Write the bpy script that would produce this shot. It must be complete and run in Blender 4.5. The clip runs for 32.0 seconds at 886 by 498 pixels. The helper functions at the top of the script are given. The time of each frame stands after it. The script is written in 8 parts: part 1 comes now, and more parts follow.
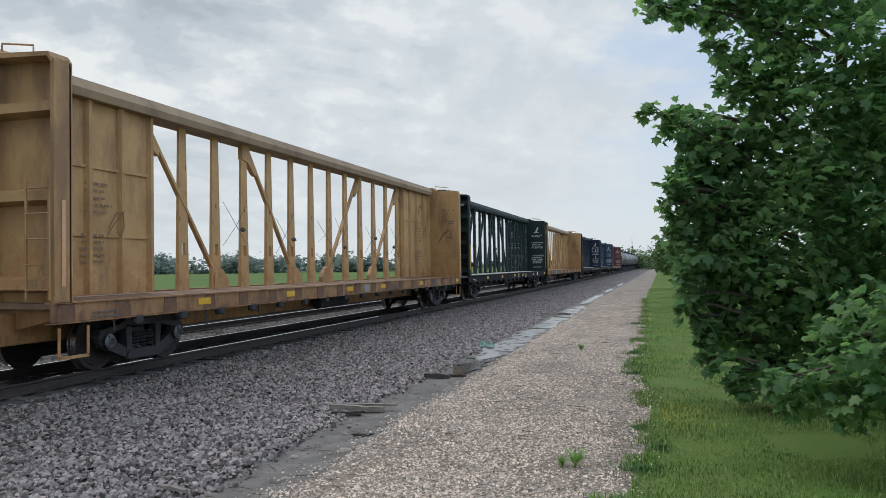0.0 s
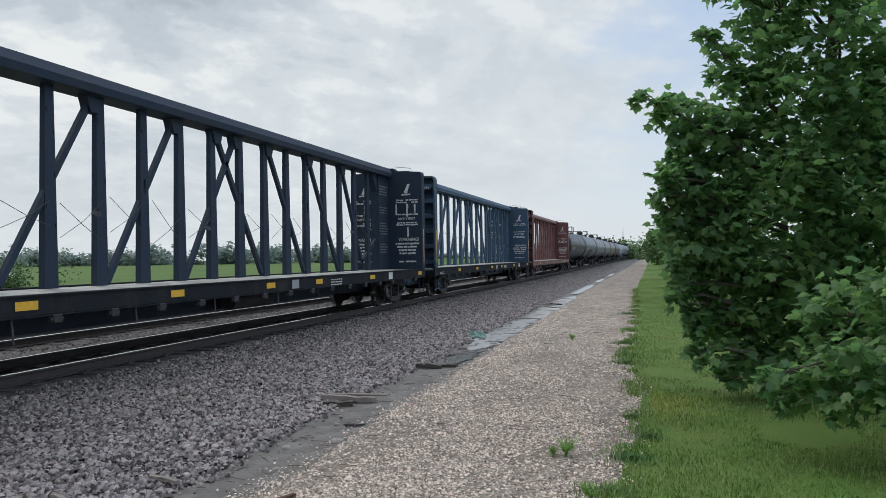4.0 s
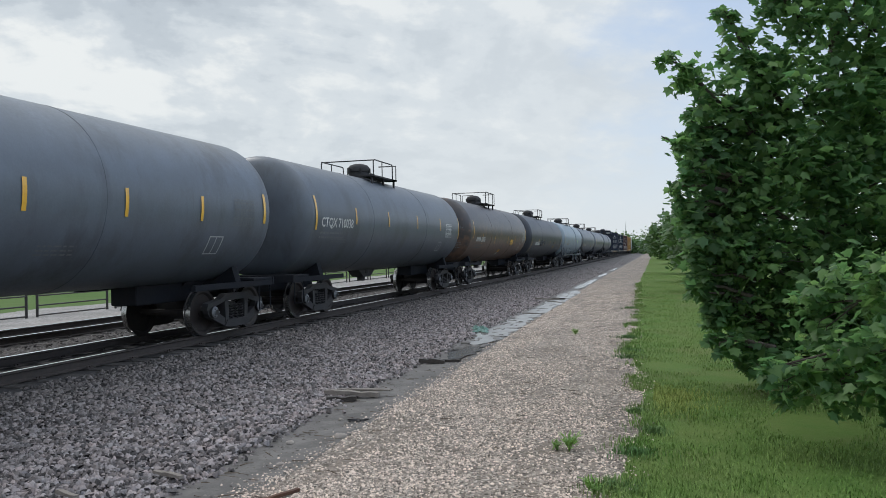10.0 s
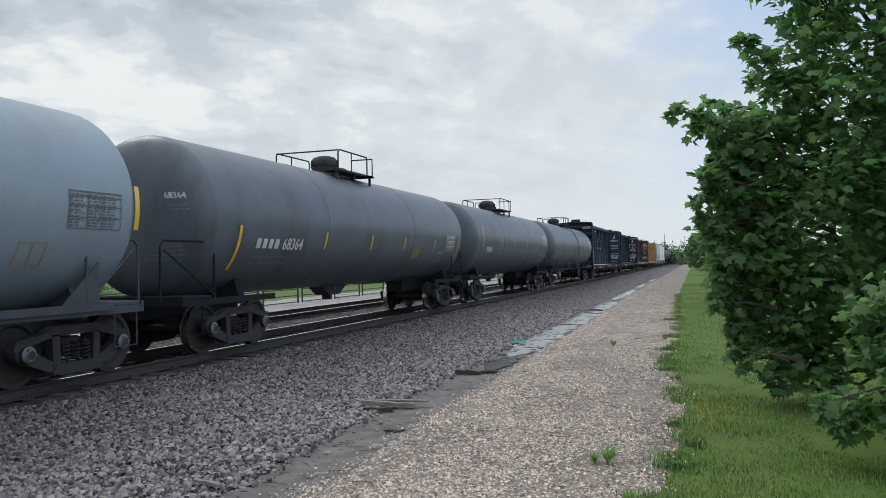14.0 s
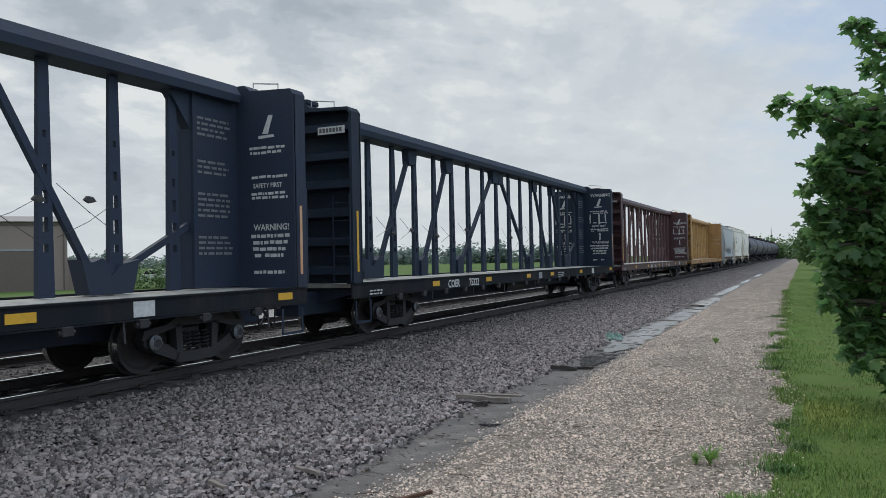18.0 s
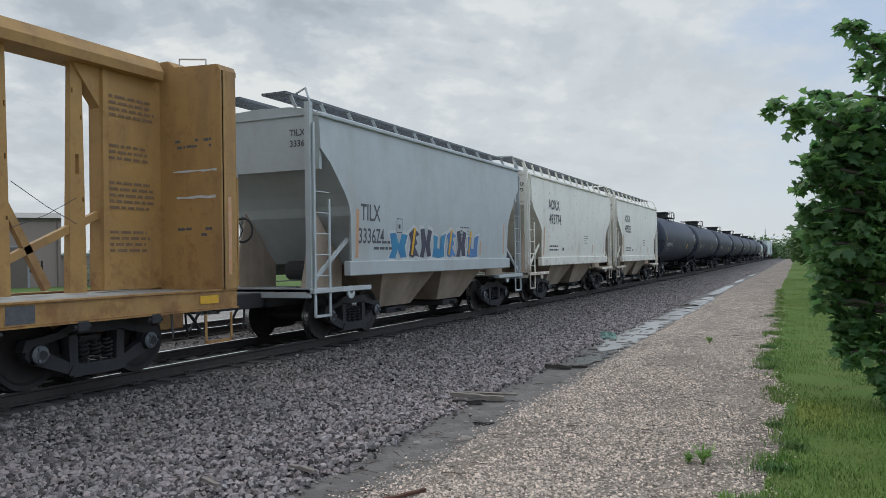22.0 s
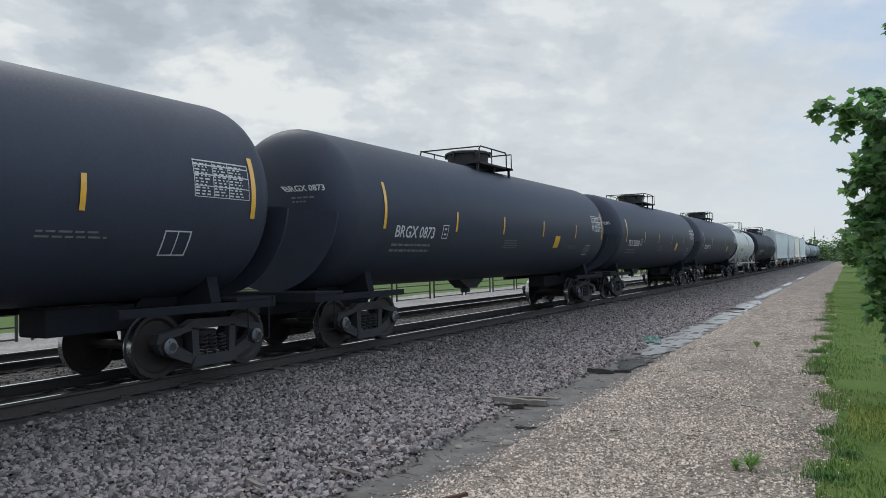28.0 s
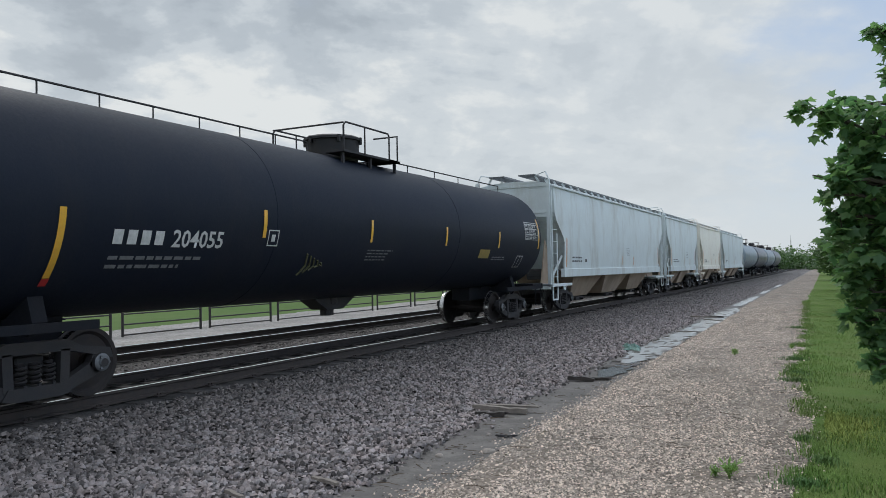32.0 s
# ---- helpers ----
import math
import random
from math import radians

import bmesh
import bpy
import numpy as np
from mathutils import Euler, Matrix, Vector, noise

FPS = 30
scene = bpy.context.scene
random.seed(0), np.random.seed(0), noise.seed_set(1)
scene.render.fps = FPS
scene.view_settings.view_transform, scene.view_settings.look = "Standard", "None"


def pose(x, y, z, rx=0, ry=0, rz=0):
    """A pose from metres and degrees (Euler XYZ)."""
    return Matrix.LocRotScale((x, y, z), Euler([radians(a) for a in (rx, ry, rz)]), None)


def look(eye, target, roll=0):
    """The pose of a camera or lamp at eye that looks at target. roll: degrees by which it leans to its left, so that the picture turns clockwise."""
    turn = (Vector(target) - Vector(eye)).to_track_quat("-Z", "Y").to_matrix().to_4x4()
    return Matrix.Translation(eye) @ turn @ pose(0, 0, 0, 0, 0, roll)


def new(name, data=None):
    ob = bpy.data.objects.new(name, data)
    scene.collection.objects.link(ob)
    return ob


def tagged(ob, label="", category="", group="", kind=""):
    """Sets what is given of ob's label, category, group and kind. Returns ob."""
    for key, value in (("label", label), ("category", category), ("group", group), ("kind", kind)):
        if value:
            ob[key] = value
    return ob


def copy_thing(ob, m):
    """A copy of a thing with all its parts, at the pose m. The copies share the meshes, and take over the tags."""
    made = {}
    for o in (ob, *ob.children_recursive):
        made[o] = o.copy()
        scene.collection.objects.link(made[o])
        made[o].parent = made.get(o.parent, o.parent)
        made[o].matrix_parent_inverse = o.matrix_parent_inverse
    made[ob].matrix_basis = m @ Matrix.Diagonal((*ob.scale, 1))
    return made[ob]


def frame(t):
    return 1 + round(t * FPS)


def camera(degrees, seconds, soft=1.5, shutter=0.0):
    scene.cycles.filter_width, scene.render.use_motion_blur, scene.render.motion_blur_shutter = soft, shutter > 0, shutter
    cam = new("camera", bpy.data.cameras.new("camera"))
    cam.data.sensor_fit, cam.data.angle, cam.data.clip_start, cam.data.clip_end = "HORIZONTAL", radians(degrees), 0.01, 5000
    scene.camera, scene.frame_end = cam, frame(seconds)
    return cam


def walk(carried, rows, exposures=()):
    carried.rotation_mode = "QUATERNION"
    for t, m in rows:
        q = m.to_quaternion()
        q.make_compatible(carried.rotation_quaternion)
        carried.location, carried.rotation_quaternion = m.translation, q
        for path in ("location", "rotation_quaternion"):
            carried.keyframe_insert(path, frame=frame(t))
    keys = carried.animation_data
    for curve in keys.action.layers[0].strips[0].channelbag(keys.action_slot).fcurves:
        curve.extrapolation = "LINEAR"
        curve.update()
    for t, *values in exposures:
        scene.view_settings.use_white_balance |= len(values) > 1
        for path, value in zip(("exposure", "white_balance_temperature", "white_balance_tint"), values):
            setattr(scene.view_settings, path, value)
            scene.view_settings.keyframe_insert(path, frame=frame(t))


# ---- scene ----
EYE = 2.0
cam = camera(60.07, 32.0, soft=0.8)
PATH = [
    (0.0, pose(0, 0, EYE, 91.28, 0.84, 16.24)),
    (0.5, pose(0, 0, EYE, 91.08, 0.99, 16.21)),
    (1.0, pose(0, 0, EYE, 91.16, 1.18, 16.37)),
    (1.5, pose(0, 0, EYE, 91.25, 0.93, 16.65)),
    (2.0, pose(0, 0, EYE, 91.12, 0.90, 16.58)),
    (2.5, pose(0, 0, EYE, 91.04, 0.81, 16.18)),
    (3.0, pose(0, 0, EYE, 91.11, 0.85, 15.75)),
    (3.5, pose(0, 0, EYE, 90.72, 0.85, 15.68)),
    (5.5, pose(0, 0, EYE, 90.45, 0.99, 15.17)),
    (6.0, pose(0, 0, EYE, 90.63, 0.58, 14.89)),
    (6.5, pose(0, 0, EYE, 90.74, 0.91, 14.60)),
    (7.0, pose(0, 0, EYE, 90.79, 1.14, 14.66)),
    (7.5, pose(0, 0, EYE, 90.91, 1.26, 15.06)),
    (8.0, pose(0, 0, EYE, 91.02, 1.62, 15.47)),
    (8.5, pose(0, 0, EYE, 91.29, 1.70, 16.05)),
    (9.0, pose(0, 0, EYE, 91.07, 1.38, 16.41)),
    (9.5, pose(0, 0, EYE, 90.20, 1.44, 15.97)),
    (10.0, pose(0, 0, EYE, 90.19, 1.13, 15.80)),
    (10.5, pose(0, 0, EYE, 90.54, 0.99, 15.72)),
    (11.0, pose(0, 0, EYE, 90.46, 1.11, 15.38)),
    (11.5, pose(0, 0, EYE, 90.38, 1.30, 14.91)),
    (12.0, pose(0, 0, EYE, 90.37, 1.29, 15.18)),
    (12.5, pose(0, 0, EYE, 90.41, 1.40, 15.56)),
    (13.0, pose(0, 0, EYE, 90.61, 1.36, 15.84)),
    (13.5, pose(0, 0, EYE, 90.99, 1.32, 16.75)),
    (14.0, pose(0, 0, EYE, 91.06, 1.16, 18.51)),
    (14.5, pose(0, 0, EYE, 90.88, 1.15, 19.95)),
    (16.5, pose(0, 0, EYE, 91.16, 1.32, 23.54)),
    (17.0, pose(0, 0, EYE, 91.20, 1.21, 24.77)),
    (17.5, pose(0, 0, EYE, 91.07, 0.97, 25.58)),
    (18.0, pose(0, 0, EYE, 90.79, 1.18, 25.58)),
    (18.5, pose(0, 0, EYE, 90.60, 1.29, 25.68)),
    (19.0, pose(0, 0, EYE, 90.37, 1.12, 26.16)),
    (19.5, pose(0, 0, EYE, 90.28, 1.05, 26.55)),
    (20.0, pose(0, 0, EYE, 90.51, 0.99, 26.64)),
    (20.5, pose(0, 0, EYE, 90.77, 1.08, 26.15)),
    (21.0, pose(0, 0, EYE, 90.89, 0.77, 25.64)),
    (21.5, pose(0, 0, EYE, 90.64, 0.59, 25.22)),
    (22.0, pose(0, 0, EYE, 90.66, 0.92, 25.19)),
    (22.5, pose(0, 0, EYE, 90.86, 1.12, 25.41)),
    (23.0, pose(0, 0, EYE, 90.94, 1.01, 25.67)),
    (23.5, pose(0, 0, EYE, 90.84, 0.87, 25.66)),
    (24.0, pose(0, 0, EYE, 90.75, 0.63, 25.61)),
    (24.5, pose(0, 0, EYE, 90.58, 0.89, 25.84)),
    (26.5, pose(0, 0, EYE, 91.15, 0.92, 26.98)),
    (27.0, pose(0, 0, EYE, 91.83, 0.90, 27.96)),
    (27.5, pose(0, 0, EYE, 91.84, 0.97, 28.28)),
    (28.0, pose(0, 0, EYE, 90.99, 1.11, 28.25)),
    (28.5, pose(0, 0, EYE, 90.21, 1.13, 28.00)),
    (29.0, pose(0, 0, EYE, 90.29, 1.10, 28.02)),
    (29.5, pose(0, 0, EYE, 90.68, 1.01, 28.06)),
    (30.0, pose(0, 0, EYE, 90.94, 1.10, 28.00)),
    (30.5, pose(0, 0, EYE, 91.09, 1.45, 27.83)),
    (31.0, pose(0, 0, EYE, 91.13, 1.47, 27.17)),
    (31.5, pose(0, 0, EYE, 91.28, 1.33, 26.61)),
    (32.0, pose(0, 0, EYE, 91.57, 1.11, 26.81)),
]
walk(cam, PATH, [(0.0, 0.06), (13.5, 0.10), (16.9, 0.04), (18.0, -0.08), (24.0, -0.07), (27.0, 0.0), (31.0, 0.0), (32.0, -0.06)])

# ---- sky and sun ----
SUN_AZ, SUN_EL = radians(-62), radians(48)


def make_world():
    w = bpy.data.worlds.new("sky")
    w.use_nodes = True
    scene.world = w
    nt = w.node_tree
    nt.nodes.clear()
    N, L = nt.nodes.new, nt.links.new
    co = N("ShaderNodeTexCoord")
    sep = N("ShaderNodeSeparateXYZ")
    L(co.outputs["Generated"], sep.inputs[0])

    def m(op, a, b=None, c=None, clamp=False):
        n = N("ShaderNodeMath")
        n.operation, n.use_clamp = op, clamp
        for i, v in enumerate((a, b, c)):
            if v is None:
                continue
            if isinstance(v, (int, float)):
                n.inputs[i].default_value = v
            else:
                L(v, n.inputs[i])
        return n.outputs[0]

    up = m("MAXIMUM", sep.outputs[2], 0.0)
    k = m("DIVIDE", 1.0, m("ADD", up, 0.30))
    comb = N("ShaderNodeCombineXYZ")
    L(m("MULTIPLY", sep.outputs[0], k), comb.inputs[0])
    L(m("MULTIPLY", sep.outputs[1], k), comb.inputs[1])

    def noise_at(scale, detail, rough, dist, off):
        mp = N("ShaderNodeMapping")
        mp.inputs["Location"].default_value = off
        mp.inputs["Rotation"].default_value = (0, 0, radians(-28))
        mp.inputs["Scale"].default_value = (1.0, 0.85, 1.0)
        L(comb.outputs[0], mp.inputs[0])
        n = N("ShaderNodeTexNoise")
        n.inputs["Scale"].default_value, n.inputs["Detail"].default_value = scale, detail
        n.inputs["Roughness"].default_value, n.inputs["Distortion"].default_value = rough, dist
        L(mp.outputs[0], n.inputs["Vector"])
        return n.outputs["Fac"]

    def ramp(v, stops):
        r = N("ShaderNodeValToRGB")
        r.color_ramp.interpolation = "EASE"
        while len(r.color_ramp.elements) < len(stops):
            r.color_ramp.elements.new(0.5)
        for e, (p, c) in zip(r.color_ramp.elements, stops):
            e.position, e.color = p, (*c, 1)
        L(v, r.inputs[0])
        return r.outputs[0]

    def mix(fac, a, b):
        x = N("ShaderNodeMix")
        x.data_type = "RGBA"
        for s, v in ((x.inputs[0], fac), (x.inputs[6], a), (x.inputs[7], b)):
            if isinstance(v, (int, float)):
                s.default_value = v
            elif isinstance(v, tuple):
                s.default_value = (*v, 1)
            else:
                L(v, s)
        return x.outputs[2]

    sky = N("ShaderNodeTexSky")
    sky.sky_type, sky.sun_disc = "NISHITA", False
    sky.sun_elevation, sky.sun_rotation = SUN_EL, SUN_AZ
    dim = N("ShaderNodeMix")
    dim.data_type, dim.blend_type = "RGBA", "MULTIPLY"
    dim.inputs[0].default_value = 1.0
    L(sky.outputs[0], dim.inputs[6])
    dim.inputs[7].default_value = (0.12, 0.12, 0.12, 1)
    blue = mix(0.55, dim.outputs[2], (0.50, 0.64, 0.88))
    big = noise_at(0.75, 6, 0.55, 0.5, (3.1, 1.7, 0))
    fine = noise_at(8.5, 9, 0.55, 0.0, (0.4, 5.2, 2.0))
    # thinner cover to the right of the line, thicker over it
    sr = N("ShaderNodeMapRange")
    sr.interpolation_type = "SMOOTHSTEP"
    for i, v in enumerate((-0.34, 0.16, 0.22, -0.20)):
        sr.inputs[i + 1].default_value = v
    L(sep.outputs[0], sr.inputs[0])
    side = sr.outputs[0]
    cover = ramp(m("ADD", m("MULTIPLY_ADD", fine, 0.35, m("MULTIPLY", big, 0.75)), side),
                 [(0.40, (0, 0, 0)), (0.66, (1, 1, 1))])
    shade = ramp(m("MULTIPLY_ADD", fine, 0.34, m("MULTIPLY", noise_at(2.3, 7, 0.56, 0.4, (9.3, 2.9, 1)), 0.69)),
                 [(0.405, (0.33, 0.38, 0.43)), (0.485, (0.44, 0.495, 0.545)), (0.55, (0.59, 0.64, 0.675)), (0.635, (0.84, 0.855, 0.835))])
    # a smooth bright veil spreads ahead and to the right
    vr = N("ShaderNodeMapRange")
    vr.interpolation_type = "SMOOTHSTEP"
    for i, v in enumerate((-0.60, -0.12, 0.0, 0.52)):
        vr.inputs[i + 1].default_value = v
    L(sep.outputs[0], vr.inputs[0])
    shade = mix(vr.outputs[0], shade, (0.665, 0.715, 0.75))
    body = mix(m("MULTIPLY", cover, 0.93), blue, shade)
    haze = m("POWER", m("SUBTRACT", 1.0, up, clamp=True), 4.2)
    out = mix(m("MULTIPLY", haze, 0.92), body, (0.685, 0.735, 0.765))
    high = N("ShaderNodeMapRange")
    high.interpolation_type = "SMOOTHSTEP"
    for i, v in enumerate((0.42, 0.75, 0.0, 0.85)):
        high.inputs[i + 1].default_value = v
    L(up, high.inputs[0])
    out = mix(high.outputs[0], out, (0.565, 0.615, 0.665))
    # an overcast sky is brightest overhead
    zen = N("ShaderNodeMapRange")
    zen.interpolation_type = "SMOOTHSTEP"
    for i, v in enumerate((0.36, 0.80, 1.0, 1.9)):
        zen.inputs[i + 1].default_value = v
    L(up, zen.inputs[0])
    # unseen sky: dimmed behind, brightened at the right to light the car sides
    back = N("ShaderNodeMapRange")
    back.interpolation_type = "SMOOTHSTEP"
    for i, v in enumerate((-0.7, 0.05, 0.92, 1.0)):
        back.inputs[i + 1].default_value = v
    L(sep.outputs[1], back.inputs[0])
    right = N("ShaderNodeMapRange")
    right.interpolation_type = "SMOOTHSTEP"
    for i, v in enumerate((0.30, 0.90, 1.0, 1.85)):
        right.inputs[i + 1].default_value = v
    L(sep.outputs[0], right.inputs[0])
    bg = N("ShaderNodeBackground")
    L(out, bg.inputs[0])
    L(m("MULTIPLY", m("MULTIPLY", zen.outputs[0], back.outputs[0]), right.outputs[0]), bg.inputs[1])
    o = N("ShaderNodeOutputWorld")
    L(bg.outputs[0], o.inputs[0])


make_world()
sun = new("sun", bpy.data.lights.new("sun", "SUN"))
sun.data.energy, sun.data.angle, sun.data.color = 0.75, radians(24), (1.0, 0.965, 0.91)
sun.matrix_world = look((math.sin(SUN_AZ) * math.cos(SUN_EL), math.cos(SUN_AZ) * math.cos(SUN_EL), math.sin(SUN_EL)), (0, 0, 0))
scene.view_settings.exposure = 0.0

# ---- materials ----
MATS = {}


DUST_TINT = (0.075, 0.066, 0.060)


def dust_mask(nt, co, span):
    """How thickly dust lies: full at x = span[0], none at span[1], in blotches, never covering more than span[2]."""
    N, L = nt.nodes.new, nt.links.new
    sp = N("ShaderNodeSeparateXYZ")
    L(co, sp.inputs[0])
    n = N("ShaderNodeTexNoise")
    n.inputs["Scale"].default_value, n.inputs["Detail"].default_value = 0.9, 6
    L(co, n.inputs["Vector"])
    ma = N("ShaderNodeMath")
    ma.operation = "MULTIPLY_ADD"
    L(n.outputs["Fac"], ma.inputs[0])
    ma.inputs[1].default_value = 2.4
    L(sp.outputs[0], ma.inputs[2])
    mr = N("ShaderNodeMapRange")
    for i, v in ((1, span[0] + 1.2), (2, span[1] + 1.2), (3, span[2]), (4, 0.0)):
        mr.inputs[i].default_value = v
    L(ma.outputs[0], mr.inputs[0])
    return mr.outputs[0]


def surface(name, base, second=None, rough=0.6, metal=0.0, scale=3.0, amount=0.5, bump=0.0, bump_scale=60.0, stain=None,
            stain_amount=0.0, stain_scale=1.2, space="Object", spec=0.5, per=None, spread=0.55, creep=None, dust=None):
    """Paint, metal or stone: a base colour, a second one in patches, stains with a shape of their own, fine relief."""
    if name in MATS:
        return MATS[name]
    mt = bpy.data.materials.new(name)
    mt.use_nodes = True
    nt = mt.node_tree
    N, L = nt.nodes.new, nt.links.new
    b = nt.nodes["Principled BSDF"]
    co = N("ShaderNodeTexCoord").outputs[space]
    second = second or tuple(c * 0.75 for c in base)

    def noisy(sc, det, ro=0.6, stretch=None):
        n = N("ShaderNodeTexNoise")
        n.inputs["Scale"].default_value, n.inputs["Detail"].default_value, n.inputs["Roughness"].default_value = sc, det, ro
        if stretch:
            mp = N("ShaderNodeMapping")
            mp.inputs["Scale"].default_value = stretch
            L(co, mp.inputs[0])
            L(mp.outputs[0], n.inputs["Vector"])
        else:
            L(co, n.inputs["Vector"])
        return n.outputs["Fac"]

    def ramp(v, p0, p1):
        r = N("ShaderNodeMapRange")
        r.inputs[1].default_value, r.inputs[2].default_value = p0, p1
        L(v, r.inputs[0])
        return r.outputs[0]

    def mix(fac, a, c):
        x = N("ShaderNodeMix")
        x.data_type = "RGBA"
        for s, v in ((x.inputs[0], fac), (x.inputs[6], a), (x.inputs[7], c)):
            if isinstance(v, (int, float)):
                s.default_value = v
            elif isinstance(v, tuple):
                s.default_value = (*v, 1)
            else:
                L(v, s)
        return x.outputs[2]

    def mul(v, k):
        n = N("ShaderNodeMath")
        n.operation = "MULTIPLY"
        L(v, n.inputs[0])
        n.inputs[1].default_value = k
        return n.outputs[0]

    fac = mul(ramp(noisy(scale, 8), 0.35, 0.68), amount)
    col = mix(fac, base, second)
    grain = noisy(scale * 14, 4)
    col = mix(mul(ramp(grain, 0.3, 0.75), 0.22), col, tuple(min(1, c * 0.62) for c in base))
    if stain:
        streak = ramp(noisy(stain_scale, 7, 0.65, (1.0, 1.0, 0.28)), 0.5, 0.66)
        col = mix(mul(streak, stain_amount), col, stain)
    if creep:
        # rust patches, thickest on the deck and sill and thinning out upwards
        tint, z_low, z_high, reach = creep
        sp = N("ShaderNodeSeparateXYZ")
        L(co, sp.inputs[0])
        up = N("ShaderNodeMapRange")
        up.inputs[1].default_value, up.inputs[2].default_value, up.inputs[3].default_value, up.inputs[4].default_value = z_low, z_high, reach, -0.06
        L(sp.outputs[2], up.inputs[0])
        ad = N("ShaderNodeMath")
        ad.operation = "ADD"
        L(noisy(3.4, 9, 0.68), ad.inputs[0])
        L(up.outputs[0], ad.inputs[1])
        col = mix(mul(ramp(ad.outputs[0], 0.50, 0.68), 0.7), col, tint)
        ad2 = N("ShaderNodeMath")
        ad2.operation = "ADD"
        L(noisy(7.0, 8, 0.7, (1.0, 1.0, 0.5)), ad2.inputs[0])
        L(up.outputs[0], ad2.inputs[1])
        col = mix(mul(ramp(ad2.outputs[0], 0.64, 0.74), 0.45), col, tuple(c * 0.42 for c in tint))
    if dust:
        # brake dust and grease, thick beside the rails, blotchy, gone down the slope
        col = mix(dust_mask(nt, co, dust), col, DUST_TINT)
    if per:
        src = N("ShaderNodeObjectInfo").outputs["Random"] if per == "object" else N("ShaderNodeNewGeometry").outputs["Random Per Island"]
        hs = N("ShaderNodeHueSaturation")
        L(ramp(src, 0.0, 1.0), hs.inputs["Value"])
        mr = [n for n in nt.nodes if n.bl_idname == "ShaderNodeMapRange"][-1]
        mr.inputs[3].default_value, mr.inputs[4].default_value = 1 - spread, 1 + spread
        L(col, hs.inputs["Color"])
        col = hs.outputs[0]
    L(col, b.inputs["Base Color"])
    rv = N("ShaderNodeMapRange")
    rv.inputs[3].default_value, rv.inputs[4].default_value = max(0.02, rough - 0.12), min(1.0, rough + 0.12)
    L(grain, rv.inputs[0])
    L(rv.outputs[0], b.inputs["Roughness"])
    b.inputs["Metallic"].default_value = metal
    b.inputs["Specular IOR Level"].default_value = spec
    if bump:
        bp = N("ShaderNodeBump")
        bp.inputs["Strength"].default_value, bp.inputs["Distance"].default_value = bump, 0.02
        L(noisy(bump_scale, 5), bp.inputs["Height"])
        L(bp.outputs[0], b.inputs["Normal"])
    MATS[name] = mt
    return mt


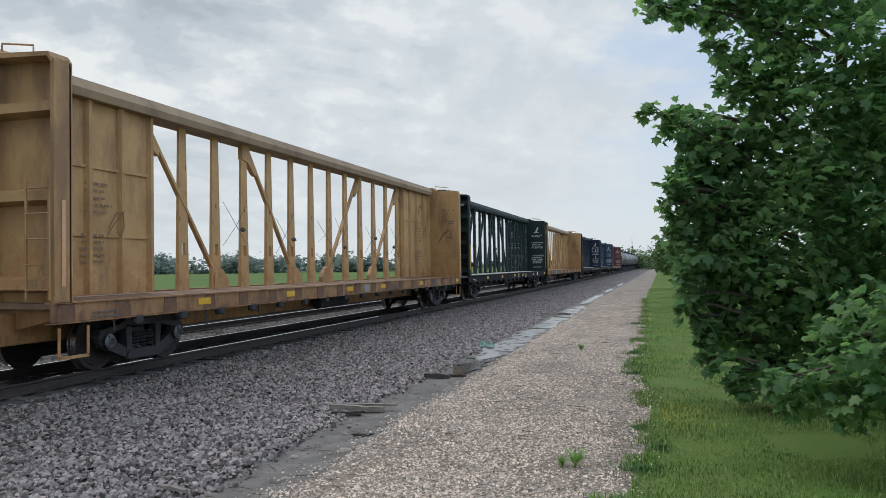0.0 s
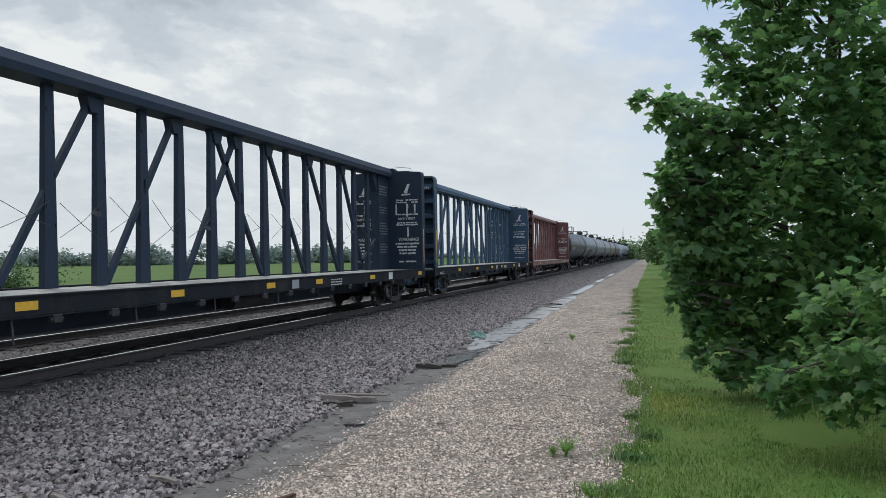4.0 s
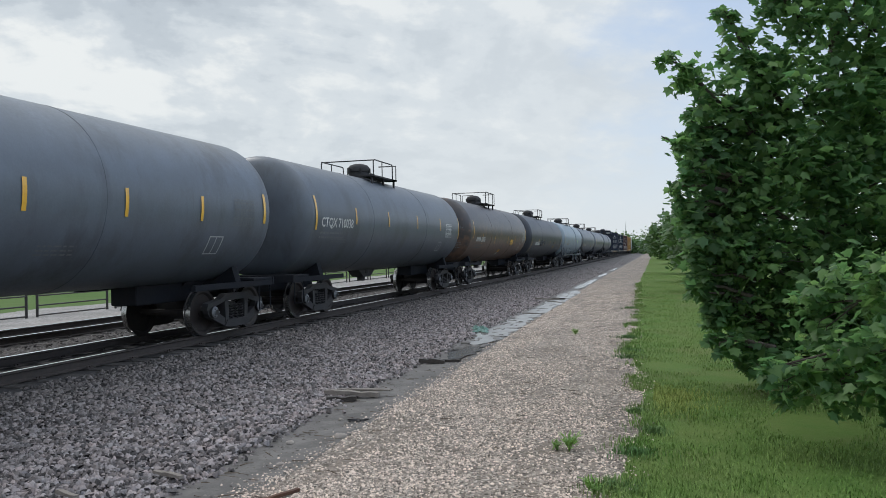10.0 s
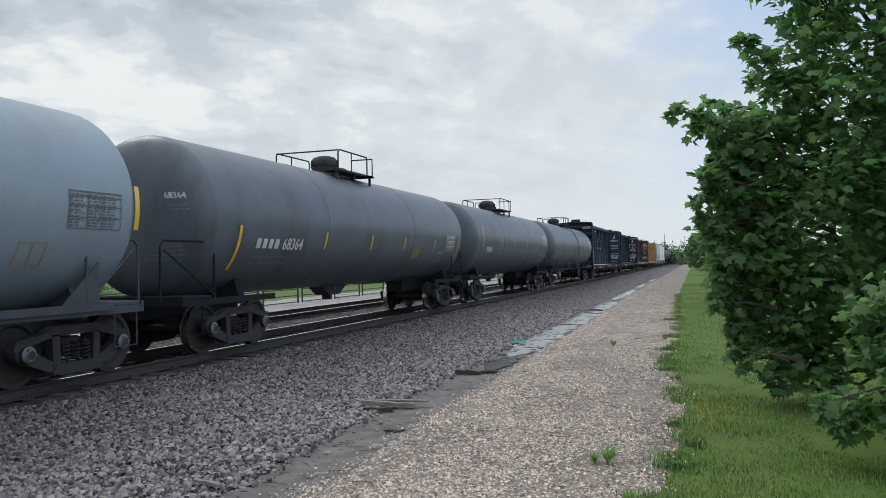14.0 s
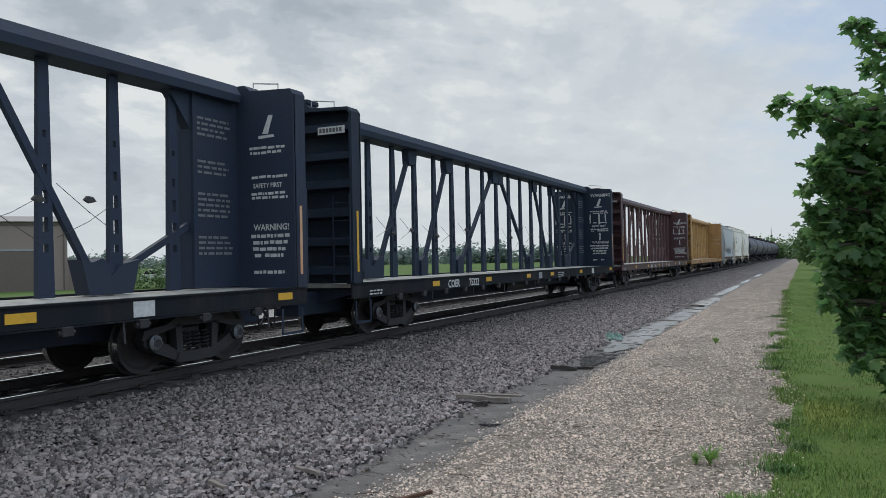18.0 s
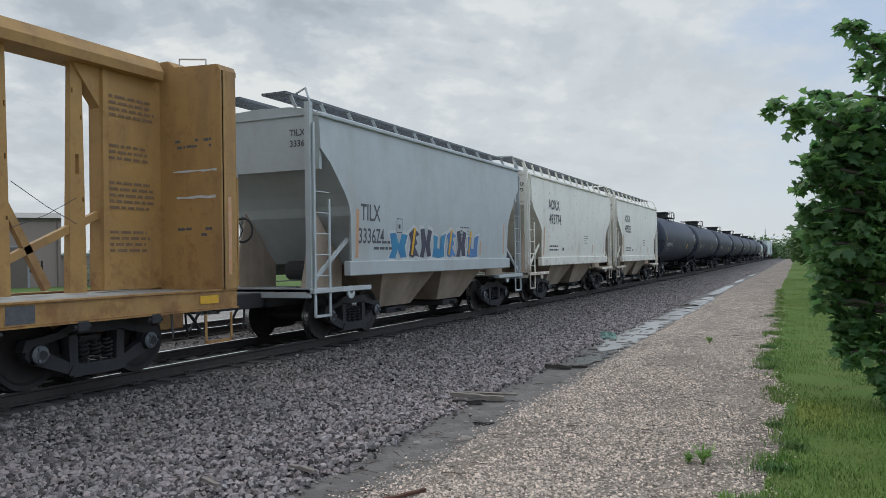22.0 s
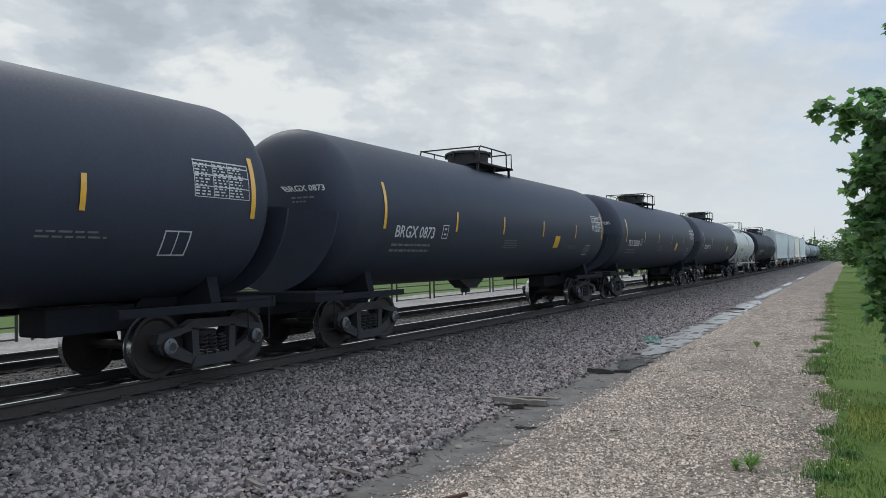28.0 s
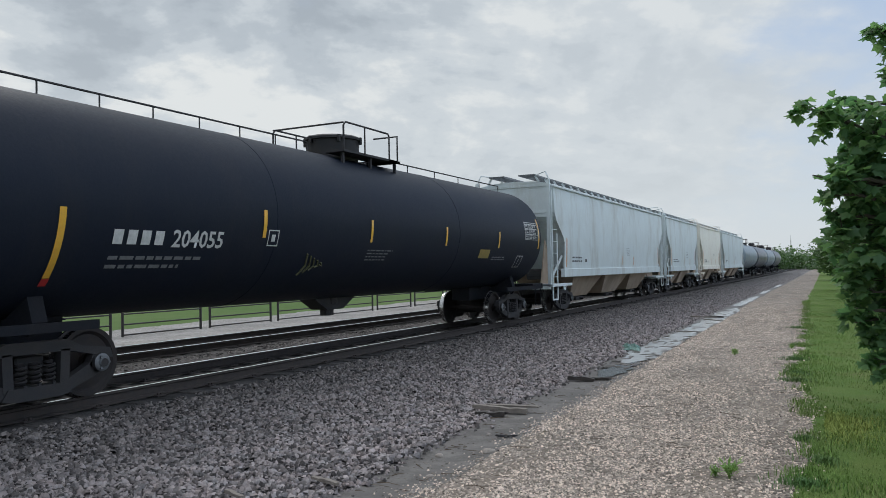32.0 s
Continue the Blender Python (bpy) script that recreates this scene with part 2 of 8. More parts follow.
def pebble_surface(name, colours, cell, rough=0.85, depth=0.03, soil=None, dust=None):
    """Loose stones too small to pick apart: cells with their own tint and domed relief."""
    mt = bpy.data.materials.new(name)
    mt.use_nodes = True
    nt = mt.node_tree
    N, L = nt.nodes.new, nt.links.new
    b = nt.nodes["Principled BSDF"]
    co = N("ShaderNodeTexCoord").outputs["Object"]
    v = N("ShaderNodeTexVoronoi")
    v.inputs["Scale"].default_value = 1.0 / cell
    L(co, v.inputs["Vector"])
    sep = N("ShaderNodeSeparateColor")
    L(v.outputs["Color"], sep.inputs[0])
    r = N("ShaderNodeValToRGB")
    while len(r.color_ramp.elements) < len(colours):
        r.color_ramp.elements.new(0.5)
    for i, (e, c) in enumerate(zip(r.color_ramp.elements, colours)):
        e.position, e.color = i / (len(colours) - 1), (*c, 1)
    L(sep.outputs[0], r.inputs[0])
    n = N("ShaderNodeTexNoise")
    n.inputs["Scale"].default_value, n.inputs["Detail"].default_value = 0.6, 6
    L(co, n.inputs["Vector"])
    mr = N("ShaderNodeMapRange")
    mr.inputs[1].default_value, mr.inputs[2].default_value = 0.3, 0.7
    mr.inputs[3].default_value, mr.inputs[4].default_value = 0.72, 1.2
    L(n.outputs["Fac"], mr.inputs[0])
    hs = N("ShaderNodeHueSaturation")
    L(mr.outputs[0], hs.inputs["Value"])
    L(r.outputs[0], hs.inputs["Color"])
    out = hs.outputs[0]
    if soil:
        # bare soil showing in drawn-out patches between the stones
        mp = N("ShaderNodeMapping")
        mp.inputs["Scale"].default_value = (1.0, 0.32, 1.0)
        L(co, mp.inputs[0])
        n2 = N("ShaderNodeTexNoise")
        n2.inputs["Scale"].default_value, n2.inputs["Detail"].default_value, n2.inputs["Roughness"].default_value = 1.5, 7, 0.62
        L(mp.outputs[0], n2.inputs["Vector"])
        m2 = N("ShaderNodeMapRange")
        m2.inputs[1].default_value, m2.inputs[2].default_value, m2.inputs[4].default_value = 0.48, 0.68, 0.65
        L(n2.outputs["Fac"], m2.inputs[0])
        mx = N("ShaderNodeMix")
        mx.data_type = "RGBA"
        L(m2.outputs[0], mx.inputs[0])
        L(out, mx.inputs[6])
        mx.inputs[7].default_value = (*soil, 1)
        out = mx.outputs[2]
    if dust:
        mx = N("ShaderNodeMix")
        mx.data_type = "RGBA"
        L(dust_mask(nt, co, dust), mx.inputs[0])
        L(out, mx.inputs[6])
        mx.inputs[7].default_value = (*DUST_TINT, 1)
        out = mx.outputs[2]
    L(out, b.inputs["Base Color"])
    b.inputs["Roughness"].default_value = rough
    bp = N("ShaderNodeBump")
    bp.inputs["Strength"].default_value, bp.inputs["Distance"].default_value = 0.9, depth
    inv = N("ShaderNodeMath")
    inv.operation = "SUBTRACT"
    inv.inputs[0].default_value = 1.0
    L(v.outputs["Distance"], inv.inputs[1])
    L(inv.outputs[0], bp.inputs["Height"])
    L(bp.outputs[0], b.inputs["Normal"])
    MATS[name] = mt
    return mt


# darker than the loose stones on it: gap shade is put into the colour
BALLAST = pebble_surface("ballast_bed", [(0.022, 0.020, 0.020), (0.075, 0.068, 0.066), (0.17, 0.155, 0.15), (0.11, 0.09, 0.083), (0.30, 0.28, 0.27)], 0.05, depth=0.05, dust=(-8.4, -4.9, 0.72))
# darker than its chips: soil, plus the shade of the gaps painted in
GRAVEL = pebble_surface("road_gravel", [(0.07, 0.055, 0.043), (0.19, 0.155, 0.125), (0.34, 0.285, 0.235), (0.15, 0.12, 0.097), (0.52, 0.455, 0.39)], 0.030, depth=0.02, soil=(0.185, 0.145, 0.112))
YARD = pebble_surface("yard_gravel", [(0.20, 0.185, 0.172), (0.29, 0.268, 0.25), (0.36, 0.335, 0.312)], 0.06)
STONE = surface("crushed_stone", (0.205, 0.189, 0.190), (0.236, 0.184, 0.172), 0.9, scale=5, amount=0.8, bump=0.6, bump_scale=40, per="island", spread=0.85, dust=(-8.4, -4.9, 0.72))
PEBBLE = surface("limestone_chip", (0.53, 0.44, 0.37), (0.39, 0.305, 0.25), 0.9, scale=12, amount=0.7, bump=0.4, bump_scale=70, per="island", spread=0.8)
MUD = surface("wet_mud", (0.135, 0.122, 0.113), (0.075, 0.068, 0.063), 0.75, scale=1.6, amount=0.9, bump=0.35, bump_scale=14, stain=(0.20, 0.185, 0.168), stain_amount=0.7, stain_scale=2.2)
BED_DIRT = surface("oily_packed_stone", (0.030, 0.028, 0.029), (0.055, 0.049, 0.047), 0.9, scale=2.5, amount=0.8, bump=0.8, bump_scale=22)
# pale base: silt, with the sky's reflection put into the colour as well
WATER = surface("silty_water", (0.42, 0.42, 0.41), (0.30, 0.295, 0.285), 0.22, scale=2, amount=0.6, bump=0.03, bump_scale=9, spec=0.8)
WATER_DARK = surface("clear_shallow_water", (0.025, 0.023, 0.021), (0.05, 0.046, 0.042), 0.22, scale=2, amount=0.6, bump=0.05, bump_scale=9)
TURF = surface("turf", (0.088, 0.158, 0.036), (0.14, 0.18, 0.055), 0.95, scale=0.9, amount=0.8, bump=0.8, bump_scale=30, stain=(0.16, 0.155, 0.07), stain_amount=0.5, stain_scale=0.5, spec=0.1)
MEADOW = surface("meadow", (0.078, 0.135, 0.036), (0.12, 0.165, 0.055), 0.95, scale=0.06, amount=0.9, bump=0.5, bump_scale=2, spec=0.1)
BLADE = surface("grass_blade", (0.135, 0.245, 0.050), (0.235, 0.30, 0.095), 0.6, scale=1.1, amount=0.8, per="island", spec=0.25, spread=0.28)
RAIL_TOP = surface("worn_rail_head", (0.85, 0.86, 0.87), None, 0.16, 1.0, scale=20, amount=0.2)
RAIL_SIDE = surface("rusty_rail_web", (0.030, 0.025, 0.024), (0.05, 0.036, 0.03), 0.8, scale=10, amount=0.8)
TIE = surface("creosoted_timber", (0.035, 0.031, 0.029), (0.07, 0.062, 0.056), 0.9, scale=9, amount=0.7, bump=0.6, bump_scale=30, per="object")
STEEL = surface("truck_steel", (0.022, 0.022, 0.025), (0.036, 0.030, 0.028), 0.75, scale=5, amount=0.8, bump=0.2, bump_scale=40)
WHEEL = surface("wheel_steel", (0.020, 0.018, 0.019), (0.040, 0.029, 0.025), 0.6, 0.0, scale=8, amount=0.7, spec=0.3)
RIM = surface("polished_tread", (0.5, 0.5, 0.5), None, 0.25, 1.0, scale=20, amount=0.3)
CAP = surface("bearing_cap_paint", (0.13, 0.14, 0.15), (0.09, 0.09, 0.09), 0.5, scale=18, amount=0.8)
PIPE = surface("dark_fence_pipe", (0.030, 0.030, 0.032), (0.07, 0.05, 0.04), 0.6, 0.2, scale=6, amount=0.6)
WHITE_MARK = surface("white_stencil_paint", (0.62, 0.62, 0.60), (0.42, 0.42, 0.41), 0.7, scale=14, amount=0.8)
FINE_MARK = surface("faded_stencil_paint", (0.20, 0.205, 0.21), (0.12, 0.12, 0.125), 0.7, scale=14, amount=0.9)
DARK_MARK = surface("dark_stencil_paint", (0.075, 0.075, 0.08), (0.14, 0.14, 0.14), 0.7, scale=14, amount=0.7)
YELLOW_MARK = surface("reflective_yellow", (0.72, 0.40, 0.03), (0.50, 0.27, 0.03), 0.45, scale=12, amount=0.6)
ORANGE_MARK = surface("reflective_orange", (0.58, 0.28, 0.13), (0.58, 0.40, 0.28), 0.5, scale=12, amount=0.7)
REFLECTOR = surface("reflective_sheeting", (0.78, 0.42, 0.04), (0.62, 0.33, 0.05), 0.3, scale=12, amount=0.6)
REFLECTOR.node_tree.nodes["Principled BSDF"].inputs["Coat Weight"].default_value = 0.8
REFLECTOR.node_tree.nodes["Principled BSDF"].inputs["Coat Roughness"].default_value = 0.25
OCHRE_MARK = surface("faded_yellow_panel", (0.30, 0.215, 0.055), (0.20, 0.15, 0.05), 0.6, scale=12, amount=0.7)
TAG_OLIVE = surface("faded_olive_spray", (0.11, 0.105, 0.05), (0.07, 0.068, 0.04), 0.7, scale=12, amount=0.7)
PALE_GREEN = surface("pale_green_panel", (0.56, 0.66, 0.42), (0.46, 0.55, 0.36), 0.6, scale=12, amount=0.6)
PATCH_GREY = surface("repaint_grey", (0.050, 0.056, 0.066), (0.036, 0.039, 0.045), 0.5, scale=2.2, amount=0.7, spec=0.4)
RED_MARK = surface("red_marker", (0.45, 0.03, 0.03), None, 0.45, scale=12, amount=0.6)
CABLE = surface("strap_webbing", (0.035, 0.035, 0.04), (0.07, 0.065, 0.06), 0.8, scale=8, amount=0.7)

# ---- mesh tools ----


class Mesh:
    """Collects vertices and faces of one part."""

    def __init__(self):
        self.v, self.f = [], []

    def add(self, vs, fs):
        n = len(self.v)
        self.v += [tuple(p) for p in vs]
        self.f += [tuple(i + n for i in q) for q in fs]
        return self

    def box(self, x0, x1, y0, y1, z0, z1, c=0.0):
        if c <= 0:
            vs = [(x, y, z) for x in (x0, x1) for y in (y0, y1) for z in (z0, z1)]
            return self.add(vs, [(0, 1, 3, 2), (4, 6, 7, 5), (0, 4, 5, 1), (2, 3, 7, 6), (0, 2, 6, 4), (1, 5, 7, 3)])
        bm = bmesh.new()
        bmesh.ops.create_cube(bm, size=1.0)
        for w in bm.verts:
            w.co = ((x0 + x1) / 2 + w.co.x * (x1 - x0), (y0 + y1) / 2 + w.co.y * (y1 - y0), (z0 + z1) / 2 + w.co.z * (z1 - z0))
        bmesh.ops.bevel(bm, geom=bm.edges[:], offset=c, segments=1, affect="EDGES")
        bm.verts.index_update()
        self.add([w.co[:] for w in bm.verts], [[w.index for w in q.verts] for q in bm.faces])
        bm.free()
        return self

    def prism(self, poly, axis, a, b):
        """A polygon given in the other two axes (in order), drawn out along one axis from a to b."""
        def put(u, v, w):
            return {"x": (w, u, v), "y": (u, w, v), "z": (u, v, w)}[axis]
        n = len(poly)
        vs = [put(u, v, a) for u, v in poly] + [put(u, v, b) for u, v in poly]
        fs = [tuple(range(n)), tuple(range(2 * n - 1, n - 1, -1))]
        fs += [(i, i + n, (i + 1) % n + n, (i + 1) % n) for i in range(n)]
        return self.add(vs, fs)

    def sweep(self, pts, r, n=6, r2=None, caps=True):
        """A round bar along a line of points, tapering to r2."""
        P = [Vector(p) for p in pts]
        rings, side = [], None
        for i, p in enumerate(P):
            d = (P[min(i + 1, len(P) - 1)] - P[max(i - 1, 0)]).normalized()
            if side is None:
                side = d.orthogonal().normalized()
            side = (side - d * side.dot(d)).normalized()
            up = d.cross(side)
            rr = r if r2 is None else r + (r2 - r) * i / max(1, len(P) - 1)
            rings.append([p + (side * math.cos(2 * math.pi * k / n) + up * math.sin(2 * math.pi * k / n)) * rr for k in range(n)])
        vs = [q for g in rings for q in g]
        fs = [(i * n + k, i * n + (k + 1) % n, (i + 1) * n + (k + 1) % n, (i + 1) * n + k) for i in range(len(P) - 1) for k in range(n)]
        if caps:
            fs += [tuple(range(n - 1, -1, -1)), tuple((len(P) - 1) * n + k for k in range(n))]
        return self.add(vs, fs)

    def bar(self, p0, p1, w, h, up=(1, 0, 0)):
        """A flat bar from p0 to p1, h thick along up, w across it."""
        p0, p1 = Vector(p0), Vector(p1)
        d = (p1 - p0).normalized()
        u = Vector(up)
        u = (u - d * u.dot(d)).normalized()
        s = d.cross(u) * (w / 2)
        u = u * (h / 2)
        vs = [p + a * s + b * u for p in (p0, p1) for a in (-1, 1) for b in (-1, 1)]
        return self.add(vs, [(0, 1, 3, 2), (4, 6, 7, 5), (0, 4, 5, 1), (2, 3, 7, 6), (0, 2, 6, 4), (1, 5, 7, 3)])

    def lathe(self, prof, axis, centre, n=24, a0=0.0, a1=2 * math.pi):
        """A profile of (radius, place along axis) turned round an axis through centre."""
        full = abs(a1 - a0 - 2 * math.pi) < 1e-6
        m = n if full else n + 1
        cx, cy, cz = centre
        vs = []
        for r, s in prof:
            for k in range(m):
                a = a0 + (a1 - a0) * k / n
                c, d = r * math.cos(a), r * math.sin(a)
                vs.append({"x": (cx + s, cy + c, cz + d), "y": (cx + c, cy + s, cz + d), "z": (cx + c, cy + d, cz + s)}[axis])
        fs = [(i * m + k, i * m + (k + 1) % m, (i + 1) * m + (k + 1) % m, (i + 1) * m + k) for i in range(len(prof) - 1) for k in range(n)]
        return self.add(vs, fs)

    def data(self, name, mat, smooth=0.0):
        me = bpy.data.meshes.new(name)
        me.from_pydata(self.v, [], self.f)
        bm = bmesh.new()
        bm.from_mesh(me)
        bmesh.ops.remove_doubles(bm, verts=bm.verts, dist=1e-5)
        bmesh.ops.recalc_face_normals(bm, faces=bm.faces)
        bm.to_mesh(me)
        bm.free()
        for q in (mat if isinstance(mat, (list, tuple)) else [mat]):
            me.materials.append(q)
        if smooth:
            me.polygons.foreach_set("use_smooth", [True] * len(me.polygons))
            me.set_sharp_from_angle(angle=radians(smooth))
        return me


CACHE = {}


def part(name, build, mat, parent, label="", at=None, key=None, smooth=0.0):
    """One mesh object under a thing or a part. build: a Mesh, a mesh's data, or a function that makes a Mesh; key: shares alike meshes."""
    if key is not None and (key, mat.name) in CACHE:
        me = CACHE[key, mat.name]
    else:
        b = build() if callable(build) else build
        me = b.data(name, mat, smooth) if isinstance(b, Mesh) else b
        if key is not None:
            CACHE[key, mat.name] = me
    ob = new(name, me)
    ob.parent = parent
    if at is not None:
        ob.matrix_local = at
    if label:
        ob["label"] = label
    return ob


def thing(name, label, category, at=None, group="", kind="", data=None):
    ob = new(name, data)
    if at is not None:
        ob.matrix_world = at
    return tagged(ob, label, category, group, kind)


def text_mesh(body, size, mat, bold=0.0):
    key = ("text", body, size, bold, mat.name)
    if key not in CACHE:
        cu = bpy.data.curves.new("lettering", "FONT")
        cu.body, cu.size, cu.resolution_u, cu.offset = body, size / 0.7, 2, bold
        ob = bpy.data.objects.new("lettering", cu)
        scene.collection.objects.link(ob)
        dg = bpy.context.evaluated_depsgraph_get()
        me = bpy.data.meshes.new_from_object(ob.evaluated_get(dg))
        bpy.data.objects.remove(ob)
        me.materials.clear()
        me.materials.append(mat)
        CACHE[key] = me
    return CACHE[key]


def lettering(name, body, size, mat, parent, y, z, face, bold=0.004, stretch=1.0):
    """Painted characters on a side; face(z) gives the side's x. They run along +y."""
    src = text_mesh(body, size, mat, bold)
    me = src.copy()
    for w in me.vertices:
        zz = z + w.co.y
        w.co = (face(zz) + 0.006, y + w.co.x * stretch, zz)
    ob = new(name, me)
    ob.parent = parent
    return ob


def patches(rects, face, thick=0.004, seg=0.12):
    """Small painted patches (y0, y1, z0, z1) on a side, bent to it."""
    b = Mesh()
    for y0, y1, z0, z1 in rects:
        n = max(1, int(abs(z1 - z0) / seg + 0.5))
        vs, fs = [], []
        for i in range(n + 1):
            zz = z0 + (z1 - z0) * i / n
            vs += [(face(zz) + thick, y0, zz), (face(zz) + thick, y1, zz)]
        for i in range(n):
            fs.append((2 * i, 2 * i + 1, 2 * i + 3, 2 * i + 2))
        b.add(vs, fs)
    return b


def stencil_rows(rng, y0, z0, rows, width, gap=0.07, height=0.03, words=5):
    """Rows of short worn dashes where small print stands."""
    out = []
    for i in range(rows):
        y, end = y0, y0 + width * rng.uniform(0.75, 1.0)
        while y < end:
            w = width / words * rng.uniform(0.3, 0.95)
            out.append((y, min(end, y + w), z0 - i * gap, z0 - i * gap + height))
            y += w + 0.04
    return out

# ---- plan ----
TRACK_X, TRACK2_X, RAIL_Z = -10.17, -14.40, 0.33
BEND_Y, BEND_R = 250.0, 520.0


def along(s, x0=TRACK_X):
    """A place and heading on the line: straight, then bending away to the left."""
    if s <= BEND_Y:
        return x0, s, 0.0
    a = (s - BEND_Y) / BEND_R
    r = BEND_R + (x0 - TRACK_X)
    return x0 - r * (1 - math.cos(a)), BEND_Y + r * math.sin(a), math.degrees(a)


def wob(y, k, amp):
    return amp * (noise.noise((y * 0.45, k * 7.3, 0.0)) + 0.6 * noise.noise((y * 1.7, k * 3.1, 4.0)))


def line(pts):
    xs, ys = zip(*pts)
    return lambda y: float(np.interp(y, xs, ys))


verge_line = line([(-40, -0.45), (6, -0.45), (9, -0.22), (12, -0.32), (15, -0.58), (20, -0.6), (30, -0.8), (45, -1.2), (70, -1.3), (300, -2.5), (900, -6)])
road_line = line([(-40, -3.4), (6, -3.40), (12, -3.35), (17, -3.5), (26, -3.62), (46, -3.95), (90, -4.1), (900, -8)])
mud_line = line([(-40, -4.2), (6, -4.2), (9, -4.35), (13, -4.38), (19, -4.5), (33, -4.62), (60, -4.6), (90, -4.3), (900, -8.2)])


def verge_x(y):
    return verge_line(y) + wob(y, 1, 0.11)


def road_x(y):
    return road_line(y) + wob(y, 2, 0.12)


def mud_x(y):
    return mud_line(y) + wob(y, 3, 0.14)


BED = line([(-26, -0.02), (-20.5, 0.02), (-17.2, 0.05), (-16.2, 0.13), (-12.9, 0.12), (-12.2, 0.04), (-11.7, 0.12), (-8.7, 0.12), (-7.6, 0.06), (-5.0, -0.05), (-4.4, -0.095), (-3.7, -0.09), (-3.4, -0.04), (-2.8, 0.0), (-0.9, 0.0), (0.5, -0.01), (6, -0.05)])


def ground_z(x, y):
    z = BED(x)
    if x > -8.6:
        k = 0.35 if -4.7 < x < -3.4 else 1.0
        z += k * 0.035 * noise.noise((x * 0.7, y * 0.5, 2.0)) + k * 0.02 * noise.noise((x * 2.3, y * 2.1, 9.0))
    if -8.7 < x < mud_line(y) - 0.15 and -8 < y < 44:
        z -= 0.035
    if -7.9 < x < -5.2:
        z += 0.05 * noise.noise((x * 0.8, y * 0.28, 12.0))
    return z


def steps_y():
    ys, y = [-40.0, -20.0, -8.0, -2.0], 0.0
    while y < 900:
        ys.append(y)
        y += 0.22 if y < 26 else 0.6 if y < 60 else 4 if y < 200 else 20
    return ys


def strip(name, left, right, nx, mat, label, category, rise=0.0):
    b, ys = Mesh(), steps_y()
    for y in ys:
        a, c = left(y), right(y)
        for i in range(nx + 1):
            x = a + (c - a) * i / nx
            b.v.append((x, y, ground_z(x, y) + rise))
    w = nx + 1
    b.f = [(j * w + i, j * w + i + 1, (j + 1) * w + i + 1, (j + 1) * w + i) for j in range(len(ys) - 1) for i in range(nx)]
    me = bpy.data.meshes.new(name)
    me.from_pydata(b.v, [], b.f)
    me.materials.append(mat)
    me.polygons.foreach_set("use_smooth", [True] * len(me.polygons))
    return tagged(new(name, me), label, category, kind="structure")


def ground_sheet():
    b = Mesh()
    b.add([(-3000, -600, -0.25), (3000, -600, -0.25), (3000, 4000, -0.25), (-3000, 4000, -0.25)], [(0, 1, 2, 3)])
    return tagged(new("ground", b.data("ground", MEADOW)), "green grassy field reaching the horizon", "field", kind="structure")


ground_sheet()
strip("field", lambda y: -420.0, lambda y: -24.0 + wob(y, 9, 0.6), 40, MEADOW, "mown green field beyond the pipe fence", "field")
strip("yard", lambda y: -24.0 + wob(y, 9, 0.6), lambda y: -16.9, 10, YARD, "pale gravel yard beside the second track", "gravel")
strip("far_ballast", lambda y: -16.9, lambda y: -11.75, 20, BALLAST, "grey crushed stone ballast under the second track", "ballast")
strip("track_bed", lambda y: -11.75, lambda y: -8.80 + wob(y, 6, 0.10), 12, BED_DIRT, "dark oily packed bed under the near track", "track bed")
strip("ballast", lambda y: -8.80 + wob(y, 6, 0.10), mud_x, 30, BALLAST, "grey and pinkish crushed stone ballast slope", "ballast")
strip("ditch", mud_x, road_x, 14, MUD, "wet grey mud ditch between ballast and road", "ditch")
strip("road", road_x, verge_x, 26, GRAVEL, "pale limestone gravel road with worn wheel tracks", "road")
strip("verge", verge_x, lambda y: 60.0, 50, TURF, "green grass verge with bare brown patches", "grass")

# shallow water lying in the ditch
WATER_Z = -0.072


def puddle(y0, y1, xl, xr, seed, mat=None):
    b, n = Mesh(), int(14 * (y1 - y0))
    rng = random.Random(seed)
    a, c = [], []
    for i in range(n + 1):
        t = i / n
        y = y0 + (y1 - y0) * t
        w = min(1.0, (y - y0) / 1.6, (y1 - y) / 3.0) ** 0.5
        mid, half = (xl(y) + xr(y)) / 2, (xr(y) - xl(y)) / 2
        lift = WATER_Z + 0.003 * (seed % 3)
        a.append((mid - half * w * (0.90 + 0.45 * noise.noise((y * 1.1, seed * 5.1, 0)) + 0.5 * noise.noise((y * 4.3, seed * 2.1, 3)) + 0.12 * rng.random()), y, lift))
        c.append((mid + half * w * (0.95 + 0.30 * noise.noise((y * 0.9, seed * 3.7, 6)) + 0.5 * noise.noise((y * 3.7, seed * 1.3, 8)) + 0.12 * rng.random()), y, lift))
    b.add(a + c, [(i, i + n + 1, i + n + 2, i + 1) for i in range(n)])
    return tagged(new("puddle", b.data("puddle", mat or WATER)), "shallow puddle reflecting the sky in the muddy ditch", "puddle", kind="structure")


puddle(14.2, 17.2, lambda y: -4.25, lambda y: -3.55, 1, WATER_DARK)
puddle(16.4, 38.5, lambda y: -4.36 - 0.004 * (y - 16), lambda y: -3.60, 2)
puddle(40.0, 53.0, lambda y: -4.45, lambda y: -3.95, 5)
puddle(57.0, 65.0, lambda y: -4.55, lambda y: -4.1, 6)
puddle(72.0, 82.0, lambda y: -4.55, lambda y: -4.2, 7)


